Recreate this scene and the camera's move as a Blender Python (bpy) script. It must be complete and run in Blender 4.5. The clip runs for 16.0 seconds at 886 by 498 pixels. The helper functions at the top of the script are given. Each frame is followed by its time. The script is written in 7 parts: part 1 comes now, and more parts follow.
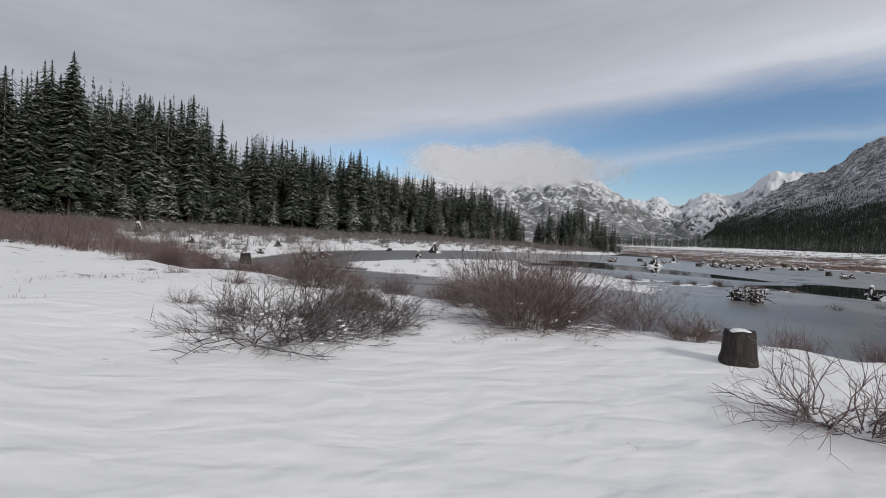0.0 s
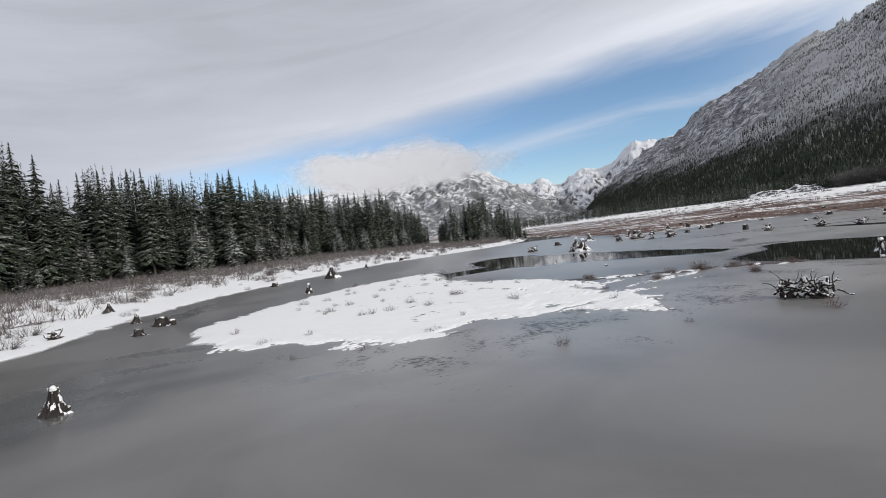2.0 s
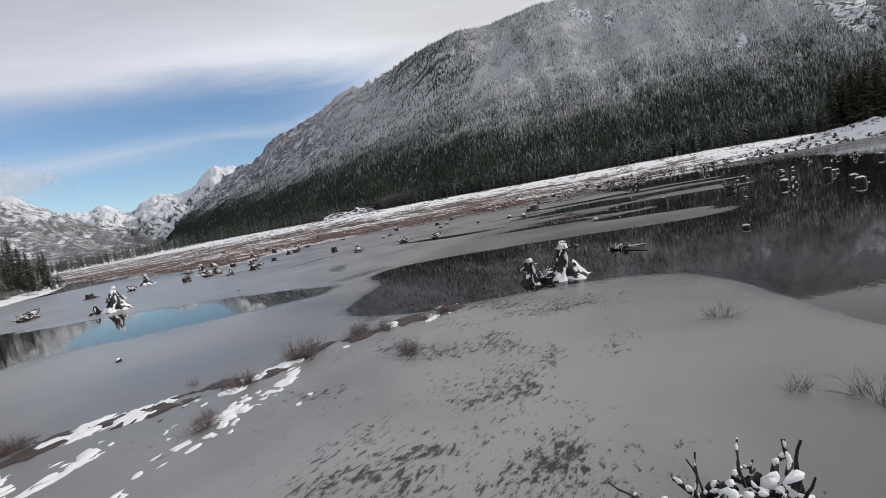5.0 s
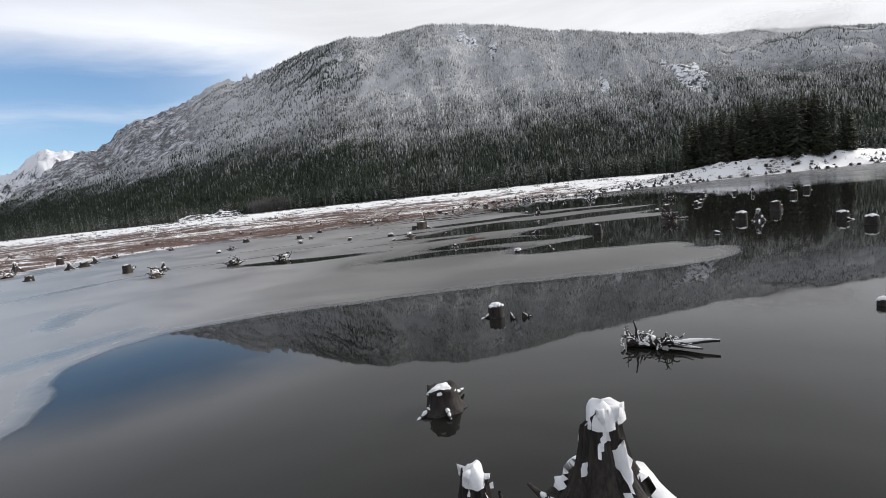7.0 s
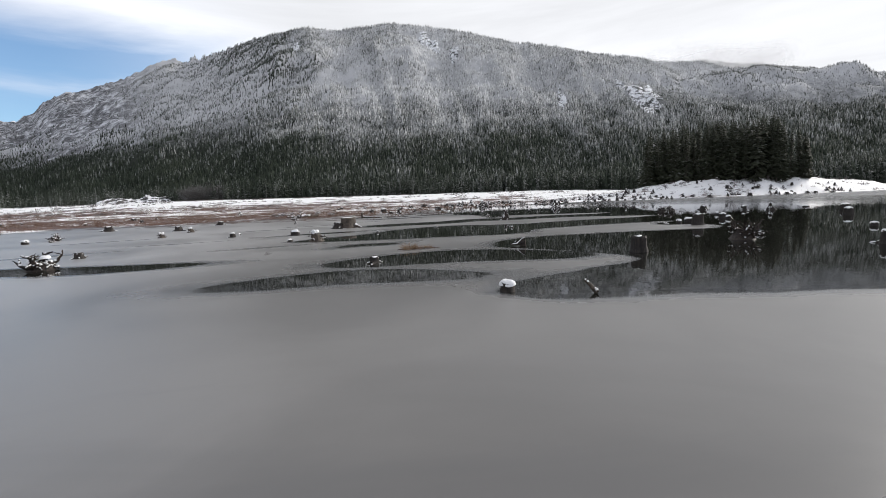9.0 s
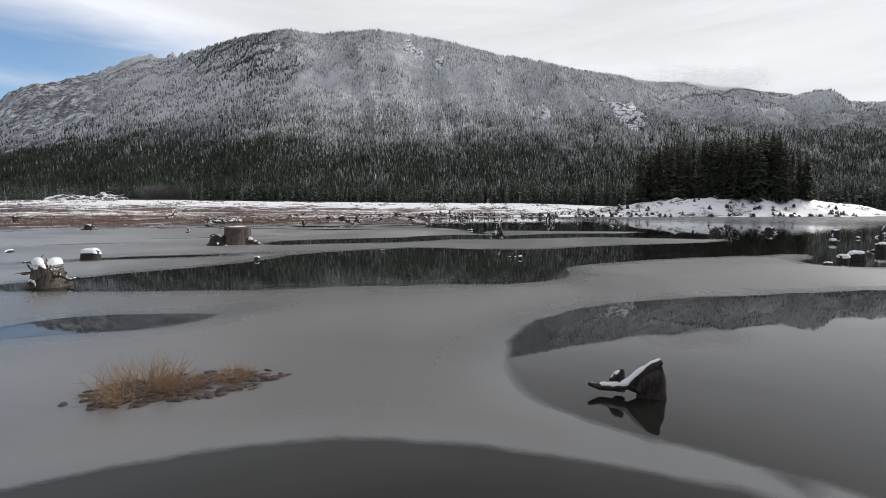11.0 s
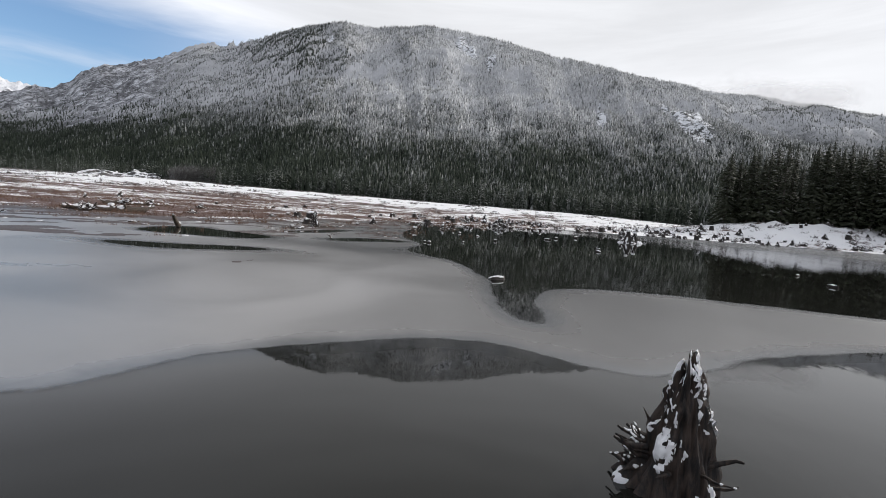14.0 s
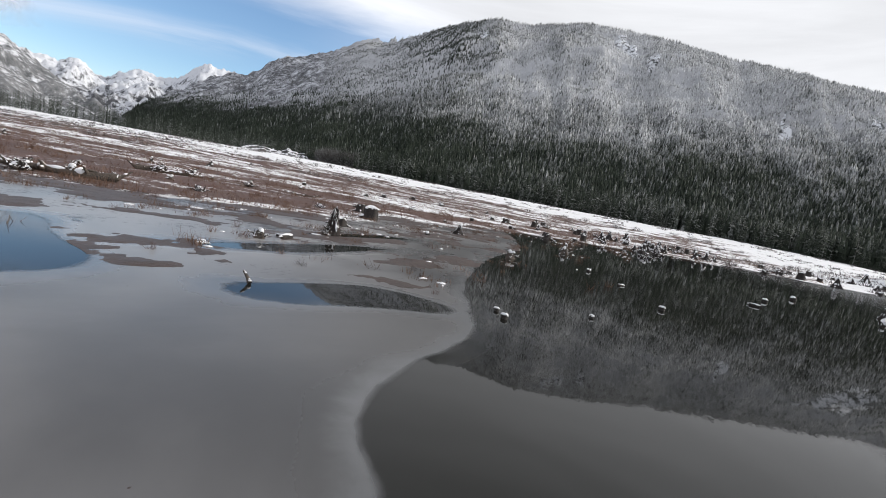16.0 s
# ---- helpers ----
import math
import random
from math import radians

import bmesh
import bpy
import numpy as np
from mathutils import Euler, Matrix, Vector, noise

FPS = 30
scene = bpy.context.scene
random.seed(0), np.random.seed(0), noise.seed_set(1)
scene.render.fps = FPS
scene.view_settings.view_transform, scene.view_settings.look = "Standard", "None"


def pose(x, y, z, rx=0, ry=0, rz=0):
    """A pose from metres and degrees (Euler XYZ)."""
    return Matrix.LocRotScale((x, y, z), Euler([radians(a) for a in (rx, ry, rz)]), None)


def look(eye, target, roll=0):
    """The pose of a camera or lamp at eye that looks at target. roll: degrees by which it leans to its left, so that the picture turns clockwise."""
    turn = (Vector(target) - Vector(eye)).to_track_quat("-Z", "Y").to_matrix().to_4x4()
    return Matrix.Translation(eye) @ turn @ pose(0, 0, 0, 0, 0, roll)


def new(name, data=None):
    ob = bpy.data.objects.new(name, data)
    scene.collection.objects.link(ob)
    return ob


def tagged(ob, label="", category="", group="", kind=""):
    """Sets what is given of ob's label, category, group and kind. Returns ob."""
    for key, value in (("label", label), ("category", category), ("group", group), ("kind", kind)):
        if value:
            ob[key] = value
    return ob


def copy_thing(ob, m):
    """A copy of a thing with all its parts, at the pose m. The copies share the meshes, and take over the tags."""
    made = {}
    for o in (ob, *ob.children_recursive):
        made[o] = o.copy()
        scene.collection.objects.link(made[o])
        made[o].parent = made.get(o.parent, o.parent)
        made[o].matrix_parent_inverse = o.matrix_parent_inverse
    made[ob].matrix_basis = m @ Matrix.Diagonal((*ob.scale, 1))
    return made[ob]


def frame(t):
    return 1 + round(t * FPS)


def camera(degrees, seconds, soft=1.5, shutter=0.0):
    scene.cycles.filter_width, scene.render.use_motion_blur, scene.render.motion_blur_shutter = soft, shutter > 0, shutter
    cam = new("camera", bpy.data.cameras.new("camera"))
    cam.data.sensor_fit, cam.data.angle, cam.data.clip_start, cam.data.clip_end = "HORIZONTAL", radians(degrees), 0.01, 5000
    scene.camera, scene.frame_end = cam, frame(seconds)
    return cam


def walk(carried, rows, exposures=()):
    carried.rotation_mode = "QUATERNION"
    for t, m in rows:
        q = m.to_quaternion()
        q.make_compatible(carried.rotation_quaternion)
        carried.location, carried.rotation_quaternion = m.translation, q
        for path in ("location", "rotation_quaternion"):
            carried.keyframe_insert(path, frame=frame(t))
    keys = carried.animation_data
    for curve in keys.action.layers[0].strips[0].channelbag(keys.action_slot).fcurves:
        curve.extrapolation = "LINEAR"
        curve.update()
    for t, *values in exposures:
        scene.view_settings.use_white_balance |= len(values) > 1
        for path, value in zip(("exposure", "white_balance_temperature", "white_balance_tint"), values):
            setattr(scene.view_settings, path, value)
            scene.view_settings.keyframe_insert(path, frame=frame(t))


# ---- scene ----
cam = camera(86.78, 16.0, soft=0.9)
# seconds, x, y, z, and the turns about x, y and z in degrees
PATH = [
    (0.0, 0.000, 0.000, 3.666, 88.51, -3.04, 1.58),
    (0.5, -0.207, 4.315, 4.190, 89.35, -1.96, 1.11),
    (1.0, -0.149, 8.330, 4.618, 89.42, -0.45, -0.82),
    (1.5, 0.043, 12.158, 4.939, 89.13, 2.44, -4.52),
    (2.0, 0.610, 16.054, 5.020, 88.63, 6.57, -10.36),
    (2.5, 1.666, 19.863, 5.039, 88.11, 10.13, -18.93),
    (3.0, 3.407, 23.496, 5.128, 87.98, 12.91, -27.24),
    (3.5, 5.861, 26.890, 5.242, 87.49, 14.53, -35.03),
    (4.0, 8.862, 29.977, 5.211, 86.72, 14.64, -42.66),
    (4.5, 12.249, 32.735, 5.085, 85.47, 13.24, -51.26),
    (5.0, 16.070, 35.242, 4.999, 84.32, 10.31, -58.28),
    (5.2, 17.731, 36.194, 4.948, 83.98, 9.28, -60.35),
    (7.3, 36.741, 44.040, 4.437, 83.92, 5.91, -74.53),
    (7.5, 38.722, 44.537, 4.315, 83.91, 5.79, -75.77),
    (8.0, 43.811, 45.557, 3.913, 83.67, 5.31, -77.69),
    (8.5, 48.919, 46.530, 3.441, 83.41, 3.60, -78.07),
    (8.7, 50.937, 46.970, 3.124, 83.60, 2.89, -78.16),
    (10.8, 73.502, 50.101, 2.484, 85.19, -0.50, -80.11),
    (11.0, 75.766, 50.330, 2.428, 85.22, -0.12, -80.84),
    (11.5, 81.627, 50.992, 2.417, 85.36, 0.16, -82.42),
    (12.0, 87.384, 51.575, 2.463, 85.46, 0.25, -83.46),
    (12.5, 93.483, 52.010, 2.525, 85.49, -0.33, -83.67),
    (13.0, 99.238, 52.443, 2.625, 85.48, -2.09, -83.06),
    (13.5, 105.133, 52.904, 2.663, 85.41, -3.24, -80.91),
    (14.0, 111.034, 53.502, 2.790, 85.28, -4.41, -75.79),
    (14.5, 116.657, 54.138, 3.113, 84.75, -6.81, -70.11),
    (15.0, 122.513, 55.260, 3.371, 83.94, -8.74, -65.05),
    (15.5, 128.278, 56.754, 3.617, 83.43, -10.10, -61.85),
    (16.0, 133.935, 58.607, 3.773, 83.13, -10.63, -59.63),
]
walk(cam, [(t, pose(*p)) for t, *p in PATH], [(0.0, -0.22), (0.5, -0.14), (1.2, 0.05), (2.0, 0.09), (3.5, -0.03), (5.0, 0.07), (7.5, 0.43), (8.5, 0.46), (11.0, 0.28), (12.0, 0.3), (13.0, 0.38), (14.0, 0.35), (14.5, 0.36), (15.0, 0.27), (15.5, 0.24), (16.0, 0.40)])

# ---- world, sun and exposure ----
SUN_AZ, SUN_EL = radians(138), radians(27)
world = bpy.data.worlds.new("winter_sky")
scene.world = world
world.use_nodes = True
wt = world.node_tree
wt.nodes.clear()


class Net:
    """Short hand for building a node tree."""

    def __init__(self, tree):
        self.tree = tree

    def put(self, kind, props=None, **ins):
        n = self.tree.nodes.new(kind)
        p = props or {}
        if "operation" in p:
            n.operation = p["operation"]
        if "use_clamp" in p:
            n.use_clamp = p["use_clamp"]
        if "interpolation_type" in p:
            n.interpolation_type = p["interpolation_type"]
        if "clamp" in p:
            n.clamp = p["clamp"]
        if "data_type" in p:
            n.data_type = p["data_type"]
        if "rotation_type" in p:
            n.rotation_type = p["rotation_type"]
        if "attribute_name" in p:
            n.attribute_name = p["attribute_name"]
        for k, v in ins.items():
            key = int(k[1:]) if k[0] == "i" and k[1:].isdigit() else k.replace("_", " ")
            self.feed(n.inputs[key], v)
        return n

    def feed(self, socket, v):
        if isinstance(v, bpy.types.NodeSocket):
            self.tree.links.new(v, socket)
        else:
            socket.default_value = v

    def math(self, op, a, b=0.0, c=0.0, clamp=False):
        return self.put("ShaderNodeMath", {"operation": op, "use_clamp": clamp}, i0=a, i1=b, i2=c).outputs[0]

    def vmath(self, op, a, b=(0, 0, 0)):
        n = self.put("ShaderNodeVectorMath", {"operation": op}, i0=a, i1=b)
        return n.outputs["Value"] if op in ("DOT_PRODUCT", "LENGTH") else n.outputs["Vector"]

    def ramp(self, v, lo, hi, out0=0.0, out1=1.0, smooth=True):
        n = self.put("ShaderNodeMapRange", {"interpolation_type": "SMOOTHSTEP" if smooth else "LINEAR", "clamp": True},
                     Value=v, From_Min=lo, From_Max=hi, To_Min=out0, To_Max=out1)
        return n.outputs[0]

    def noise(self, vec, scale, detail=4.0, rough=0.55, distort=0.0):
        n = self.put("ShaderNodeTexNoise", None, Vector=vec, Scale=scale, Detail=detail, Roughness=rough, Distortion=distort)
        return n.outputs["Fac"]

    def mix(self, fac, a, b):
        n = self.put("ShaderNodeMix", {"data_type": "RGBA"})
        self.feed(n.inputs[0], fac), self.feed(n.inputs[6], a), self.feed(n.inputs[7], b)
        return n.outputs[2]

    def scaled(self, vec, s):
        return self.vmath("MULTIPLY", vec, s)


w = Net(wt)
way = w.put("ShaderNodeTexCoord").outputs["Generated"]
sep = w.put("ShaderNodeSeparateXYZ", None, Vector=way)
sx, sy, sz = sep.outputs
azim = w.math("ARCTAN2", sx, sy)
elev = w.math("ARCSINE", sz)
# cloud deck, seen as a plane high over the valley
height = w.math("MAXIMUM", w.math("ADD", sz, 0.10), 0.03)
plane = w.put("ShaderNodeCombineXYZ", None, X=w.math("DIVIDE", sx, height), Y=w.math("DIVIDE", sy, height), Z=0.0).outputs[0]
turned = w.put("ShaderNodeVectorRotate", {"rotation_type": "Z_AXIS"}, Vector=plane, Angle=radians(28)).outputs[0]
edge = w.ramp(azim, radians(-26), radians(34), radians(8.4), radians(16.6), smooth=False)
rise = w.math("SUBTRACT", elev, edge)
# long streaks lying along the edge of the deck
band = w.put("ShaderNodeCombineXYZ", None, X=w.math("MULTIPLY", azim, 1.6), Y=w.math("MULTIPLY", rise, 13.0), Z=0.0).outputs[0]
streaks = w.noise(band, 1.0, 6, 0.58, 0.5)
broad = w.noise(w.scaled(band, (1.0, 0.45, 1)), 0.8, 3, 0.5, 0.4)
billow = w.noise(w.scaled(turned, (0.5, 0.5, 1)), 0.9, 5, 0.6, 0.3)
rise = w.math("ADD", rise, w.math("MULTIPLY", w.math("SUBTRACT", w.math("ADD", w.math("MULTIPLY", streaks, 0.6), w.math("MULTIPLY", broad, 0.4)), 0.5), radians(7)))
deck = w.ramp(rise, radians(-2.0), radians(2.4))
shut = w.math("MAXIMUM", w.ramp(azim, radians(44), radians(60)), w.ramp(azim, radians(-8), radians(-26)))
line = w.math("ADD", radians(7.6), w.math("MULTIPLY", azim, 0.10))
thin = w.math("MULTIPLY", w.ramp(w.math("ABSOLUTE", w.math("SUBTRACT", elev, line)), radians(2.3), 0.0), w.ramp(streaks, 0.32, 0.62))
low = w.math("MAXIMUM", w.ramp(elev, radians(7), radians(1), 0.0, 0.3), w.ramp(azim, radians(38), radians(56), 0.0, 0.34))
cover = w.math("MAXIMUM", w.math("MAXIMUM", deck, shut), w.math("MAXIMUM", w.math("MULTIPLY", thin, 0.5), w.math("MULTIPLY", low, 0.8)))
# the deck is thinnest and brightest along its edge
rim = w.math("MULTIPLY", w.ramp(rise, radians(8.5), radians(1.5), 0.0, 1.0), w.math("MULTIPLY", w.ramp(azim, radians(-34), radians(-8)), w.ramp(azim, radians(66), radians(44))))
thickness = w.ramp(azim, radians(46), radians(70), 0.0, 1.0)
veil = w.math("MAXIMUM", w.math("ADD", 1.01, w.math("MULTIPLY", rim, 0.27)), w.math("MULTIPLY", thickness, 0.97))
sun_way = (math.sin(SUN_AZ) * math.cos(SUN_EL), math.cos(SUN_AZ) * math.cos(SUN_EL), math.sin(SUN_EL))
toward = w.vmath("DOT_PRODUCT", way, sun_way)
glow = w.ramp(toward, -0.6, 0.75, 0.49, 0.70)
grain = w.ramp(w.math("ADD", w.math("MULTIPLY", streaks, 0.6), w.math("MULTIPLY", billow, 0.4)), 0.3, 0.7, 0.88, 1.12)
cloudy = w.math("MULTIPLY", w.math("MULTIPLY", w.math("MULTIPLY", glow, veil), w.ramp(elev, radians(20), radians(36), 1.0, 0.80)), grain)
tone = w.put("ShaderNodeCombineColor", None, Red=w.math("MULTIPLY", cloudy, w.ramp(azim, radians(20), radians(70), 0.945, 0.975)), Green=w.math("MULTIPLY", cloudy, 0.99), Blue=w.math("MULTIPLY", cloudy, w.ramp(azim, radians(20), radians(70), 1.11, 1.03))).outputs[0]
sky = w.put("ShaderNodeTexSky")
sky.sky_type, sky.sun_disc, sky.sun_elevation, sky.sun_rotation = "NISHITA", False, SUN_EL, SUN_AZ
sky.air_density, sky.dust_density, sky.ozone_density = 1.0, 0.0, 3.5
clear = w.put("ShaderNodeBackground", None, Color=sky.outputs[0], Strength=0.124)
clouds = w.put("ShaderNodeBackground", None, Color=tone, Strength=1.0)
both = w.put("ShaderNodeMixShader", None, Fac=cover, i1=clear.outputs[0], i2=clouds.outputs[0])
w.put("ShaderNodeOutputWorld", None, Surface=both.outputs[0])

sun = new("sun", bpy.data.lights.new("sun", "SUN"))
sun.data.energy, sun.data.angle, sun.data.color = 2.1, radians(10), (1.0, 0.96, 0.9)
sun.matrix_world = look(sun_way, (0, 0, 0))

# ---- materials ----


def material(name):
    m = bpy.data.materials.new(name)
    m.use_nodes = True
    t = m.node_tree
    t.nodes.clear()
    return m, Net(t)


def close(n, bump=None, strength=0.5, distance=0.05, **ins):
    b = n.put("ShaderNodeBsdfPrincipled", None, **ins)
    if bump is not None:
        n.feed(b.inputs["Normal"], n.put("ShaderNodeBump", None, Height=bump, Strength=strength, Distance=distance).outputs[0])
    n.put("ShaderNodeOutputMaterial", None, Surface=b.outputs[0])
    return b


def place(n):
    return n.put("ShaderNodeNewGeometry").outputs["Position"]


def upward(n):
    return n.put("ShaderNodeSeparateXYZ", None, Vector=n.put("ShaderNodeNewGeometry").outputs["Normal"]).outputs[2]


SNOW = (0.90, 0.893, 0.885, 1)


def ground_material():
    m, n = material("snowy_ground")
    p = place(n)
    sedge = n.put("ShaderNodeAttribute", {"attribute_name": "sedge"}).outputs["Fac"]
    along = n.put("ShaderNodeVectorRotate", {"rotation_type": "Z_AXIS"}, Vector=p, Angle=radians(40)).outputs[0]
    streak = n.noise(n.scaled(along, (0.016, 0.034, 0.1)), 1.0, 7, 0.66, 1.4)
    blot = n.noise(n.scaled(along, (0.11, 0.15, 0.2)), 1.0, 7, 0.72, 0.6)
    fine = n.noise(p, 1.9, 5, 0.7)
    bare = n.math("ADD", sedge, n.math("ADD", n.math("MULTIPLY", n.math("SUBTRACT", streak, 0.5), 2.9), n.math("ADD", n.math("MULTIPLY", n.math("SUBTRACT", blot, 0.5), 2.8), n.math("MULTIPLY", n.math("SUBTRACT", fine, 0.5), 1.5))))
    z = n.put("ShaderNodeSeparateXYZ", None, Vector=p).outputs[2]
    wet = n.ramp(n.math("ADD", z, n.math("MULTIPLY", n.math("SUBTRACT", n.noise(p, 1.3, 5, 0.7), 0.5), 0.14)), 0.062, 0.042)
    mask = n.math("MAXIMUM", n.ramp(bare, 0.44, 0.66), n.math("MULTIPLY", wet, 0.5))
    dead = n.mix(n.noise(p, 0.35, 4), (0.050, 0.024, 0.018, 1), (0.135, 0.066, 0.046, 1))
    dead = n.mix(n.ramp(n.noise(p, 0.06, 4), 0.45, 0.65), dead, (0.078, 0.040, 0.030, 1))
    dead = n.mix(wet, dead, (0.055, 0.046, 0.042, 1))
    tint = n.mix(n.noise(p, 0.11, 3), SNOW, (0.83, 0.83, 0.84, 1))
    rip = n.noise(n.scaled(n.put("ShaderNodeVectorRotate", {"rotation_type": "Z_AXIS"}, Vector=p, Angle=radians(-12)).outputs[0], (1.0, 1.6, 1.0)), 1.5, 2, 0.35, 0.35)
    rough = n.math("ADD", n.math("MULTIPLY", rip, 0.9), n.math("ADD", n.math("MULTIPLY", n.noise(p, 0.5, 3), 0.6), n.math("MULTIPLY", n.noise(p, 9, 3), 0.07)))
    close(n, rough, 0.42, 0.2, Base_Color=n.mix(mask, tint, dead), Roughness=0.72)
    return m


def snow_material():
    m, n = material("snow")
    p = place(n)
    close(n, n.noise(p, 6, 5, 0.65), 0.5, 0.05, Base_Color=n.mix(n.noise(p, 2.5, 3), SNOW, (0.82, 0.82, 0.84, 1)), Roughness=0.7)
    return m


def water_material():
    m, n = material("still_water")
    p = place(n)
    waves = n.noise(n.scaled(p, (1.0, 2.2, 1.0)), 2.2, 3, 0.5)
    calm = n.ramp(n.noise(p, 0.05, 2), 0.42, 0.62, 0.15, 1.0)
    # sky sheen on the rippled far water, put into the base colour as grey
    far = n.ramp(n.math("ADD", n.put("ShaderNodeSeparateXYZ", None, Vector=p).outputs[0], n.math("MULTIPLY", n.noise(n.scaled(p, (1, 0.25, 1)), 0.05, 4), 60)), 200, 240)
    sheen_zone = n.math("ADD", n.vmath("DOT_PRODUCT", p, (0.6, -1.0, 0.0)), n.math("MULTIPLY", n.math("SUBTRACT", n.noise(n.scaled(p, (0.5, 1, 1)), 0.06, 4), 0.5), 50))
    far = n.math("MAXIMUM", n.math("MULTIPLY", far, n.ramp(sheen_zone, 75, 125)), n.ramp(sheen_zone, 62, 115, 0.0, 0.55))
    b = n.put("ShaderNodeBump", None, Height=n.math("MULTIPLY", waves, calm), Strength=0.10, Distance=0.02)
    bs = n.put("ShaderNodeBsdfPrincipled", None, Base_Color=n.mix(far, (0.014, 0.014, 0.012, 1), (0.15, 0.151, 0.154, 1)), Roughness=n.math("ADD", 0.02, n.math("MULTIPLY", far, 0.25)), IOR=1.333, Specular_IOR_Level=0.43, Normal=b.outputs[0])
    n.put("ShaderNodeOutputMaterial", None, Surface=bs.outputs[0])
    return m


def ice_material():
    m, n = material("wet_grey_ice")
    p = place(n)
    thick = n.put("ShaderNodeAttribute", {"attribute_name": "thick"}).outputs["Fac"]
    slush = n.put("ShaderNodeAttribute", {"attribute_name": "slush"}).outputs["Fac"]
    drift = n.noise(n.scaled(n.put("ShaderNodeVectorRotate", {"rotation_type": "Z_AXIS"}, Vector=p, Angle=radians(-20)).outputs[0], (0.5, 0.14, 1)), 0.35, 5, 0.6, 0.8)
    cloud = n.noise(p, 0.12, 5, 0.55, 0.6)
    body = n.mix(n.ramp(cloud, 0.3, 0.7), (0.112, 0.107, 0.103, 1), (0.180, 0.173, 0.167, 1))
    body = n.mix(n.ramp(drift, 0.60, 0.76, 0.0, 0.4), body, (0.08, 0.08, 0.083, 1))
    frost = n.put("ShaderNodeAttribute", {"attribute_name": "frost"}).outputs["Fac"]
    body = n.mix(n.math("MULTIPLY", frost, n.ramp(cloud, 0.3, 0.65, 0.45, 1.0)), body, (0.36, 0.35, 0.345, 1))
    # ragged thawed marks over the shoal
    crack = n.noise(n.scaled(p, (0.8, 1.5, 1)), 3.4, 9, 0.78, 0.25)
    patch = n.noise(p, 0.33, 4, 0.6, 0.5)
    worn = n.math("ADD", n.math("MULTIPLY", n.math("SUBTRACT", crack, 0.5), 2.2), n.math("MULTIPLY", n.math("SUBTRACT", patch, 0.5), 1.5))
    worn = n.math("MULTIPLY", n.ramp(n.math("ADD", worn, n.math("MULTIPLY", slush, 0.45)), 0.50, 0.72), n.ramp(slush, 0.05, 0.4))
    body = n.mix(n.math("MULTIPLY", worn, 0.9), body, (0.026, 0.023, 0.022, 1))
    clear = n.put("ShaderNodeAttribute", {"attribute_name": "clear"}).outputs["Fac"]
    body = n.mix(n.math("MULTIPLY", clear, n.ramp(cloud, 0.25, 0.7, 0.8, 0.5)), body, (0.028, 0.028, 0.029, 1))
    rim = n.math("ADD", thick, n.math("MULTIPLY", n.math("SUBTRACT", n.noise(p, 0.7, 5, 0.6, 0.5), 0.5), 0.55))
    body = n.mix(n.ramp(rim, 0.05, 0.45), (0.12, 0.121, 0.123, 1), body)
    rough = n.math("ADD", n.ramp(rim, 0.0, 0.7, 0.18, 0.28), n.ramp(cloud, 0.35, 0.7, 0.0, 0.06))
    b = n.put("ShaderNodeBsdfPrincipled", None, Base_Color=body, Roughness=rough, IOR=1.5, Specular_IOR_Level=n.ramp(worn, 0.0, 1.0, 0.5, 0.12),
              Normal=n.put("ShaderNodeBump", None, Height=n.noise(p, 1.3, 4), Strength=0.08, Distance=0.02).outputs[0])
    gone = n.put("ShaderNodeBsdfTransparent")
    n.put("ShaderNodeOutputMaterial", None, Surface=n.put("ShaderNodeMixShader", None, Fac=n.ramp(n.math("ADD", thick, n.math("MULTIPLY", n.math("SUBTRACT", n.noise(p, 0.9, 4, 0.6, 0.4), 0.5), 0.16)), -0.02, 0.10), i1=gone.outputs[0], i2=b.outputs[0]).outputs[0])
    return m


def needle_material(name, amount, hue, full, grain, vary, bright):
    """Conifer foliage with snow lying on it."""
    m, n = material(name)
    p = place(n)
    isle = n.put("ShaderNodeNewGeometry").outputs["Random Per Island"]
    lying = n.math("ADD", n.math("MULTIPLY", n.math("ABSOLUTE", upward(n)), 0.45), n.math("MULTIPLY", n.noise(p, grain, 4, 0.7), 0.85))
    lying = n.math("ADD", lying, n.math("MULTIPLY", n.math("SUBTRACT", isle, 0.5), vary))
    snow = n.math("MULTIPLY", n.ramp(n.math("ADD", lying, amount - 1.0), -0.08, 0.20), full)
    green = n.mix(isle, (bright * 0.014 + hue, bright * 0.022, bright * 0.014, 1), (bright * 0.029 + hue, bright * 0.043, bright * 0.025, 1))
    green = n.mix(n.noise(p, 3.0, 3), green, (0.017, 0.024, 0.014, 1))
    close(n, None, Base_Color=n.mix(snow, green, (0.76, 0.755, 0.755, 1)), Roughness=0.75, Specular_IOR_Level=0.2)
    return m


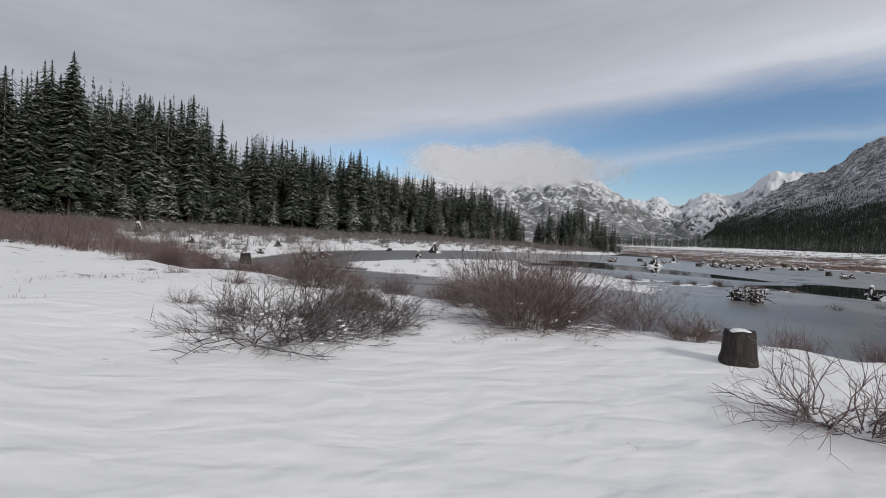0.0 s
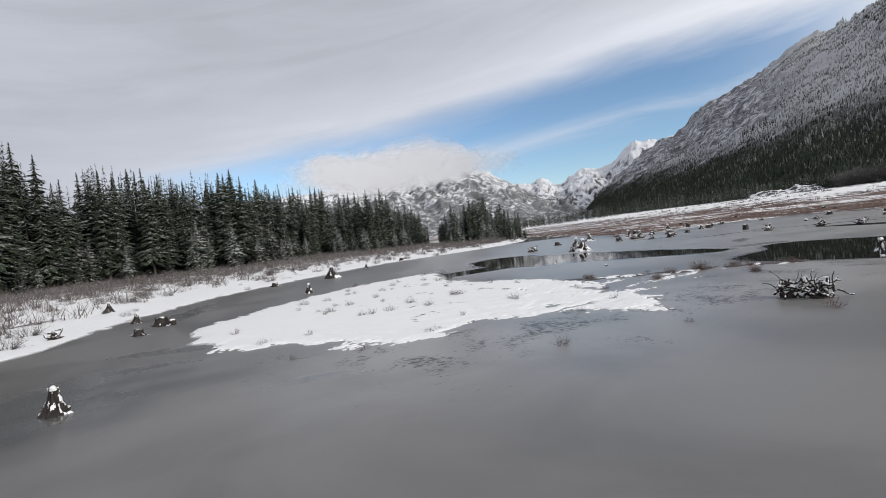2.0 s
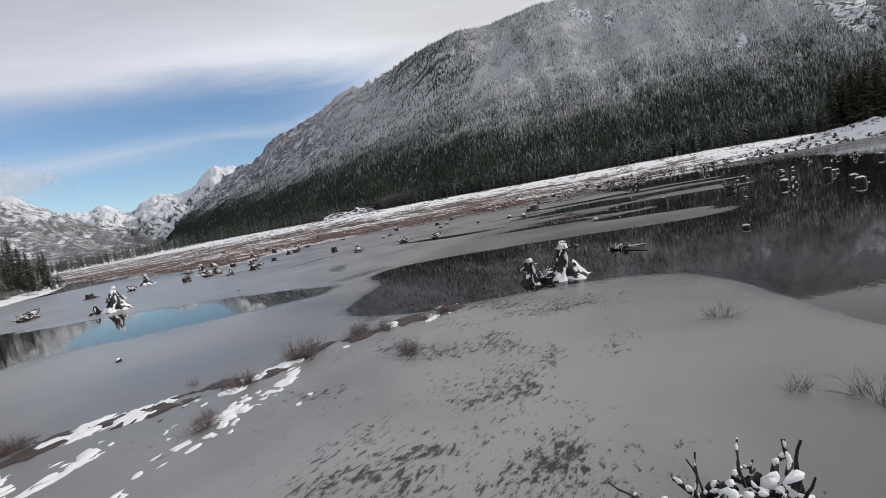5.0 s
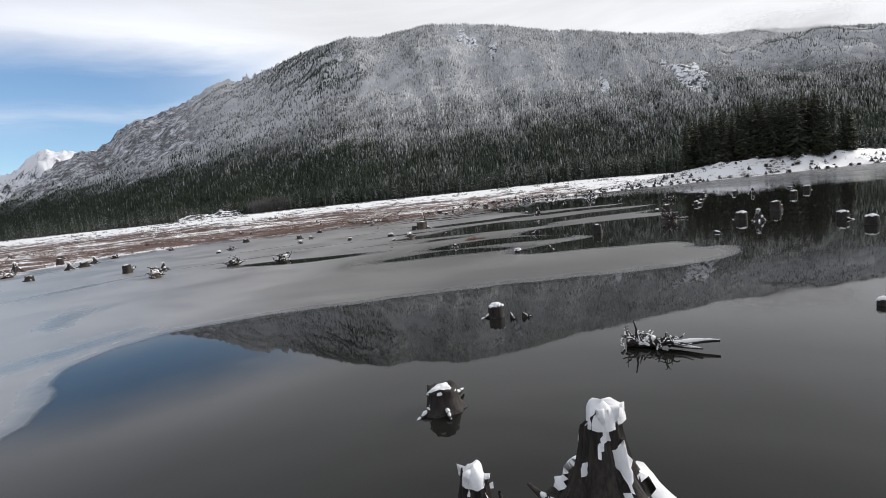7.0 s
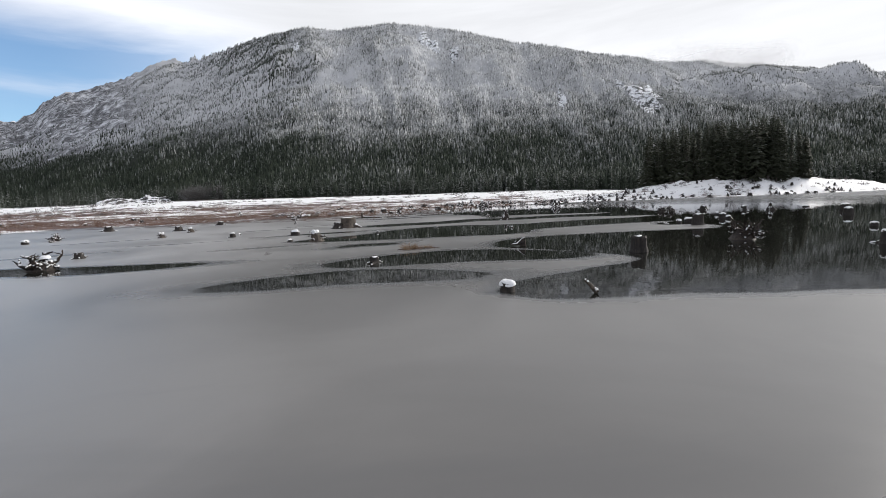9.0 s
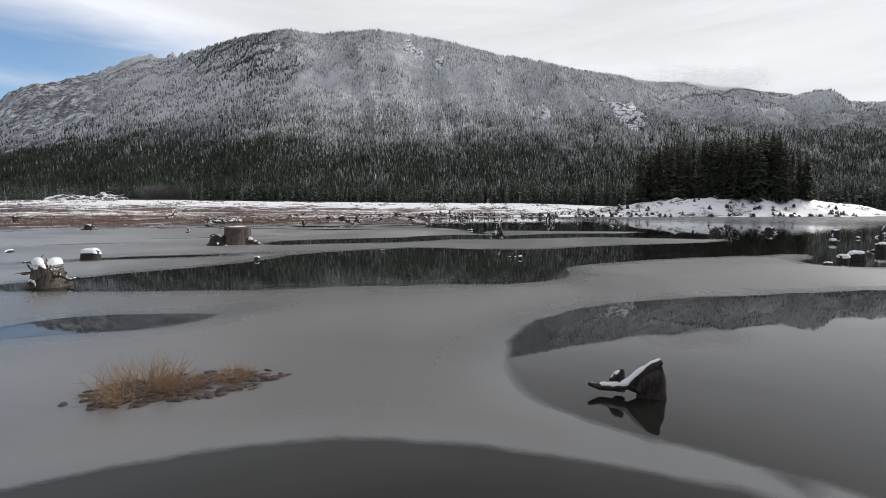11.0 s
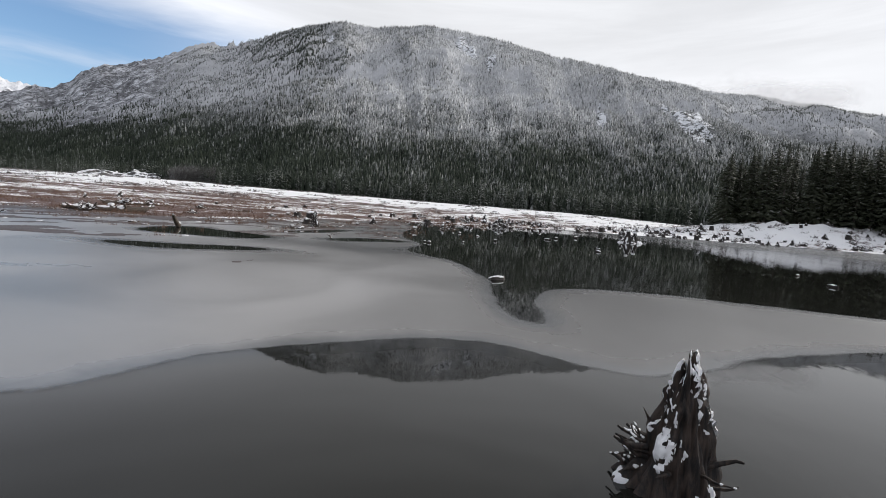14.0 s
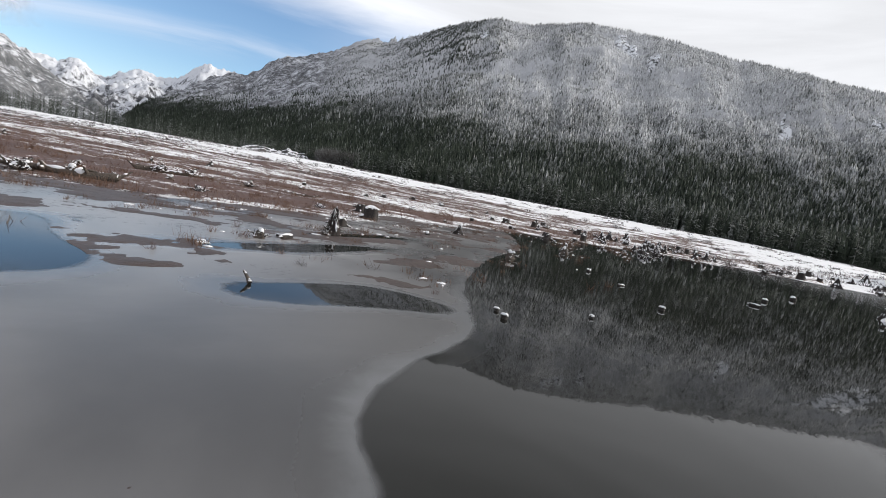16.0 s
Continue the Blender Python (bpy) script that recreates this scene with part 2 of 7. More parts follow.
def hill_material():
    """Small far conifers: dark green boughs, white where snow lies, more or less of it tree by tree."""
    m, n = material("hillside_conifer")
    p = place(n)
    laden = n.put("ShaderNodeAttribute", {"attribute_name": "laden"}).outputs["Fac"]
    isle = n.put("ShaderNodeNewGeometry").outputs["Random Per Island"]
    lie = n.math("ADD", n.math("MULTIPLY", n.math("SUBTRACT", n.noise(p, 0.55, 4, 0.75), 0.5), 1.1), n.math("MULTIPLY", n.math("SUBTRACT", isle, 0.5), 0.35))
    snow = n.ramp(n.math("ADD", laden, lie), 0.06, 1.02, 0.0, 0.93)
    green = n.mix(isle, (0.018, 0.024, 0.017, 1), (0.044, 0.055, 0.037, 1))
    close(n, None, Base_Color=n.mix(snow, green, (0.80, 0.80, 0.80, 1)), Roughness=0.8, Specular_IOR_Level=0.15)
    return m


def bark_material(name, a, b):
    m, n = material(name)
    p = place(n)
    grain = n.noise(n.scaled(p, (9, 9, 1.0)), 2.0, 6, 0.7)
    close(n, grain, 0.9, 0.03, Base_Color=n.mix(n.ramp(grain, 0.35, 0.65), a, b), Roughness=0.7)
    return m


def twig_material(name, a, b, frost=0.0):
    m, n = material(name)
    rnd = n.put("ShaderNodeNewGeometry").outputs["Random Per Island"]
    p = place(n)
    rime = n.math("MULTIPLY", n.ramp(n.math("ADD", upward(n), n.math("MULTIPLY", n.noise(p, 5.0, 3), 1.2)), 0.95, 1.35), frost)
    close(n, None, Base_Color=n.mix(rime, n.mix(rnd, a, b), (0.7, 0.7, 0.73, 1)), Roughness=0.6, Specular_IOR_Level=0.3)
    return m


def mountain_material(name, deep, high, rock_a, rock_b):
    """Frosted forest floor low down, snow and bare rock above."""
    m, n = material(name)
    p = place(n)
    z = n.put("ShaderNodeSeparateXYZ", None, Vector=p).outputs[2]
    big, small = n.noise(n.scaled(p, (1, 1, 0.45)), 0.0095, 8, 0.66), n.noise(n.scaled(p, (1, 1, 0.5)), 0.035, 8, 0.75)
    steep = n.ramp(upward(n), 0.35, 0.95)
    cover = n.math("ADD", n.math("ADD", n.math("MULTIPLY", steep, 0.35), n.math("MULTIPLY", n.math("SUBTRACT", big, 0.5), 1.6)), n.math("MULTIPLY", n.math("SUBTRACT", small, 0.5), 2.2))
    cover = n.math("ADD", cover, n.ramp(z, 120, 520, -0.24 + deep, high + deep, smooth=False))
    rock = n.mix(n.ramp(small, 0.3, 0.7), rock_a, rock_b)
    col = n.mix(n.ramp(cover, 0.18, 0.62), rock, (0.74, 0.75, 0.78, 1))
    close(n, small, 1.0, 6.0, Base_Color=col, Roughness=0.85, Specular_IOR_Level=0.1)
    return m


def slope_material():
    """The floor under the hillside forest: dark brush, frosted higher up, bare rock on the far shoulder."""
    m, n = material("forest_slope")
    p = place(n)
    z = n.put("ShaderNodeSeparateXYZ", None, Vector=p).outputs[2]
    big, small, grain = n.noise(p, 0.012, 6, 0.6), n.noise(p, 0.25, 4, 0.7), n.noise(p, 0.085, 7, 0.75)
    frost = n.math("ADD", n.ramp(z, 60, 200, -0.30, 0.62, smooth=False), n.math("ADD", n.math("MULTIPLY", n.math("SUBTRACT", big, 0.5), 0.8), n.math("MULTIPLY", n.math("SUBTRACT", small, 0.5), 0.3)))
    frost = n.math("ADD", frost, n.math("MULTIPLY", n.math("SUBTRACT", grain, 0.5), 0.8))
    steep = n.ramp(upward(n), 0.55, 0.86, -0.22, 0.10)
    frost = n.math("ADD", frost, n.math("MULTIPLY", steep, n.ramp(z, 250, 420)))
    rock = n.mix(n.ramp(z, 120, 260), (0.026, 0.031, 0.024, 1), (0.10, 0.105, 0.11, 1))
    bare = n.put("ShaderNodeAttribute", {"attribute_name": "crag"}).outputs["Fac"]
    gully = n.math("ADD", n.noise(n.scaled(p, (1, 1, 0.35)), 0.026, 8, 0.74, 0.0), n.math("MULTIPLY", n.noise(p, 0.07, 5, 0.7), 0.6))
    cliff = n.mix(n.ramp(gully, 0.70, 1.0, 0.0, 0.95), n.mix(n.ramp(grain, 0.3, 0.7), (0.05, 0.05, 0.053, 1), (0.20, 0.20, 0.21, 1)), (0.70, 0.71, 0.74, 1))
    floor = n.mix(n.ramp(frost, -0.05, 0.7), rock, (0.52, 0.522, 0.53, 1))
    close(n, grain, 0.5, 2.0, Base_Color=n.mix(bare, floor, cliff), Roughness=0.9, Specular_IOR_Level=0.1)
    return m


def clearing_material():
    """Open snow on the slope with rock and scrub poking through."""
    m, n = material("snowfield")
    p = place(n)
    spots = n.math("ADD", n.noise(p, 0.11, 6, 0.7), n.math("MULTIPLY", n.noise(p, 0.5, 3), 0.3))
    close(n, n.noise(p, 0.2, 5), 0.8, 2.0, Base_Color=n.mix(n.ramp(spots, 0.62, 0.74), (0.80, 0.81, 0.83, 1), (0.07, 0.072, 0.07, 1)), Roughness=0.8, Specular_IOR_Level=0.1)
    return m


def ledge_material():
    """Rock with snow lying on its level faces."""
    m, n = material("snowy_ledges")
    p = place(n)
    lie = n.math("ADD", upward(n), n.math("MULTIPLY", n.math("SUBTRACT", n.noise(p, 0.22, 6, 0.7), 0.5), 0.9))
    rock = n.mix(n.noise(p, 0.5, 4), (0.05, 0.05, 0.05, 1), (0.15, 0.145, 0.14, 1))
    close(n, n.noise(p, 0.4, 5), 0.8, 1.0, Base_Color=n.mix(n.ramp(lie, 0.76, 0.92), rock, (0.8, 0.8, 0.82, 1)), Roughness=0.85, Specular_IOR_Level=0.1)
    return m


def cloud_material():
    """A bank of mist: white scattering with soft ragged edges."""
    m, n = material("mist")
    tex = n.put("ShaderNodeTexCoord").outputs["Object"]
    soft = n.put("ShaderNodeAttribute", {"attribute_name": "soft"}).outputs["Fac"]
    puff = n.noise(n.scaled(tex, (1, 1, 1.4)), 0.0048, 4, 0.5, 0.7)
    alpha = n.ramp(n.math("ADD", soft, n.math("MULTIPLY", n.math("SUBTRACT", puff, 0.5), 1.7)), 0.0, 0.9, 0.0, 0.75)
    white = n.put("ShaderNodeBsdfDiffuse", None, Color=(0.86, 0.86, 0.87, 1))
    back = n.put("ShaderNodeBsdfTranslucent", None, Color=(0.80, 0.80, 0.82, 1))
    body = n.put("ShaderNodeMixShader", None, Fac=0.5, i1=white.outputs[0], i2=back.outputs[0])
    gone = n.put("ShaderNodeBsdfTransparent")
    n.put("ShaderNodeOutputMaterial", None, Surface=n.put("ShaderNodeMixShader", None, Fac=alpha, i1=gone.outputs[0], i2=body.outputs[0]).outputs[0])
    return m


M_GROUND, M_SNOW, M_WATER, M_ICE = ground_material(), snow_material(), water_material(), ice_material()
M_TREE = needle_material("snowy_conifer", 0.13, 0.006, 0.85, 2.6, 0.12, 1.8)
M_YOUNG = needle_material("young_snowy_conifer", 0.19, 0.006, 0.9, 2.6, 0.12, 1.8)
M_HILL = hill_material()
M_FIELD = clearing_material()
M_PEAK = mountain_material("snow_peak", 0.30, 0.26, (0.05, 0.052, 0.058, 1), (0.17, 0.17, 0.18, 1))
M_POINT = needle_material("point_conifer", 0.06, 0.018, 0.8, 2.0, 0.1, 1.9)
M_BARK = bark_material("conifer_bark", (0.05, 0.04, 0.033, 1), (0.12, 0.10, 0.085, 1))
M_WOOD = bark_material("weathered_stump_wood", (0.02, 0.016, 0.013, 1), (0.13, 0.10, 0.075, 1))
M_DARKWOOD = bark_material("wet_black_wood", (0.004, 0.0035, 0.003, 1), (0.038, 0.027, 0.021, 1))
M_ROT = bark_material("rotten_fibrous_wood", (0.0035, 0.003, 0.0028, 1), (0.052, 0.034, 0.025, 1))
M_TWIG = twig_material("willow_twig", (0.073, 0.044, 0.040, 1), (0.19, 0.126, 0.116, 1), 0.42)
M_WILLOW = twig_material("grey_willow_branch", (0.045, 0.035, 0.033, 1), (0.125, 0.094, 0.088, 1), 0.45)
M_RED = twig_material("red_sedge", (0.095, 0.05, 0.033, 1), (0.20, 0.122, 0.08, 1))
M_STRAW = twig_material("pale_sedge", (0.17, 0.105, 0.06, 1), (0.36, 0.25, 0.16, 1))
M_GREY = twig_material("grey_brush", (0.065, 0.055, 0.051, 1), (0.17, 0.147, 0.138, 1), 0.4)
M_MOUNT, M_SLOPE, M_MIST = mountain_material("mountain_side", 0.10, 0.22, (0.10, 0.105, 0.11, 1), (0.30, 0.30, 0.305, 1)), slope_material(), cloud_material()

# ---- plan of the shores ----
# shoreline of the land where the flight begins, round the cove and up the left side
BANK = [(60, -300), (46, -30), (28, 2), (17, 10.5), (12.3, 13.5), (9, 15.2), (7.2, 16.4), (4.6, 18.9), (2.4, 20.6), (-0.4, 22), (-4.9, 24.4),
        (-8.9, 26), (-13, 27.3), (-16.5, 30), (-16, 33), (-18.7, 38), (-21, 44), (-24, 52), (-23.4, 56), (-24.3, 77), (-17, 101), (6, 140), (28, 152),
        (58, 178), (84, 235), (110, 330), (150, 900), (-900, 900), (-900, -300)]
# the bar in the middle of the shallow arm
BAR = [(-12.3, 52), (-10, 47.6), (-5.8, 43.3), (0.5, 39.6), (3.6, 39.2), (6, 41.8), (10.5, 42.4), (14.5, 40.4), (18, 43.4), (20.5, 49), (19, 55.5), (13.6, 62),
       (11, 66.2), (10.6, 74), (11, 85.5), (7, 83.5), (-0.8, 78.7), (-6.9, 69), (-12.4, 58.5)]
# the flats and the wooded point across the lake
FLATS = [(110, 400), (92, 240), (76, 165), (70, 128), (84, 124), (104, 138), (128, 122), (143, 108), (147, 96), (158, 88), (176, 86), (196, 84), (216, 76),
         (236, 62), (248, 34), (257, 6), (265, -18), (274, -46), (286, -74), (303, -102), (332, -132), (385, -172), (480, -235), (620, -340), (900, -560), (1500, -600), (1500, 1500), (110, 1500)]


def signed(poly, x, y):
    """Distance to a closed outline, positive inside."""
    x, y = np.asarray(x, float), np.asarray(y, float)
    best, odd = np.full(x.shape, 1e18), np.zeros(x.shape, bool)
    for (ax, ay), (bx, by) in zip(poly, poly[1:] + poly[:1]):
        dx, dy = bx - ax, by - ay
        k = np.clip(((x - ax) * dx + (y - ay) * dy) / (dx * dx + dy * dy + 1e-12), 0, 1)
        best = np.minimum(best, (x - ax - k * dx) ** 2 + (y - ay - k * dy) ** 2)
        if ay != by:
            odd ^= ((ay > y) != (by > y)) & (x < dx * (y - ay) / dy + ax)
    return np.where(odd, 1, -1) * np.sqrt(best)


def rounded(poly, times=2):
    """Corner-cut outline."""
    for _ in range(times):
        poly = [q for a, b in zip(poly, poly[1:] + poly[:1]) for q in
                ((a[0] * 0.75 + b[0] * 0.25, a[1] * 0.75 + b[1] * 0.25), (a[0] * 0.25 + b[0] * 0.75, a[1] * 0.25 + b[1] * 0.75))]
    return poly


def smooth01(v, a, b):
    k = np.clip((v - a) / (b - a), 0, 1)
    return k * k * (3 - 2 * k)


RNG = np.random.default_rng(7)
WAVES = [(RNG.uniform(0, 2 * math.pi), RNG.uniform(0, 2 * math.pi)) for _ in range(24)]


def wobble(x, y, size):
    """Cheap smooth noise, about -1 to 1, with features of the given size."""
    out, k, total = 0.0, 2 * math.pi / size, 0.0
    for i, (a, ph) in enumerate(WAVES):
        f = k * (0.6 + 0.085 * i)
        g = 1 / (0.6 + 0.085 * i)
        out = out + g * np.sin(f * (x * math.cos(a) + y * math.sin(a)) + ph)
        total += g * g
    return out / math.sqrt(total)


BANK_R, BAR_R, FLATS_R = rounded(BANK, 1), rounded(BAR), rounded(FLATS, 1)


def ground_height(x, y):
    """Height of the ground and how much bare sedge stands on it."""
    x, y = np.asarray(x, float), np.asarray(y, float)
    wig = 0.5 * wobble(x, y, 5) + 0.35 * wobble(x, y, 1.9)
    a, b, c = signed(BANK_R, x, y) + wig, signed(BAR_R, x, y) + 0.6 * wig + 0.28 * wobble(x, y, 0.9), signed(FLATS_R, x, y) + 3.0 * wobble(x, y, 22) + wig
    south = smooth01(y, 46, 30) * smooth01(x, -70, -25)
    high = np.where(a > 0, (2.1 * south + 0.55 * (1 - south)) * (1 - np.exp(-np.maximum(a, 0) / (4.2 + 4 * (1 - south)))) + (0.030 * np.clip(a - 10, 0, 75) + 0.009 * np.maximum(a - 85, 0)) * (1 - south), 0)
    high = high + np.where(a > 0, 0.05 * wobble(x, y, 3.3) * smooth01(a, 0, 3) + 0.18 * wobble(x, y, 14) * smooth01(a, 2, 12), 0)
    b = b - 2.2 * smooth01(x, -9, -4) * smooth01(y, 60, 50) - 7 * smooth01(x, 10, 15) * smooth01(y, 57, 52)
    bar = np.where(b > 0, 0.05 + 0.16 * (1 - np.exp(-np.maximum(b, 0) / 2.5)) + 0.025 * wobble(x, y, 1.6), 0)
    point = np.exp(-(((x - 308) / 48) ** 2 + ((y + 44) / 50) ** 2))
    rise = smooth01(c, 60, 260)
    flat = np.where(c > 0, 0.03 + 0.35 * (1 - np.exp(-np.maximum(c, 0) / 22)) + 8.0 * rise + 0.012 * np.maximum(c - 240, 0) + 0.12 * wobble(x, y, 9) * smooth01(c, 2, 20) + 6.6 * np.minimum(point * 1.35, 1) * (1 + 0.08 * wobble(x, y, 13) + 0.06 * wobble(x, y, 5)) * smooth01(c, 1, 27) + 5.5 * np.exp(-(((x - 365) / 75) ** 2 + ((y + 120) / 65) ** 2)) * smooth01(c, 1, 22), 0)
    z = np.maximum(np.maximum(np.where(a > 0, 0.03 + high, -9), np.where(b > 0, bar, -9)), np.where(c > 0, flat, -9))
    deep = np.maximum(np.maximum(a, b), c)
    z = np.where(deep > 0, z, np.maximum(-0.04 + 0.25 * deep, -0.9))
    # sedge: on the flats along the water, and among the brush behind the cove
    north = smooth01(y, 20, 75)
    sedge = np.where(c > -2, (0.66 + 0.14 * smooth01(c, 60, 5)) * smooth01(c, -2, 4) * smooth01(c, 185, 130) * (0.2 + 0.8 * north), 0.0)
    sedge = np.maximum(sedge, np.where(a > 0, 0.36 * smooth01(a, 22, 60) * (1 - 0.8 * south), 0))
    sedge = np.maximum(sedge, np.where((c > 0) & (point > 0.25), 0.24, 0))
    sedge = np.maximum(sedge, np.where(b > -0.5, 0.05 * smooth01(b, 4.5, 0), 0))
    return z, sedge


def sheet(name, x, y, z, material, wrap=False, attrs=None):
    """A mesh over a grid of rows and columns."""
    rows, cols = x.shape
    me = bpy.data.meshes.new(name)
    co = np.stack([x, y, z], -1).reshape(-1, 3)
    i = np.arange(rows * cols).reshape(rows, cols)
    if wrap:
        i = np.concatenate([i, i[:, :1]], 1)
    quads = np.stack([i[:-1, :-1], i[:-1, 1:], i[1:, 1:], i[1:, :-1]], -1).reshape(-1, 4)
    fill(me, co, quads)
    for key, v in (attrs or {}).items():
        me.attributes.new(key, "FLOAT", "POINT").data.foreach_set("value", np.asarray(v, np.float32).ravel())
    me.materials.append(material)
    me.polygons.foreach_set("use_smooth", np.ones(len(me.polygons), bool))
    return new(name, me)


def fill(me, co, faces):
    """Vertices and equal-sided faces into a mesh."""
    co, faces = np.asarray(co, np.float32), np.asarray(faces, np.int32)
    n, k = faces.shape
    me.vertices.add(len(co)), me.loops.add(n * k), me.polygons.add(n)
    me.vertices.foreach_set("co", co.ravel())
    me.loops.foreach_set("vertex_index", faces.ravel())
    me.polygons.foreach_set("loop_start", np.arange(n, dtype=np.int32) * k)
    me.update(calc_edges=True)


def soup(name, co, faces, material, smooth=False):
    me = bpy.data.meshes.new(name)
    fill(me, co, faces)
    me.materials.append(material)
    if smooth:
        me.polygons.foreach_set("use_smooth", np.ones(len(me.polygons), bool))
    return me


# ---- ground, one sheet out to the horizon ----
GX, GY = 26.0, 34.0
fine_az = np.radians(np.arange(-58, 140, 0.55))
rest_az = np.radians(np.arange(140, 302, 2.0))
AZ = np.concatenate([fine_az, rest_az])
RAD = np.concatenate([[0.5], 3.0 * 1.022 ** np.arange(0, 342)])
rr, aa = np.meshgrid(RAD, AZ, indexing="ij")
gx, gy = GX + rr * np.sin(aa), GY + rr * np.cos(aa)
gz, gs = ground_height(gx, gy)
far_wave = smooth01(rr, 700, 1600)
gz = gz * (1 - far_wave) + far_wave * np.where(gz > 0, 14.0, -0.9)
tagged(sheet("ground", gx, gy, gz, M_GROUND, True, {"sedge": gs}), "snow-covered shore, sandbar and flats with dead sedge", "ground", "", "structure")

# ---- water and ice ----
wx, wy = np.meshgrid(np.linspace(-60, 1400, 30), np.linspace(-1400, 420, 30), indexing="ij")
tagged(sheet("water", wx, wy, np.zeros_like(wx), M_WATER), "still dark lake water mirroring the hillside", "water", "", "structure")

# edge of the ice from the starting bank eastwards, lead by lead
EDGE_WEST = [(-40, 10), (8, 12), (15, 15), (20, 21), (26, 28), (31.8, 33), (36.5, 35.2), (38.6, 36.8), (39.2, 38.6), (38.6, 42), (36.2, 45.4), (33.4, 49.5), (33.6, 53.5), (37, 55.6),
             (42, 57.2), (45, 61.6), (48.6, 61.6), (51.3, 58.9), (54.1, 53.2), (56.4, 48.1), (58, 42.6), (59.5, 38.4), (62.6, 35.2), (66.2, 35.2), (65.4, 37.4),
             (67.4, 36.7), (69.3, 37.8), (68.5, 41.5), (68.2, 44.4), (67.2, 47), (68.2, 49.2)]
EDGE_MID = [(70, 48.5), (72.6, 46), (75, 43.4), (76.4, 43), (78.9, 45.3), (80.5, 48), (81.2, 49.6), (82.4, 50.5), (84.6, 50.5), (86.7, 49.6), (88.5, 47.8), (89.6, 45.2),
            (91.3, 41), (92.4, 37), (93.4, 33.6), (98.8, 32.8), (98.4, 36.6), (100.2, 37.2), (102.6, 35.2), (105.6, 33.6), (102.8, 39), (100.6, 43.3), (97.6, 47),
            (96, 48.6), (93.8, 48.3), (92.2, 49.2), (91.1, 50.9), (90.4, 54), (89.5, 56.4), (88.6, 59), (87.5, 63), (87, 66.9), (90, 65.7), (95, 62.4)]
EDGE_EAST = [(99.3, 62.3), (103, 59.4), (105.2, 56.6), (104.6, 53.4), (104.5, 50.4), (105.8, 47.8), (109.1, 44.4), (112, 38.8), (115, 34.4), (119, 32.4), (118.6, 36),
             (119.5, 40.8), (119.9, 43.8), (115.9, 50), (115.3, 53), (113.9, 56.3), (111.2, 58), (109.4, 60.3), (107.4, 64), (105, 67.7), (109.6, 68.6), (113.5, 63.5),
             (115.4, 59.9), (117.3, 59.5), (120.1, 57), (121.2, 54.4), (119.8, 52.2), (121.2, 50.3), (124, 47.8), (126.3, 42.4), (126.7, 39.4), (132, 35.6)]
EDGE_LAST = [(131.8, 41), (132.2, 47), (131.9, 51), (130.3, 53.9), (127, 54.3), (123, 53.5), (124.6, 55), (130.2, 55.9), (133.2, 57.3), (135.2, 58.2), (138, 60.4), (140, 63.2),
             (143, 63.4), (146.5, 63.6), (152, 67.5), (164, 71.5), (176, 73), (200, 86), (240, 110), (200, 300), (-60, 300)]
ICE_EDGE = rounded(EDGE_WEST + EDGE_MID + EDGE_EAST + EDGE_LAST, 2)
# leads and melt pools within the ice: centre, half length, half width, heading in degrees from +y towards +x
LEADS = [(73.4, 70.8, 6.3, 1.5, 165), (70.6, 54.8, 5.2, 1.7, 162), (76.9, 51.6, 6.5, 2.5, 165), (97, 68.2, 3.2, 0.5, 142), (84.1, 59.1, 2.1, 0.8, 140),
         (130.9, 71.8, 3.8, 1.1, 155), (139.0, 77.6, 4.6, 2.9, 25), (145.2, 68.0, 3.4, 1.3, 135), (16, 78, 7, 3.0, 50), (10.4, 73, 9.5, 0.8, 8), (150, 75, 5, 0.8, 100), (158, 78, 4, 0.6, 100)]
# places where the ice is thin and dark, written alike
THIN = [(-12.5, 35.0, 5.5, 2.4, 60), (-15.5, 33.5, 4.0, 2.0, 30), (-11, 43, 5, 1.0, 100), (-2, 35.5, 4, 0.9, 100), (-14.2, 38.5, 6.5, 3.4, 40), (-19, 36, 5, 3, 10), (83.5, 66.5, 6.0, 1.0, 150), (112, 77, 8, 1.0, 150), (121, 72, 7, 0.9, 150), (64, 88, 8, 1.6, 100), (52, 72, 6, 1.8, 60), (78, 82, 9, 1.2, 140), (92, 88, 8, 1.1, 140),
        (60, 102, 9, 1.6, 110), (40, 66, 5, 1.6, 60), (47, 64, 5, 2.0, 120), (-9, 47, 9, 2.0, 110), (-18, 70, 14, 2.4, 5), (104, 80, 7, 0.9, 150), (88, 77, 7, 0.8, 150)]


# the large melt pool before the near end of the flats
POOL = rounded([(22, 73), (26, 73.5), (29.2, 70), (33, 66.6), (36.4, 63.7), (39, 61.4), (42, 62.6), (42.5, 66), (41, 72), (38.2, 80), (36, 86.5), (31.5, 91), (31, 98), (25, 101), (19, 95), (18, 82)], 2)


def ice_field(x, y):
    d = signed(ICE_EDGE, x, y) + 0.10 * wobble(x, y, 3.1)
    d = np.minimum(d, -signed(POOL, x, y) + 0.35 * wobble(x, y, 4))
    for cx, cy, hl, hw, deg in LEADS:
        s, c = math.sin(radians(deg)), math.cos(radians(deg))
        u, v = (x - cx) * s + (y - cy) * c, (x - cx) * c - (y - cy) * s
        v = v + 0.35 * hw * np.sin(u / hl * 2.6 + cx)
        k = np.sqrt((u / hl) ** 2 + (v / hw) ** 2)
        d = np.minimum(d, (k - 1) * hw * 1.2)
    return d


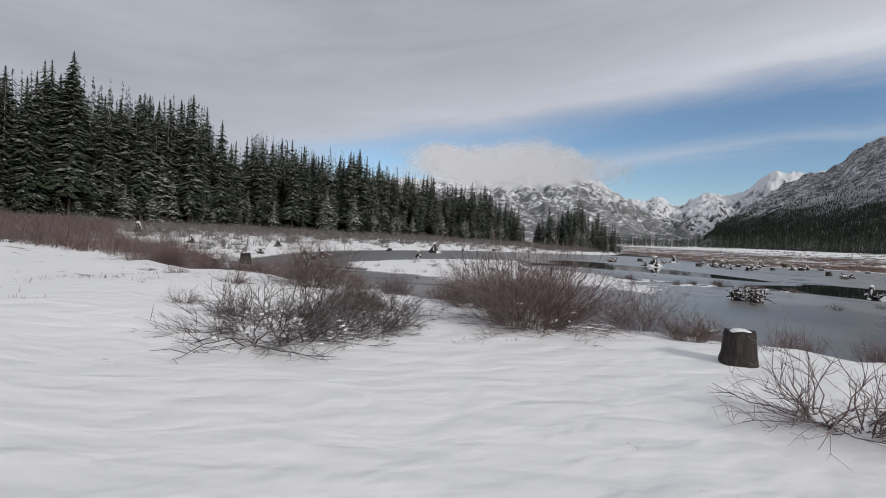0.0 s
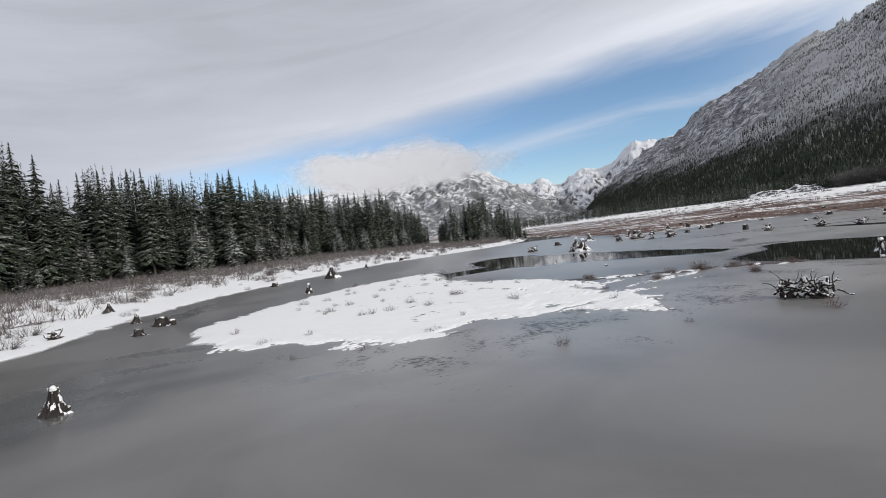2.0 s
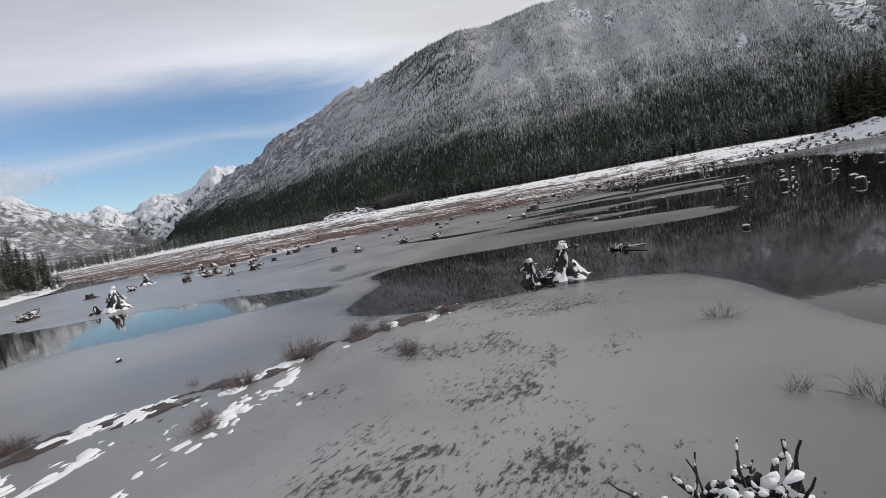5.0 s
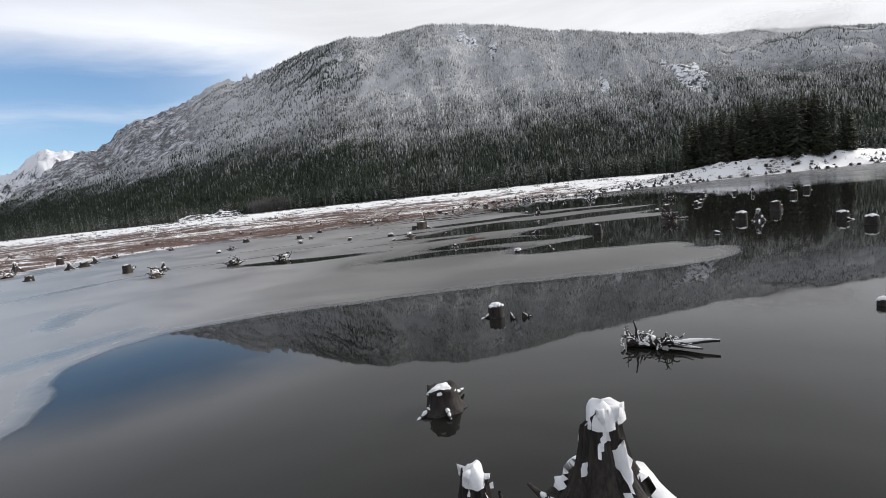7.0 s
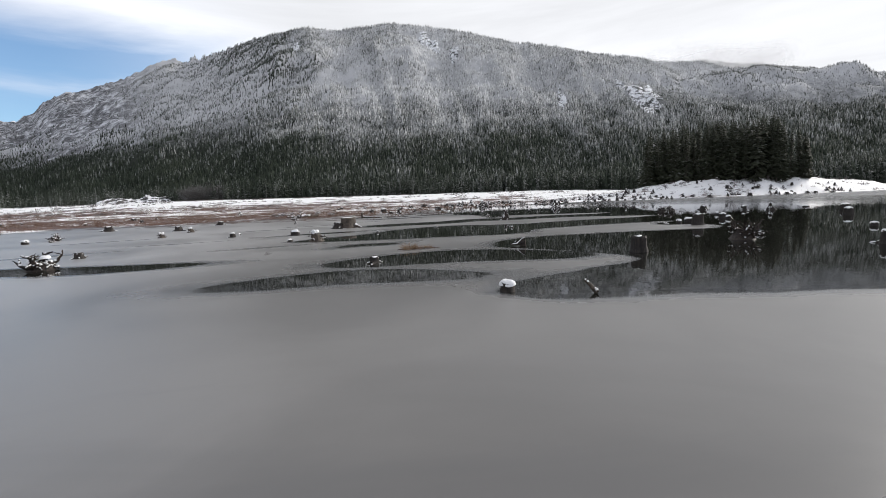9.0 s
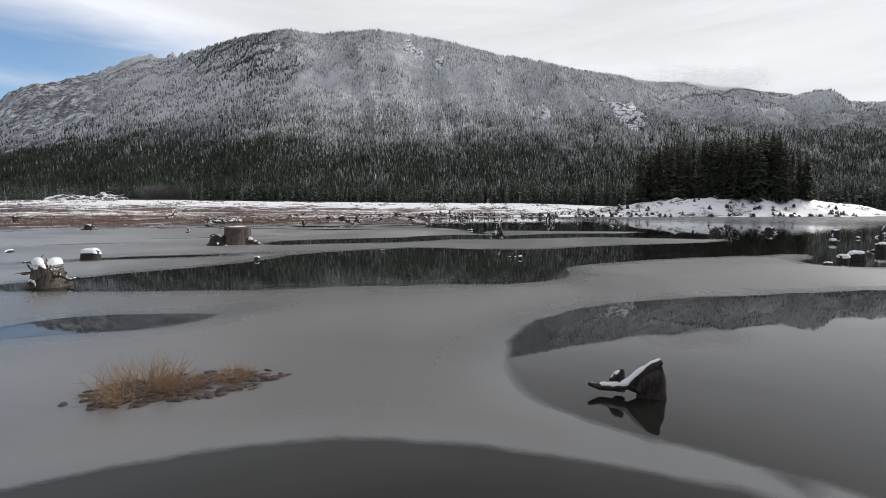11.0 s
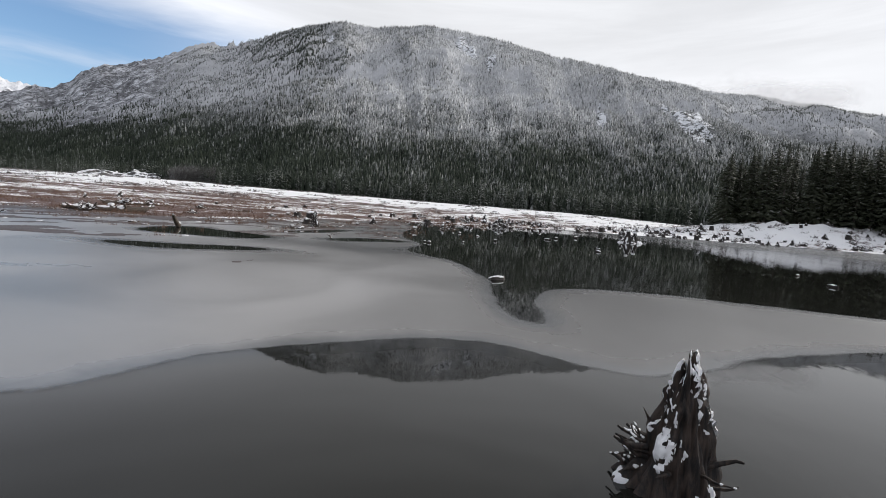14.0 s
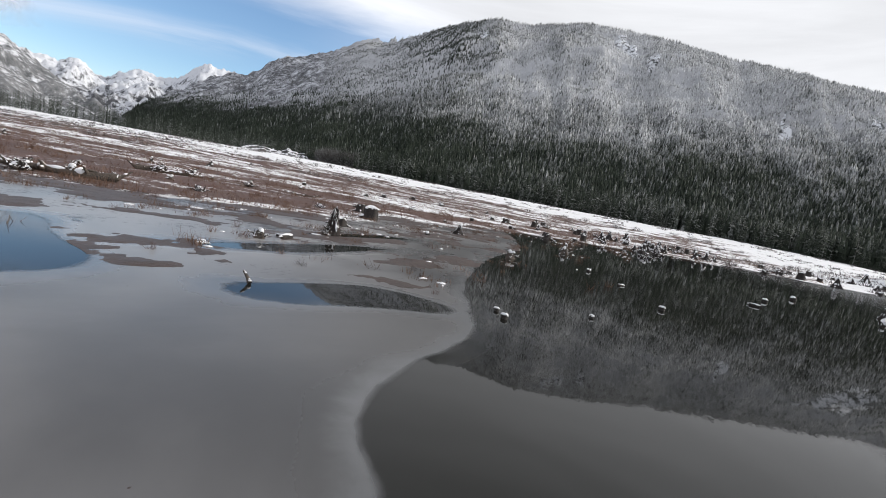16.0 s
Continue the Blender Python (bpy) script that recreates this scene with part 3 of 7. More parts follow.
def cut_field(x, y, d):
    """Triangles of a flat grid where the field d is above zero, cut along its zero line: corners, faces and the field at the corners."""
    nx, ny = x.shape
    idx = np.arange(nx * ny).reshape(nx, ny)
    a, b, c, e = idx[:-1, :-1].ravel(), idx[1:, :-1].ravel(), idx[1:, 1:].ravel(), idx[:-1, 1:].ravel()
    tri = np.concatenate([np.stack([a, b, c], -1), np.stack([a, c, e], -1)])
    co = np.stack([x.ravel(), y.ravel()], -1)
    dd = d.ravel()
    n_in = (dd[tri] > 0).sum(1)
    faces, extra = [tri[n_in == 3]], []
    count = len(co)
    for k in (1, 2):
        t = tri[n_in == k]
        odd = (dd[t] > 0) if k == 1 else (dd[t] <= 0)
        roll = odd.argmax(1)
        t = np.stack([t[np.arange(len(t)), (roll + j) % 3] for j in range(3)], -1)
        cut = []
        for j in (1, 2):
            u = dd[t[:, 0]] / (dd[t[:, 0]] - dd[t[:, j]])
            extra.append(co[t[:, 0]] * (1 - u)[:, None] + co[t[:, j]] * u[:, None])
            cut.append(count + np.arange(len(t)))
            count += len(t)
        if k == 1:
            faces.append(np.stack([t[:, 0], cut[0], cut[1]], -1))
        else:
            faces += [np.stack([cut[0], t[:, 1], t[:, 2]], -1), np.stack([cut[0], t[:, 2], cut[1]], -1)]
    faces = np.concatenate(faces)
    co = np.concatenate([co] + extra)
    return co, faces, np.concatenate([dd, np.zeros(len(co) - len(dd))])


def ice_sheet():
    """The ice, cut along its edge where the field is zero."""
    step = 0.55
    x, y = np.meshgrid(np.arange(-34, 236, step), np.arange(11, 178, step), indexing="ij")
    co, faces, dd = cut_field(x, y, ice_field(x, y) + 0.6)
    dd = dd - 0.6
    used, back = np.unique(faces, return_inverse=True)
    flat = np.concatenate([co[used], np.full((len(used), 1), 0.004)], 1)
    me = soup("ice_sheet", flat, back.reshape(-1, 3), M_ICE, True)
    thick = np.clip(dd[used] / 1.9, -0.4, 1)
    ux, uy = co[used, 0], co[used, 1]
    for cx, cy, hl, hw, deg in THIN:
        s, c = math.sin(radians(deg)), math.cos(radians(deg))
        u, v = (ux - cx) * s + (uy - cy) * c, (ux - cx) * c - (uy - cy) * s
        thick = np.minimum(thick, np.clip(0.12 + 0.75 * ((u / hl) ** 2 + ((v + 0.4 * hw * np.sin(u / hl * 3)) / hw) ** 2), 0, 1))
    t = np.clip(((ux - 4) * 34 + (uy - 37.5) * 8) / (34 ** 2 + 8 ** 2), 0, 1)
    off = np.hypot(ux - 4 - 34 * t, uy - 37.5 - 8 * t)
    shore = signed(FLATS_R, ux, uy)
    slush = np.maximum(np.exp(-(off / (8.0 + 2.0 * wobble(ux, uy, 9))) ** 2), 1.4 * np.exp(-np.maximum(-shore - 4, 0) / 14.0) * (uy > 58))
    frost = 0.75 * smooth01(uy + np.clip(75 - ux, 0, 20) * 0.4, 59, 74) * smooth01(ux, 2, 30) + 0.8 * np.exp(-(off / 8) ** 2)
    frost = np.maximum(frost * (1 - 0.6 * smooth01(ux, 132, 138) * smooth01(uy, 70, 64)), 1.0 * np.exp(-((ux - 125) / 9) ** 2 - ((uy - 61.5) / 5) ** 2))
    clear = smooth01(ux + 0.4 * (uy - 62) + 2.0 * wobble(ux, uy, 9), 131, 143) * smooth01(uy - 0.35 * np.clip(ux - 150, 0, 40), 77, 69)
    clear = np.maximum(clear, 0.95 * np.exp(-((ux + 13.5) / 7.5) ** 2 - ((uy - 36.5 - 0.3 * (ux + 13)) / 5.5) ** 2) * (0.8 + 0.5 * wobble(ux, uy, 2.4)))
    clear = np.clip(clear, 0, 1)
    me.attributes.new("clear", "FLOAT", "POINT").data.foreach_set("value", clear.astype(np.float32))
    me.attributes.new("frost", "FLOAT", "POINT").data.foreach_set("value", frost.astype(np.float32))
    me.attributes.new("slush", "FLOAT", "POINT").data.foreach_set("value", slush.astype(np.float32))
    me.attributes.new("thick", "FLOAT", "POINT").data.foreach_set("value", thick.astype(np.float32))
    return new("ice_sheet", me)


tagged(ice_sheet(), "thin grey wet ice with open leads", "ice", "", "structure")

# ---- mountains ----
MX, MY = 60.0, 42.0


def crest_points(rows, eye):
    """Rows of azimuth, elevation and distance from an eye, as rows of azimuth, distance and height about the middle of the lake."""
    out = []
    for az, el, d in rows:
        x, y, z = eye[0] + d * math.sin(radians(az)), eye[1] + d * math.cos(radians(az)), eye[2] + d * math.tan(radians(el))
        out.append((math.degrees(math.atan2(x - MX, y - MY)), math.hypot(x - MX, y - MY), z))
    return sorted(out)


def range_heights(crest, foot, power, bumps, seed, jag=0.0):
    ca, cd, cz = (np.array(v) for v in zip(*crest))
    fa, fd = (np.array(v) for v in zip(*foot))

    def height(az, r):
        d, top, f = np.interp(az, ca, cd), np.interp(az, ca, cz), np.interp(az, fa, fd)
        s0 = (r - f) / (d - f)
        top = top + jag * smooth01(az, 61, 52) * np.clip(s0 * 7 - 6, 0, 1) * (9 * wobble(az * 10, r * 0.25, 21) + 7 * wobble(az * 10, r * 0.25, 7))
        s = (r - f) / (d - f)
        x, y = MX + r * np.sin(np.radians(az)), MY + r * np.cos(np.radians(az))
        up = np.clip(s, 0, 1) ** power
        z = 6 + (top - 6) * np.where(s > 1, 1 - 0.35 * (s - 1), up)
        spur = 1.0 * np.abs(wobble(az * 9 + seed + 55 * s, 0 * az, 62)) + 0.55 * np.abs(wobble(az * 9 + 40 * s, 0 * az + 3.3 * seed, 25)) - 0.9
        z = z - bumps * 0.95 * spur * np.clip(s, 0, 1) * np.clip(1.1 - s, 0.1, 1) * np.clip(4 * s, 0, 1)
        rough = bumps * (1.0 * wobble(x + seed, y, 420) + 0.6 * wobble(x, y + seed, 170) + 0.36 * wobble(x + seed, y - seed, 70) + 0.16 * wobble(x - seed, y, 32))
        return z + rough * np.clip(s, 0, 1) * np.clip(3.0 * np.abs(1 - s), 0.12, 1) - 30 * np.clip(-s * 8, 0, 1)

    return height


def mountain(name, crest, foot, power, bumps, material, label, az0, az1, steps, rings, seed):
    h = range_heights(crest, foot, power, bumps, seed, {"forested_mountain": 1.0, "snow_peak_ridge": 1.0}.get(name, 1.0))
    az = np.linspace(az0, az1, steps)
    k = np.linspace(0, 1, rings)
    f = np.interp(az, *zip(*foot))
    d = np.interp(az, [c[0] for c in crest], [c[1] for c in crest])
    r = f[None] - 25 + (d * 1.18 - f + 25)[None] * k[:, None]
    a = np.broadcast_to(az, r.shape)
    z = h(a, r)
    x, y = MX + r * np.sin(np.radians(a)), MY + r * np.cos(np.radians(a))
    crag = smooth01(a, 50, 43) * smooth01(z + 45 * wobble(x, y, 260), 130, 210)
    tagged(sheet(name, x, y, z, material, False, {"crag": crag}), label, "mountain", "mountains round the lake")
    return h


EYE_A, EYE_B = (2.0, 20.0, 5.0), (93.5, 52.0, 2.5)
HILL_CREST = crest_points([(26, 1.2, 2300), (27.6, 3.0, 2400), (29.5, 4.6, 2450), (31, 5.5, 2500), (32.8, 6.9, 2700), (34.6, 8.0, 2800), (36.4, 8.5, 2900), (37.6, 9.1, 2900), (38.4, 10.1, 2900), (39.5, 10.9, 2900), (42, 11.7, 2850), (44, 12.6, 2800), (45.2, 13.0, 2780), (46, 13.7, 2750), (47.6, 14.6, 2700),
                           (49, 15.2, 2700), (50.4, 15.0, 2500),
                           (55.6, 17.3, 1950), (59.4, 18.8, 1600), (63.2, 19.6, 1480), (66.4, 19.4, 1460), (71.4, 20.2, 1440), (76.6, 20.0, 1380), (82, 19.1, 1300), (88.6, 17.5, 1230),
                           (93.3, 16.5, 1180), (100.3, 15.1, 1150), (105.8, 13.8, 1200), (112.4, 12.4, 1300), (119.6, 10.4, 1400), (126.4, 9.0, 1500), (150, 7.0, 1500)], EYE_B)
HILL_FOOT = [(20, 2000), (27, 1600), (33, 1050), (40, 760), (48, 560), (58, 470), (75, 440), (95, 440), (110, 450), (128, 520), (150, 600)]
hill = mountain("forested_mountain", HILL_CREST, HILL_FOOT, 1.12, 20, M_SLOPE, "broad mountain covered with snow-dusted conifer forest", 26, 148, 420, 150, 31)
PEAK_CREST = crest_points([(-40, 5.5, 3400), (-20, 6.0, 3400), (-8, 6.6, 3400), (-3.5, 6.9, 3400), (2, 7.4, 3350), (6, 7.5, 3300), (9, 7.7, 3300), (12, 7.9, 3300), (13.8, 8.25, 3300), (16.2, 7.5, 3250),
                           (18, 6.4, 3200), (19.7, 5.4, 3150), (21.5, 4.0, 3100), (24, 2.4, 3000), (27, 1.0, 2900)], EYE_A)
mountain("cloud_capped_mountain", PEAK_CREST, [(-60, 1500), (0, 1500), (27, 1500)], 1.15, 34, M_MOUNT, "snowy rock mountain under a cloud bank", -42, 28, 300, 110, 77)
SNOW_CREST = crest_points([(12, 3.5, 4200), (17, 4.6, 4200), (20, 5.2, 4200), (21.5, 5.1, 4200), (22.8, 5.65, 4200), (23.4, 5.5, 4200), (24.2, 4.8, 4200), (25.2, 4.6, 4200), (26, 5.4, 4150),
                           (27.3, 6.0, 4100), (28.6, 6.1, 4100), (30.2, 5.9, 4100), (31.5, 6.6, 4000), (32.8, 7.8, 3900), (33.6, 8.3, 3900), (35.2, 8.1, 3900), (36.5, 8.0, 3900), (39, 8.0, 3900), (44, 7, 3900)], EYE_A)
mountain("snow_peak_ridge", SNOW_CREST, [(8, 2300), (50, 2300)], 1.2, 58, M_PEAK, "distant snow-covered rocky peaks at the valley head", 12, 43, 260, 90, 19)

# ---- builders ----


def on_ground(x, y):
    z, _ = ground_height(np.array([x]), np.array([y]))
    return max(float(z[0]), 0.0)


def part(name, me, parent, label=""):
    ob = new(name, me)
    ob.parent = parent
    return tagged(ob, label)


def tube(points, radii, sides=6):
    """Vertices and quads of a tapered tube along points, closed to a tip at the end."""
    pts, co = [Vector(p) for p in points], []
    for i, p in enumerate(pts):
        d = (pts[min(i + 1, len(pts) - 1)] - pts[max(i - 1, 0)]).normalized()
        u = d.cross(Vector((0.31, 0.17, 0.93)) if abs(d.z) < 0.9 else Vector((1, 0, 0))).normalized()
        v = d.cross(u)
        for k in range(sides):
            a = 2 * math.pi * k / sides
            co.append(p + radii[i] * (math.cos(a) * u + math.sin(a) * v))
    quads = [(i * sides + k, i * sides + (k + 1) % sides, (i + 1) * sides + (k + 1) % sides, (i + 1) * sides + k) for i in range(len(pts) - 1) for k in range(sides)]
    return [tuple(c) for c in co], quads


class Pile:
    """Collects pieces of quads into one mesh."""

    def __init__(self):
        self.co, self.quads = [], []

    def add(self, co, quads):
        n = len(self.co)
        self.co += co
        self.quads += [tuple(i + n for i in q) for q in quads]

    def mesh(self, name, material, smooth=True):
        return soup(name, self.co, self.quads, material, smooth)


def bent(rng, start, way, length, steps, bend, sag=0.0):
    """A wandering line."""
    pts, p, d = [Vector(start)], Vector(start), Vector(way).normalized()
    for _ in range(steps):
        d = (d + Vector((rng.uniform(-bend, bend), rng.uniform(-bend, bend), rng.uniform(-bend, bend) - sag))).normalized()
        p = p + d * (length / steps)
        pts.append(p.copy())
    return pts


def lump(rng, rx, ry, h, sides=12, rings=4, rough=0.18):
    """A rounded heap of snow on z = 0."""
    co, quads = [], []
    ph = [rng.uniform(0, 6.28) for _ in range(4)]
    for j in range(rings + 1):
        t = j / rings
        for k in range(sides):
            a = 2 * math.pi * k / sides
            w = 1 + rough * (math.sin(2 * a + ph[0]) + 0.6 * math.sin(3 * a + ph[1]) + 0.5 * math.sin(5 * a + ph[2]))
            r = w * math.cos(t * math.pi / 2) ** 0.55 if t < 1 else 0.02
            co.append((rx * r * math.cos(a), ry * r * math.sin(a), h * math.sin(t * math.pi / 2) * (1 + 0.12 * math.sin(3 * a + ph[3]))))
    for j in range(rings):
        quads += [(j * sides + k, j * sides + (k + 1) % sides, (j + 1) * sides + (k + 1) % sides, (j + 1) * sides + k) for k in range(sides)]
    return co, quads


def stump_body(rng, r, h, flare, jag, sides=26, rings=9, lean=0.0, taper=0.12):
    """A fluted stump with root flare: the wall, and a cut or broken top."""
    lobes = [rng.uniform(0, 6.28) for _ in range(rng.randint(4, 6))]
    ph = [rng.uniform(0, 6.28) for _ in range(5)]
    tops = []
    for k in range(sides):
        a = 2 * math.pi * k / sides
        spike = 0.5 + 0.5 * math.sin(2 * a + ph[0]) * math.cos(a + ph[1])
        tops.append(h * (1 - jag * (1 - spike) - 0.5 * jag * rng.uniform(0, 1)))
    co, quads = [], []
    for j in range(rings):
        t = j / (rings - 1)
        for k in range(sides):
            a = 2 * math.pi * k / sides
            lobe = max(max(0.0, math.cos(a - b)) ** 5 for b in lobes)
            rad = r * (1 - taper * t) * (1 + flare * (1 - t) ** 3 * (0.25 + 1.1 * lobe)) * (1 + 0.06 * math.sin(5 * a + ph[2]) + 0.05 * math.sin(11 * a + ph[3] + 2 * t) + rng.uniform(-0.03, 0.03))
            z = t * tops[k] - 0.12 * (1 - t)
            co.append((rad * math.cos(a) + lean * z, rad * math.sin(a), z))
    for k in range(sides):
        a = 2 * math.pi * k / sides
        co.append((0.62 * r * math.cos(a) + lean * tops[k], 0.62 * r * math.sin(a), tops[k] - (0.02 + 0.5 * jag * h * rng.uniform(0.4, 1))))
    mid = sum(tops) / sides
    for k in range(sides):
        a = 2 * math.pi * k / sides
        co.append((0.03 * r * math.cos(a) + lean * mid, 0.03 * r * math.sin(a), mid - (0.03 + 0.45 * jag * h)))
    for j in range(rings + 1):
        quads += [(j * sides + k, j * sides + (k + 1) % sides, (j + 1) * sides + (k + 1) % sides, (j + 1) * sides + k) for k in range(sides)]
    return co, quads, tops, mid


def snow_on(rng, pile, line, radii, keep=0.75, whole=False):
    """Runs of snow lying along the top of a root or log."""
    n = len(line) - 1
    u = 0.0
    while u < n - 0.2:
        run = n if whole else rng.uniform(0.5, 1.8)
        a, b = u + rng.uniform(0, 0.25), min(u + run, n)
        u = b + rng.uniform(0.05, 0.35)
        if rng.random() > keep or b - a < 0.2:
            continue
        steps = max(3, int((b - a) * 3))
        pts, rad = [], []
        for j in range(steps + 1):
            s = a + (b - a) * j / steps
            i = min(int(s), n - 1)
            p, r = line[i].lerp(line[i + 1], s - i), radii[i] + (radii[i + 1] - radii[i]) * (s - i)
            d = (line[i + 1] - line[i]).normalized()
            k = math.sin(math.pi * min(0.93, max(0.07, j / steps))) ** 0.5
            flat = math.hypot(d.x, d.y)
            r = (0.95 * r + 0.006) * k * rng.uniform(0.8, 1.15) * (0.45 + 0.55 * flat)
            pts.append(p + Vector((-d.x * d.z, -d.y * d.z, flat)) * (0.62 * radii[i]))
            rad.append(r)
        pile.add(*tube(pts, rad, 6))


def shell(co, quads, cover, lift):
    """Snow lying on a surface where cover is above zero: the covered faces, raised outwards and up."""
    used, out, faces = {}, [], []
    for q in quads:
        if min(cover[i] for i in q) <= 0 and sum(cover[i] > 0 for i in q) < 3:
            continue
        face = []
        for i in q:
            if i not in used:
                used[i] = len(out)
                x, y, z = co[i]
                k = lift * max(0.0, min(1.0, cover[i])) - 0.006
                d = max(0.05, math.hypot(x, y))
                out.append((x + x / d * k, y + y / d * k, z + 0.7 * k))
            face.append(used[i])
        faces.append(tuple(face))
    return out, faces


def broken_snag(seed, r, h, label):
    """A rotted stump worn to a ragged point, deeply furrowed, with snow plastered on its edges."""
    rng = random.Random(seed)
    sides, rings = 120, 64
    co, quads, cover = [], [], []
    for j in range(rings):
        t = j / (rings - 1)
        for k in range(sides):
            a = 2 * math.pi * k / sides
            ca, sa = math.cos(a), math.sin(a)
            fur = noise.noise(Vector((2.6 * ca, 2.6 * sa, 0.9 * t + seed))) + 0.7 * noise.noise(Vector((6 * ca, 6 * sa, 1.8 * t))) + 0.45 * noise.noise(Vector((15 * ca, 15 * sa, 3.0 * t)))
            knot = 0.35 * noise.noise(Vector((3 * ca, 3 * sa, 7 * t + 3)))
            shape = 0.36 * min(1.0, (1.04 - t) / 0.16) ** 0.7 + 0.64 * (1 - t) ** 1.3 + 0.42 * max(0.0, 1 - t / 0.3) ** 1.5 * max(0.0, 0.3 + math.cos(a - 1.5))
            rad = r * max(0.03, shape * (1 + 0.34 * fur + knot * (0.3 + t)))
            broken = 0.97 - 0.24 * max(0.0, sa + 0.1) - 0.10 * max(0.0, -sa) + 0.26 * noise.noise(Vector((2.2 * ca, 2.2 * sa, 9.1))) + 0.12 * noise.noise(Vector((9 * ca, 9 * sa, 4.4)))
            z = h * t * (1 - (1 - min(1.0, broken)) * t) - 0.12 * (1 - t)
            if j == rings - 1:
                rad *= 0.4
                z -= 0.10
            co.append((rad * ca + 0.05 * t * h, rad * sa - 0.03 * t * h, z))
            spot = 0.75 * noise.noise(Vector((2.4 * ca, 2.4 * sa, 4 * t + 11))) + 0.55 * noise.noise(Vector((8 * ca, 8 * sa, 13 * t))) + 0.4 * noise.noise(Vector((19 * ca, 19 * sa, 29 * t)))
            ridge = math.exp(-((a - 4.1) / 0.2) ** 2) * 0.62 + math.exp(-((a - 3.6) / 0.2) ** 2) * 0.2 + math.exp(-((a - 1.9) / 0.2) ** 2) * 0.30 * t + math.exp(-((a - 2.6) / 0.5) ** 2) * 0.12
            cover.append(3.5 * (spot + ridge + 0.25 * max(0.0, fur) + 0.35 * max(0.0, t - 0.88) / 0.12 - 0.45))
    for j in range(rings - 1):
        quads += [(j * sides + k, j * sides + (k + 1) % sides, (j + 1) * sides + (k + 1) % sides, (j + 1) * sides + k) for k in range(sides)]
    ob = tagged(new("tree_stump"), label, "tree stump", "stumps in the drained lake")
    body, snow = Pile(), Pile()
    body.add(co, quads)
    part("trunk", body.mesh("snag_trunk", M_ROT), ob)
    snow.add(*shell(co, quads, cover, 0.05))
    for i in range(14):
        a, t = rng.uniform(0, 6.28), rng.uniform(0.1, 0.8)
        q = r * (0.15 + 0.75 * (1 - t)) * 0.9
        line = bent(rng, (q * math.cos(a) + 0.05 * t * h, q * math.sin(a), t * h * 0.9), (0.3 * math.cos(a), 0.3 * math.sin(a), 1.0), rng.uniform(0.12, 0.3), 3, 0.15)
        sp = Pile()
        sp.add(*tube(line, [0.03, 0.024, 0.014, 0.003], 5))
        part("splinter", sp.mesh("snag_splinter", M_ROT), ob)
    for i in range(30):
        a = rng.gauss(1.5, 0.45) if i < 25 else rng.uniform(0, 6.28)
        base = (0.75 * r * math.cos(a), 0.75 * r * math.sin(a), rng.uniform(0.05, 0.5))
        line = bent(rng, base, (math.cos(a), math.sin(a), rng.uniform(-0.1, 0.5)), r * rng.uniform(0.5, 1.0), 5, 0.4)
        line = [Vector((p.x, p.y, max(p.z, 0.0))) for p in line]
        thick = rng.uniform(0.018, 0.05)
        rad = [thick * (1 - 0.13 * j) for j in range(6)]
        rp = Pile()
        rp.add(*tube(line, rad, 7))
        part("root", rp.mesh("snag_root", M_ROT), ob)
        snow_on(rng, snow, line, rad, 0.35)
    tagged(part("snow_cover", snow.mesh("snag_snow", M_SNOW), ob, "fresh white snow plastered on the wood"), kind="stuff")
    return ob


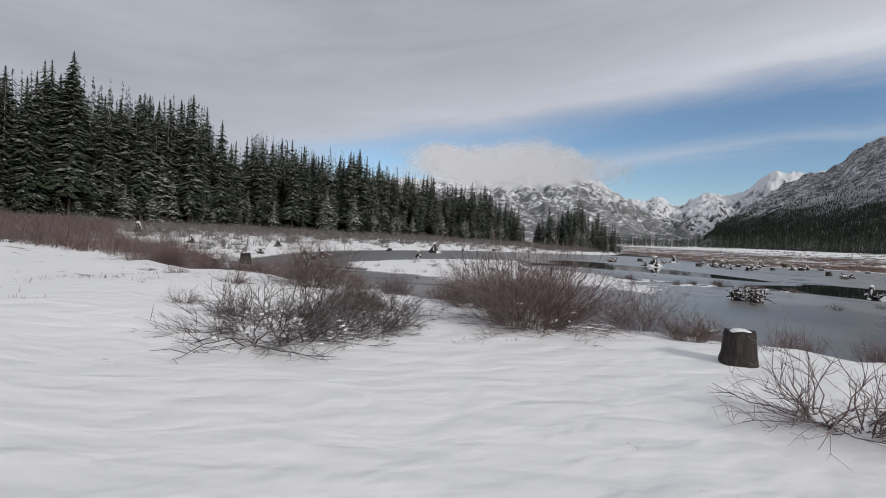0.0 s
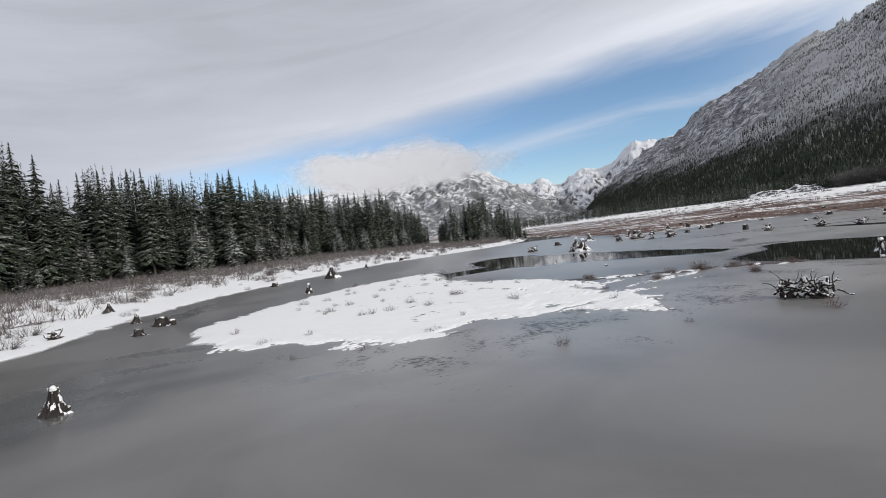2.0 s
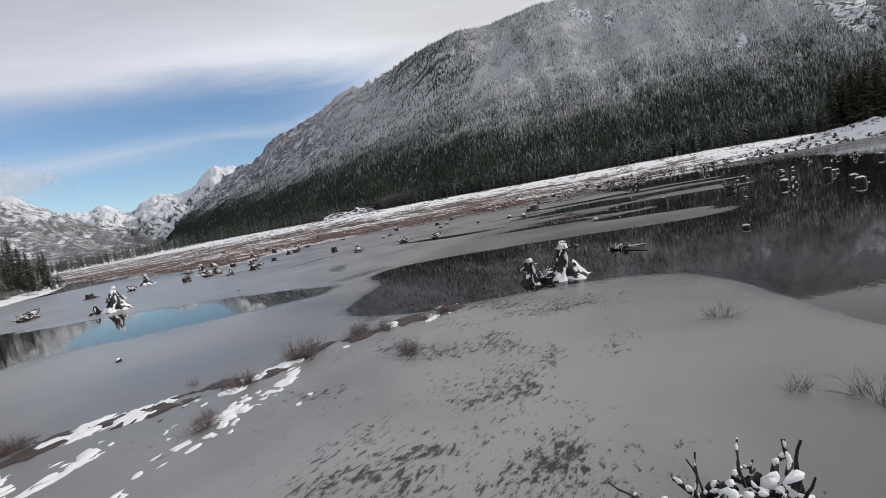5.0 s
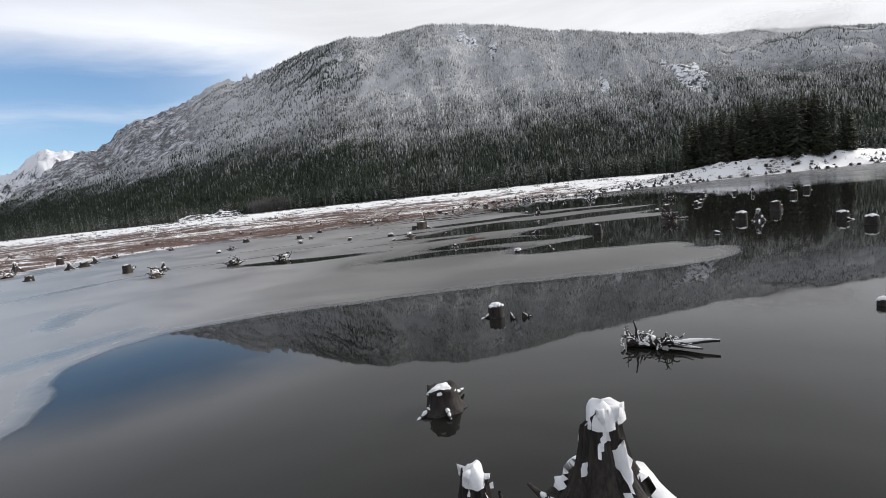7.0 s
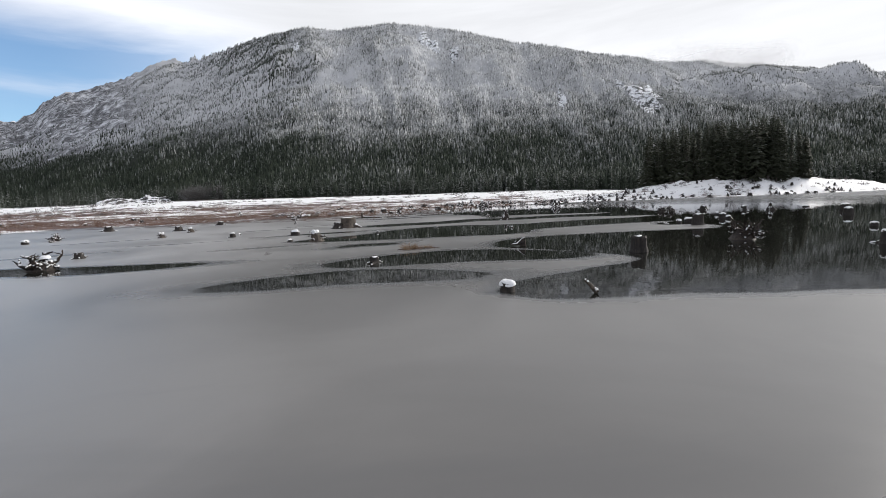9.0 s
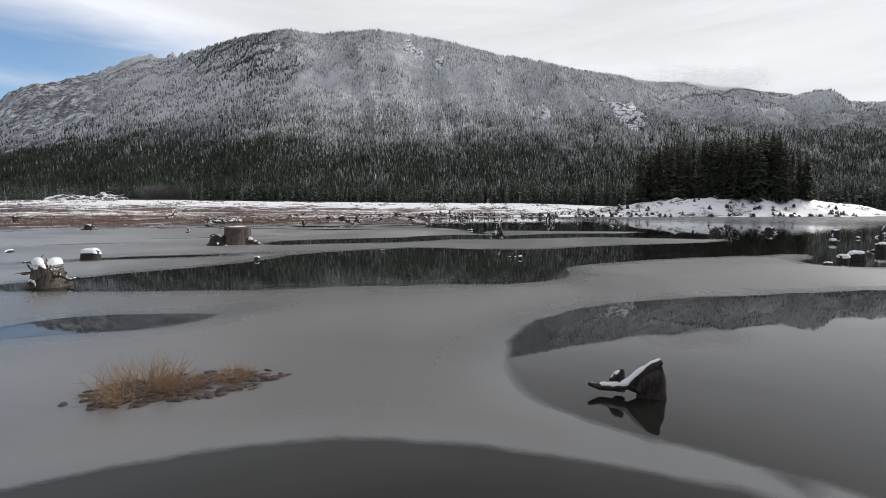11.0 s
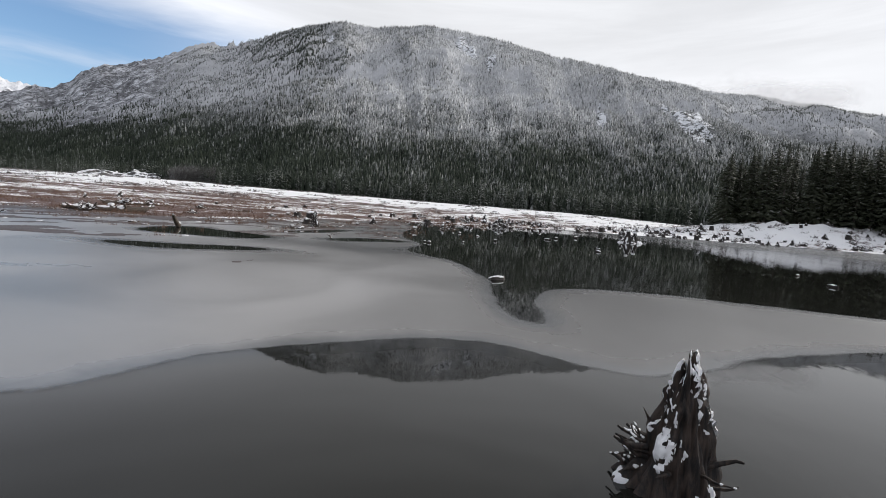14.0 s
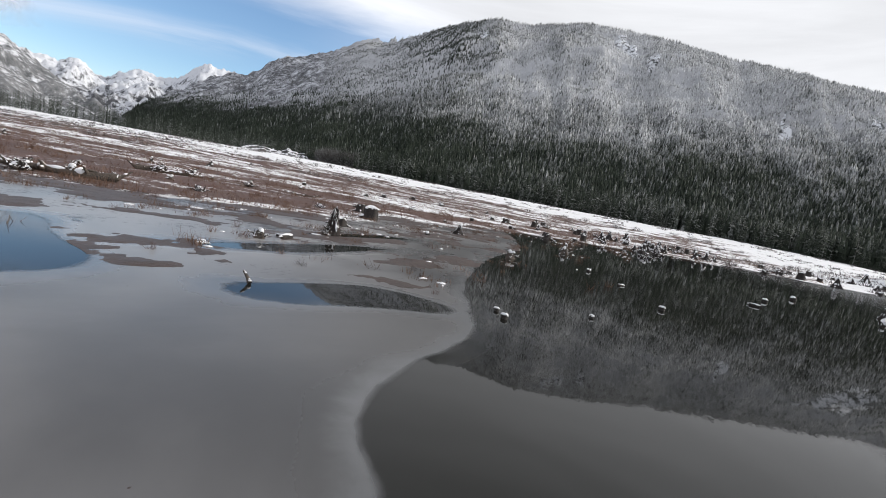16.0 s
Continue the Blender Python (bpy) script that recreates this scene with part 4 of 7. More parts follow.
def root_jumble(seed, length, wide, high, count, label, snowy=0.55, core=0.2, stout=1.0):
    """An upturned root plate fallen on its side: short thick curled roots heaped along x, snow on their backs."""
    rng = random.Random(seed)
    ob = tagged(new("root_wad"), label, "driftwood", "stumps in the drained lake")
    snow = Pile()
    for s in (-0.28, 0.22):
        co, q, _, _ = stump_body(rng, core * wide, 0.36 * high * (0.8 if s < 0 else 1.2), 0.8, 0.6, 22, 8)
        body = Pile()
        body.add([(x * 1.5 + s * length, y, z) for x, y, z in co], q)
        part("trunk", body.mesh("jumble_trunk", M_ROT), ob)
    for i in range(count):
        u = rng.uniform(-0.46, 0.46)
        rise = high * (0.55 + 0.45 * math.sin(3.0 * (u + 0.5) + 0.4)) * (1.15 if u > 0.1 else 0.8)
        a = rng.uniform(0, 6.28)
        base = (u * length, rng.uniform(-0.36, 0.36) * wide, rng.uniform(0.02, 0.6) * rise)
        up = rng.uniform(-0.5, 0.9)
        r = stout * rng.choice([0.016, 0.02, 0.025, 0.035, 0.045, 0.06])
        spike = i % 12 == 3
        if spike:
            up, r = rng.uniform(1.2, 2.6), stout * rng.uniform(0.014, 0.028)
        line = bent(rng, base, (math.cos(a), 0.8 * math.sin(a), up), rng.uniform(0.22, 0.5) if i % 8 and not spike else rng.uniform(0.5, 0.8), 6, 0.3 if spike else 0.55, 0.02)
        line = [Vector((p.x, p.y, max(p.z, 0.02))) for p in line]
        rad = [r * (1 - 0.09 * j) * rng.uniform(0.85, 1.15) for j in range(7)]
        q = Pile()
        q.add(*tube(line, rad, 6))
        part("root", q.mesh("jumble_root", M_ROT), ob)
        if not spike:
            snow_on(rng, snow, line, rad, snowy)
    for i in range(int(16 * snowy)):
        u = rng.uniform(-0.45, 0.45)
        c, q = lump(rng, rng.uniform(0.05, 0.15), rng.uniform(0.04, 0.09), rng.uniform(0.04, 0.08), 12, 4, 0.25)
        dy, dz, tilt = rng.uniform(-0.3, 0.3) * wide, high * rng.uniform(0.3, 0.6), rng.uniform(-0.6, 0.6)
        snow.add([(x + u * length, y + dy, z + dz + tilt * x) for x, y, z in c], q)
    tagged(part("snow_cover", snow.mesh("jumble_snow", M_SNOW), ob, "fresh white snow"), kind="stuff")
    return ob


def root_log(seed, length, label):
    """A drowned tree: a forked snowy pole at one end, a jumble of curled roots at the other. Lies along x."""
    rng = random.Random(seed)
    ob = tagged(new("fallen_log"), label, "driftwood", "stumps in the drained lake")
    snow = Pile()

    def limb(name, line, rad, keep, sides=7):
        line = [Vector((p.x, p.y, max(p.z, 0.02))) for p in line]
        q = Pile()
        q.add(*tube(line, rad, sides))
        part(name, q.mesh("log_" + name, M_ROT), ob)
        snow_on(rng, snow, line, rad, keep, keep >= 1)

    for y, rise, k, r in ((0.0, 0.05, 0.52, 0.085), (-0.12, -0.03, 0.36, 0.055)):
        limb("pole", bent(rng, (0.02 * length, y * 0.3, 0.12), (1, y * 2, rise), k * length, 6, 0.07), [r * (1 - 0.1 * j) for j in range(7)], 1.0, 9)
    limb("trunk", bent(rng, (-0.42 * length, 0.05, 0.10), (1, -0.05, 0.02), 0.5 * length, 6, 0.16), [0.10, 0.13, 0.12, 0.13, 0.12, 0.11, 0.08], 0.8, 9)
    for i in range(44):
        x = rng.uniform(-0.46, 0.10) * length
        a = rng.uniform(0, 6.28)
        r = rng.uniform(0.018, 0.045)
        ln = rng.uniform(0.28, 0.75) * (1.25 if i < 9 else 0.8)
        limb("root", bent(rng, (x, rng.uniform(-0.12, 0.12), rng.uniform(0.05, 0.22)), (0.7 * math.cos(a), 0.8 * math.sin(a), rng.uniform(0.0, 1.1)), ln, 6, 0.55, 0.06), [r * (1 - 0.11 * j) for j in range(7)], 0.75, 6)
    for i in range(9):
        x = rng.uniform(-0.42, 0.12) * length
        c, q = lump(rng, rng.uniform(0.06, 0.17), rng.uniform(0.05, 0.10), rng.uniform(0.05, 0.09), 12, 4, 0.22)
        dy, dz = rng.uniform(-0.13, 0.1), rng.uniform(0.10, 0.2)
        snow.add([(px + x, py + dy, pz + dz - 0.3 * abs(px)) for px, py, pz in c], q)
    tagged(part("snow_cover", snow.mesh("log_snow", M_SNOW), ob, "fresh white snow"), kind="stuff")
    return ob


def cut_stump(seed, r, h, flare=0.7, jag=0.05, wood=None, cap=1.0, roots=3, lean=0.0, label="", taper=0.12):
    """A stump with root arms and a snow cap. Stands at the origin."""
    rng = random.Random(seed)
    wood = wood or M_WOOD
    ob = tagged(new("tree_stump"), label, "tree stump", "stumps in the drained lake")
    co, quads, _, mid = stump_body(rng, r, h, flare, jag, lean=lean, taper=taper)
    pile = Pile()
    pile.add(co, quads)
    part("trunk", pile.mesh("stump_trunk", wood), ob)
    snow = Pile()
    for i in range(roots):
        a = rng.uniform(0, 6.28)
        line = bent(rng, (0.7 * r * math.cos(a), 0.7 * r * math.sin(a), 0.22 * h), (math.cos(a), math.sin(a), -0.28), r * rng.uniform(1.2, 2.2), 5, 0.25)
        rad = [0.24 * r * (1 - 0.15 * j) for j in range(6)]
        pr = Pile()
        pr.add(*tube(line, rad, 7))
        part("root", pr.mesh("stump_root", wood), ob)
        snow_on(rng, snow, line, rad, 0.8)
    if cap > 0:
        for i in range(9):
            a, d = rng.uniform(0, 6.28), r * cap * (0.0 if i == 0 else rng.uniform(0.25, 0.72))
            k = r * cap * (0.62 if i == 0 else rng.uniform(0.2, 0.4))
            c, q = lump(rng, k, k * rng.uniform(0.7, 1.0), (0.05 + 0.3 * k * rng.uniform(0.7, 1.5)) * (0.4 if r > 0.6 else 1.0), 14, 5, 0.2)
            drop = 0.0 if d < 0.5 * r else rng.uniform(0.0, 0.05)
            snow.add([(x + d * math.cos(a) + lean * mid, y + d * math.sin(a), z + mid - (0.5 * jag * h) - 0.02 - drop) for x, y, z in c], q)
    if snow.co:
        tagged(part("snow_cap", snow.mesh("stump_snow", M_SNOW), ob, "fresh white snow"), kind="stuff")
    return ob


def draped_stump(seed, r, h, label, arms=6):
    """A rotten stump tapering from wide root buttresses to a narrow broken head, snow draped over its buttresses and top."""
    rng = random.Random(seed)
    ob = tagged(new("tree_stump"), label, "tree stump", "stumps in the drained lake")
    sides, rings = 56, 22
    lobes = [rng.uniform(0, 0.5) + 6.283 * i / arms for i in range(arms)]
    reach = [rng.uniform(0.7, 1.5) for _ in range(arms)]
    co, quads, cover = [], [], []
    for j in range(rings):
        t = j / (rings - 1)
        for k in range(sides):
            a = 2 * math.pi * k / sides
            ca, sa = math.cos(a), math.sin(a)
            lobe = max(q * max(0.0, math.cos(a - b)) ** 9 for b, q in zip(lobes, reach))
            fur = noise.noise(Vector((4 * ca, 4 * sa, 1.2 * t + seed))) + 0.6 * noise.noise(Vector((11 * ca, 11 * sa, 2.2 * t)))
            rad = r * (0.50 * (1 - 0.35 * t) + (0.30 + 1.05 * lobe) * (1 - t) ** 2.6) * (1 + 0.22 * fur)
            top = 1.0 - 0.30 * max(0.0, ca + 0.2) + 0.22 * noise.noise(Vector((2.5 * ca, 2.5 * sa, seed + 3.0)))
            if j == rings - 1:
                rad *= 0.3
            co.append((rad * ca, rad * sa, h * t * (1 - (1 - min(1.05, top)) * t) - 0.1 * (1 - t) - (0.08 * h if j == rings - 1 else 0)))
            patch = noise.noise(Vector((2.2 * ca, 2.2 * sa, 3.5 * t + seed))) + 0.6 * noise.noise(Vector((8 * ca, 8 * sa, 9 * t + seed)))
            cover.append(3.0 * (1.1 * patch + 0.42 * lobe * (1 - t) ** 1.2 + 0.7 * max(0.0, t - 0.85) / 0.15 - 0.42))
    for j in range(rings - 1):
        quads += [(j * sides + k, j * sides + (k + 1) % sides, (j + 1) * sides + (k + 1) % sides, (j + 1) * sides + k) for k in range(sides)]
    body, snow = Pile(), Pile()
    body.add(co, quads)
    part("trunk", body.mesh("draped_trunk", M_DARKWOOD), ob)
    snow.add(*shell(co, quads, cover, 0.06))
    c, q = lump(rng, 0.36 * r, 0.32 * r, 0.16 * h, 14, 5, 0.2)
    snow.add([(x - 0.1 * r, y, z + 0.86 * h) for x, y, z in c], q)
    tagged(part("snow_cover", snow.mesh("draped_snow", M_SNOW), ob, "fresh white snow draped over the wood"), kind="stuff")
    return ob


def root_wad(seed, r, h, count, wood=None, snowy=0.75, label="", spread=0.9, thick=0.075):
    """An upturned, washed-out root plate: arms of root reaching out and up, with snow along them."""
    rng = random.Random(seed)
    wood = wood or M_DARKWOOD
    ob = tagged(new("root_wad"), label, "driftwood", "stumps in the drained lake")
    body = Pile()
    co, quads, _, _ = stump_body(rng, r * 0.42, h * 0.5, 0.9, 0.45, 18, 7)
    body.add(co, quads)
    part("trunk", body.mesh("wad_trunk", wood), ob)
    snow = Pile()
    for i in range(count):
        a = rng.uniform(0, 6.28)
        up = rng.uniform(-0.1, 1.3)
        q, b = 0.72 * math.sqrt(rng.random()), rng.uniform(0, 6.28)
        base = (q * r * math.cos(b), 0.6 * q * r * math.sin(b), rng.uniform(0.08, 0.5) * h * (1 - 0.6 * q))
        line = bent(rng, base, (math.cos(a) * spread, math.sin(a) * spread, up), rng.uniform(0.3, 0.72) * (r if up < 0.7 else h), 5, 0.6, 0.03)
        line = [Vector((p.x, p.y, max(p.z, 0.02))) for p in line]
        k = thick * r * rng.uniform(0.7, 1.35)
        rad = [k * (1 - 0.14 * j) for j in range(6)]
        pile = Pile()
        pile.add(*tube(line, rad, 5))
        if rng.random() < 0.6:
            twig = bent(rng, line[3], (math.cos(a + 0.9), math.sin(a + 0.9), up * 0.6), 0.4 * r, 4, 0.4)
            twig = [Vector((p.x, p.y, max(p.z, 0.02))) for p in twig]
            pile.add(*tube(twig, [k * 0.6 * (1 - 0.2 * j) for j in range(5)], 5))
        part("root", pile.mesh("wad_root", wood), ob)
        snow_on(rng, snow, line, rad, snowy)
    if snowy > 0.4:
        for _ in range(3):
            c, q = lump(rng, 0.22 * r, 0.17 * r, 0.10 * h + 0.04, 10, 3)
            dx, dy, dz = rng.uniform(-0.3, 0.3) * r, rng.uniform(-0.3, 0.3) * r, h * rng.uniform(0.3, 0.48)
            snow.add([(x + dx, y + dy, z + dz) for x, y, z in c], q)
    if snow.co:
        tagged(part("snow_cover", snow.mesh("wad_snow", M_SNOW), ob, "fresh white snow"), kind="stuff")
    return ob


def drift_log(seed, length, r, arms, wood=None, snowy=0.9, rise=0.1, label=""):
    """A fallen log lying along x, with stubs of root at one end."""
    rng = random.Random(seed)
    wood = wood or M_DARKWOOD
    ob = tagged(new("fallen_log"), label, "driftwood", "stumps in the drained lake")
    line = bent(rng, (-0.5 * length, 0, r * 0.5), (1, 0, rise), length, 8, 0.12)
    line = [Vector((p.x, p.y, max(p.z, 0.25 * r))) for p in line]
    rad = [r * (1 - 0.07 * j) for j in range(9)]
    pile, snow = Pile(), Pile()
    pile.add(*tube(line, rad, 9))
    part("trunk", pile.mesh("log_trunk", wood), ob)
    snow_on(rng, snow, line, rad, snowy)
    for i in range(arms):
        p = line[rng.randint(0, 7)]
        a = rng.uniform(0, 6.28)
        arm = bent(rng, p, (0.5 * math.cos(a), math.sin(a), rng.uniform(0.1, 1.0)), length * rng.uniform(0.09, 0.22), 5, 0.4)
        arm = [Vector((q.x, q.y, max(q.z, 0.02))) for q in arm]
        ra = [0.42 * r * (1 - 0.16 * j) for j in range(6)]
        pa = Pile()
        pa.add(*tube(arm, ra, 6))
        part("root", pa.mesh("log_root", wood), ob)
        snow_on(rng, snow, arm, ra, snowy * 0.8)
    if snow.co:
        tagged(part("snow_cover", snow.mesh("log_snow", M_SNOW), ob, "fresh white snow"), kind="stuff")
    return ob


def forked_snag(label):
    """A bent root rising out of the water at one end, with a thick splayed butt below it. Lies along x."""
    rng = random.Random(88)
    ob = tagged(new("drowned_root"), label, "driftwood", "stumps in the drained lake")
    snow = Pile()
    for name, line, rad, keep in (("arm", [(-0.5, 0, 0.16), (-0.34, 0.02, 0.11), (-0.12, 0, 0.12), (0.06, 0, 0.16), (0.26, -0.02, 0.34), (0.44, 0, 0.5), (0.56, 0.02, 0.56)], [0.03, 0.055, 0.06, 0.065, 0.07, 0.065, 0.05], 1.0),
                                  ("butt", [(0.54, 0.02, 0.5), (0.56, 0.0, 0.3), (0.54, 0.0, 0.1), (0.56, 0.0, -0.1)], [0.03, 0.08, 0.11, 0.12], 0.0),
                                  ("butt", [(0.1, 0, 0.14), (0.26, 0.02, 0.14), (0.42, 0.03, 0.1), (0.54, 0.0, -0.06)], [0.05, 0.11, 0.14, 0.12], 0.5),
                                  ("butt", [(0.2, -0.02, 0.1), (0.34, 0.0, 0.24), (0.48, 0.02, 0.36), (0.56, 0.02, 0.44)], [0.08, 0.13, 0.12, 0.06], 0.0),
                                  ("butt", [(0.3, 0.03, -0.05), (0.42, 0.02, 0.16), (0.52, 0.0, 0.3)], [0.12, 0.13, 0.1], 0.0),
                                  ("stub", [(-0.04, 0.05, 0.06), (-0.03, 0.05, 0.22), (0.0, 0.06, 0.34), (0.01, 0.05, 0.38)], [0.09, 0.08, 0.045, 0.03], 0.0),
                                  ("stub", [(-0.16, 0.05, 0.2), (-0.09, 0.05, 0.29), (-0.02, 0.05, 0.34)], [0.04, 0.05, 0.03], 1.0)):
        line = [Vector(p) + Vector((rng.uniform(-0.015, 0.015), rng.uniform(-0.02, 0.02), 0)) for p in line]
        q = Pile()
        q.add(*tube(line, rad, 9))
        part(name, q.mesh("root_" + name, M_ROT), ob)
        snow_on(rng, snow, line, rad, keep, keep >= 1)
    tagged(part("snow_cover", snow.mesh("root_snow", M_SNOW), ob, "fresh white snow"), kind="stuff")
    return ob


def snow_block(seed, rx, ry, h, label="snow-topped piece of wood in the shallow water"):
    """A low piece of drowned wood under a cushion of snow."""
    rng = random.Random(seed)
    ob = tagged(new("sunken_wood"), label, "driftwood", "stumps in the drained lake")
    co, quads, _, mid = stump_body(rng, 1.0, h * 0.8, 0.15, 0.22, 16, 5)
    body = Pile()
    body.add([(x * rx * 0.9, y * ry * 0.9, z) for x, y, z in co], quads)
    part("trunk", body.mesh("block_wood", M_DARKWOOD), ob)
    c, q = lump(rng, rx * 0.84, ry * 0.8, h * 0.34, 14, 4, 0.22)
    cap = Pile()
    cap.add([(x - 0.12 * rx, y + 0.1 * ry, z + mid * 0.8 - 0.35 * h * max(0.0, -x / rx - 0.35)) for x, y, z in c], q)
    part("snow_cap", cap.mesh("block_snow", M_SNOW), ob, "rounded cushion of snow")
    return ob


def set_at(ob, x, y, turn=0.0, scale=1.0, sink=0.0, high=None):
    z = on_ground(x, y) if high is None else high
    ob.matrix_basis = Matrix.Translation((x, y, z - sink)) @ Matrix.Rotation(radians(turn), 4, "Z") @ Matrix.Scale(scale, 4)
    return ob


def again(ob, x, y, turn=0.0, scale=1.0, sink=0.0, label=""):
    z = on_ground(x, y)
    keep = ob.scale.copy()
    ob.scale = (1, 1, 1)
    c = copy_thing(ob, Matrix.Translation((x, y, z - sink)) @ Matrix.Rotation(radians(turn), 4, "Z") @ Matrix.Scale(scale, 4))
    ob.scale = keep
    return tagged(c, label)


# ---- conifers ----


def conifer_arrays(rng, h, r, tiers, arms, bare=0.1, side=True):
    """Crown of drooping boughs: each bough a ridged blade with ragged side sprays."""
    co, tri = [], []
    lop = rng.uniform(0, 6.28)
    for i in range(tiers):
        u = 1 - (1 - (i + rng.uniform(0, 0.6)) / tiers) ** 1.35
        reach = r * (0.08 + 0.92 * min(1.0, 2.4 * (1 - u)) ** 0.85) * (1 - 0.2 * u) * (0.84 + 0.16 * math.sin(9 * u + lop)) * rng.uniform(0.7, 1.15)
        n = max(5, int(arms * (1 - 0.4 * u)))
        spin = rng.uniform(0, 6.28)
        for k in range(n):
            if rng.random() < 0.1:
                continue
            a = spin + 6.283 * k / n + rng.uniform(-0.4, 0.4)
            ln = reach * rng.uniform(0.45, 1.2)
            ca, sa = math.cos(a), math.sin(a)
            z = h * (bare + (1 - bare) * min(1.0, u + rng.uniform(-1.3, 1.3) * (1.1 - u) / tiers))
            drop = ln * rng.uniform(0.1, 0.55) * (1 - 0.6 * u)
            wid = ln * rng.uniform(0.13, 0.25)
            b = len(co)
            mx, mz = 0.55 * ln, z - 0.2 * drop
            co += [(0.0, 0.0, z + 0.012 * h), (mx * ca - wid * sa, mx * sa + wid * ca, mz - 0.45 * wid), (mx * ca + wid * sa, mx * sa - wid * ca, mz - 0.45 * wid),
                   (mx * ca, mx * sa, mz + 0.16 * wid), (ln * ca, ln * sa, z - drop)]
            tri += [(b, b + 3, b + 1), (b, b + 2, b + 3), (b + 1, b + 3, b + 4), (b + 3, b + 2, b + 4)]
            if side and ln > 0.25 * r:
                for sgn in (-1, 1):
                    t = rng.uniform(0.3, 0.85)
                    q = len(co)
                    ox, oy, oz = t * ln * ca, t * ln * sa, z - 0.6 * t * drop
                    ex = a + sgn * rng.uniform(0.35, 0.8)
                    l2 = ln * rng.uniform(0.3, 0.55)
                    co += [(ox, oy, oz), (ox + l2 * math.cos(ex), oy + l2 * math.sin(ex), oz - 0.4 * l2), (ox + 0.5 * l2 * math.cos(ex - sgn * 0.4), oy + 0.5 * l2 * math.sin(ex - sgn * 0.4), oz - 0.5 * l2)]
                    tri.append((q, q + 1, q + 2) if sgn > 0 else (q, q + 2, q + 1))
    # leader and stem
    b = len(co)
    co += [(0.012 * h * math.cos(q), 0.012 * h * math.sin(q), 0.0) for q in (0.3, 2.4, 4.5)] + [(0.0, 0.0, 1.01 * h)]
    tri += [(b, b + 1, b + 3), (b + 1, b + 2, b + 3), (b + 2, b, b + 3)]
    return np.array(co, np.float32), np.array(tri, np.int32)


def conifer(seed, h, r, tiers, arms, material, bare, label):
    rng = random.Random(seed)
    ob = tagged(new("conifer_tree"), label, "tree", "conifers of the lakeside forest")
    co, tri = conifer_arrays(rng, h, r, tiers, arms, bare)
    part("crown", soup("conifer_crown", co, tri, material), ob)
    p = Pile()
    p.add(*tube([(0, 0, -0.02 * h), (0.003 * h, 0, 0.3 * h), (0, 0.002 * h, 0.93 * h)], [0.013 * h, 0.0095 * h, 0.001 * h], 7))
    part("trunk", p.mesh("conifer_trunk", M_BARK), ob)
    return ob


def forest(name, template, spots, material, label, laden=None):
    """Many trees joined into one mesh: spots are rows of x, y, z, height, width, turn."""
    s = np.asarray(spots, np.float32)
    which = np.arange(len(s)) % len(template)
    cos, tris, loads, base = [], [], [], 0
    for i, (co, tri) in enumerate(template):
        q = s[which == i]
        if laden is not None:
            loads.append(np.repeat(laden[which == i], len(co)))
        if not len(q):
            continue
        c, sn = np.cos(q[:, 5])[:, None], np.sin(q[:, 5])[:, None]
        x = (co[None, :, 0] * c - co[None, :, 1] * sn) * q[:, 4:5] + q[:, 0:1]
        y = (co[None, :, 0] * sn + co[None, :, 1] * c) * q[:, 4:5] + q[:, 1:2]
        z = co[None, :, 2] * q[:, 3:4] + q[:, 2:3]
        cos.append(np.stack([x, y, z], -1).reshape(-1, 3))
        tris.append((tri[None] + (np.arange(len(q)) * len(co))[:, None, None] + base).reshape(-1, 3))
        base += len(q) * len(co)
    me = soup(name, np.concatenate(cos), np.concatenate(tris), material)
    if loads:
        me.attributes.new("laden", "FLOAT", "POINT").data.foreach_set("value", np.concatenate(loads).astype(np.float32))
    return tagged(new(name, me), label, "forest", "", "stuff")


def cone_tree(rng, tiers, sides):
    """A small far tree of unit height and half width: ragged skirts of boughs."""
    co, tri = [], []
    for i in range(tiers):
        u = i / tiers
        z0, z1, w = 0.06 + 0.9 * u, min(1.0, 0.06 + 0.9 * u + 1.75 / tiers * 0.9), (1 - u) ** 0.85
        b = len(co)
        co.append((0, 0, z1))
        spin = rng.uniform(0, 6.28)
        for k in range(sides):
            a = spin + 6.283 * k / sides
            q = w * (rng.uniform(0.8, 1.12) if k % 2 else rng.uniform(0.5, 0.7))
            co.append((q * math.cos(a), q * math.sin(a), z0 + rng.uniform(-0.03, 0.03)))
        tri += [(b, b + 1 + k, b + 1 + (k + 1) % sides) for k in range(sides)]
    return np.array(co, np.float32), np.array(tri, np.int32)


# left forest: azimuth from the start, distance of the forest edge, height of its top
EDGE_FOREST = [(-58, 140, 35), (-46, 148, 37), (-40, 152, 40), (-35, 160, 43), (-29, 170, 43), (-27.2, 184, 32), (-25.6, 186, 33), (-23.5, 190, 40), (-20, 196, 39), (-13, 206, 38), (-8, 222, 35), (-5, 232, 35), (-3, 236, 31), (2.6, 240, 31),
               (6, 252, 24), (8.4, 270, 17), (9.6, 240, 15), (11.2, 240, 21), (13.2, 238, 23), (14.3, 236, 31), (15.2, 238, 24), (16.8, 240, 21), (18.6, 244, 13)]


def edge_at(az):
    a, d, h = zip(*EDGE_FOREST)
    return float(np.interp(az, a, d)), float(np.interp(az, a, h))


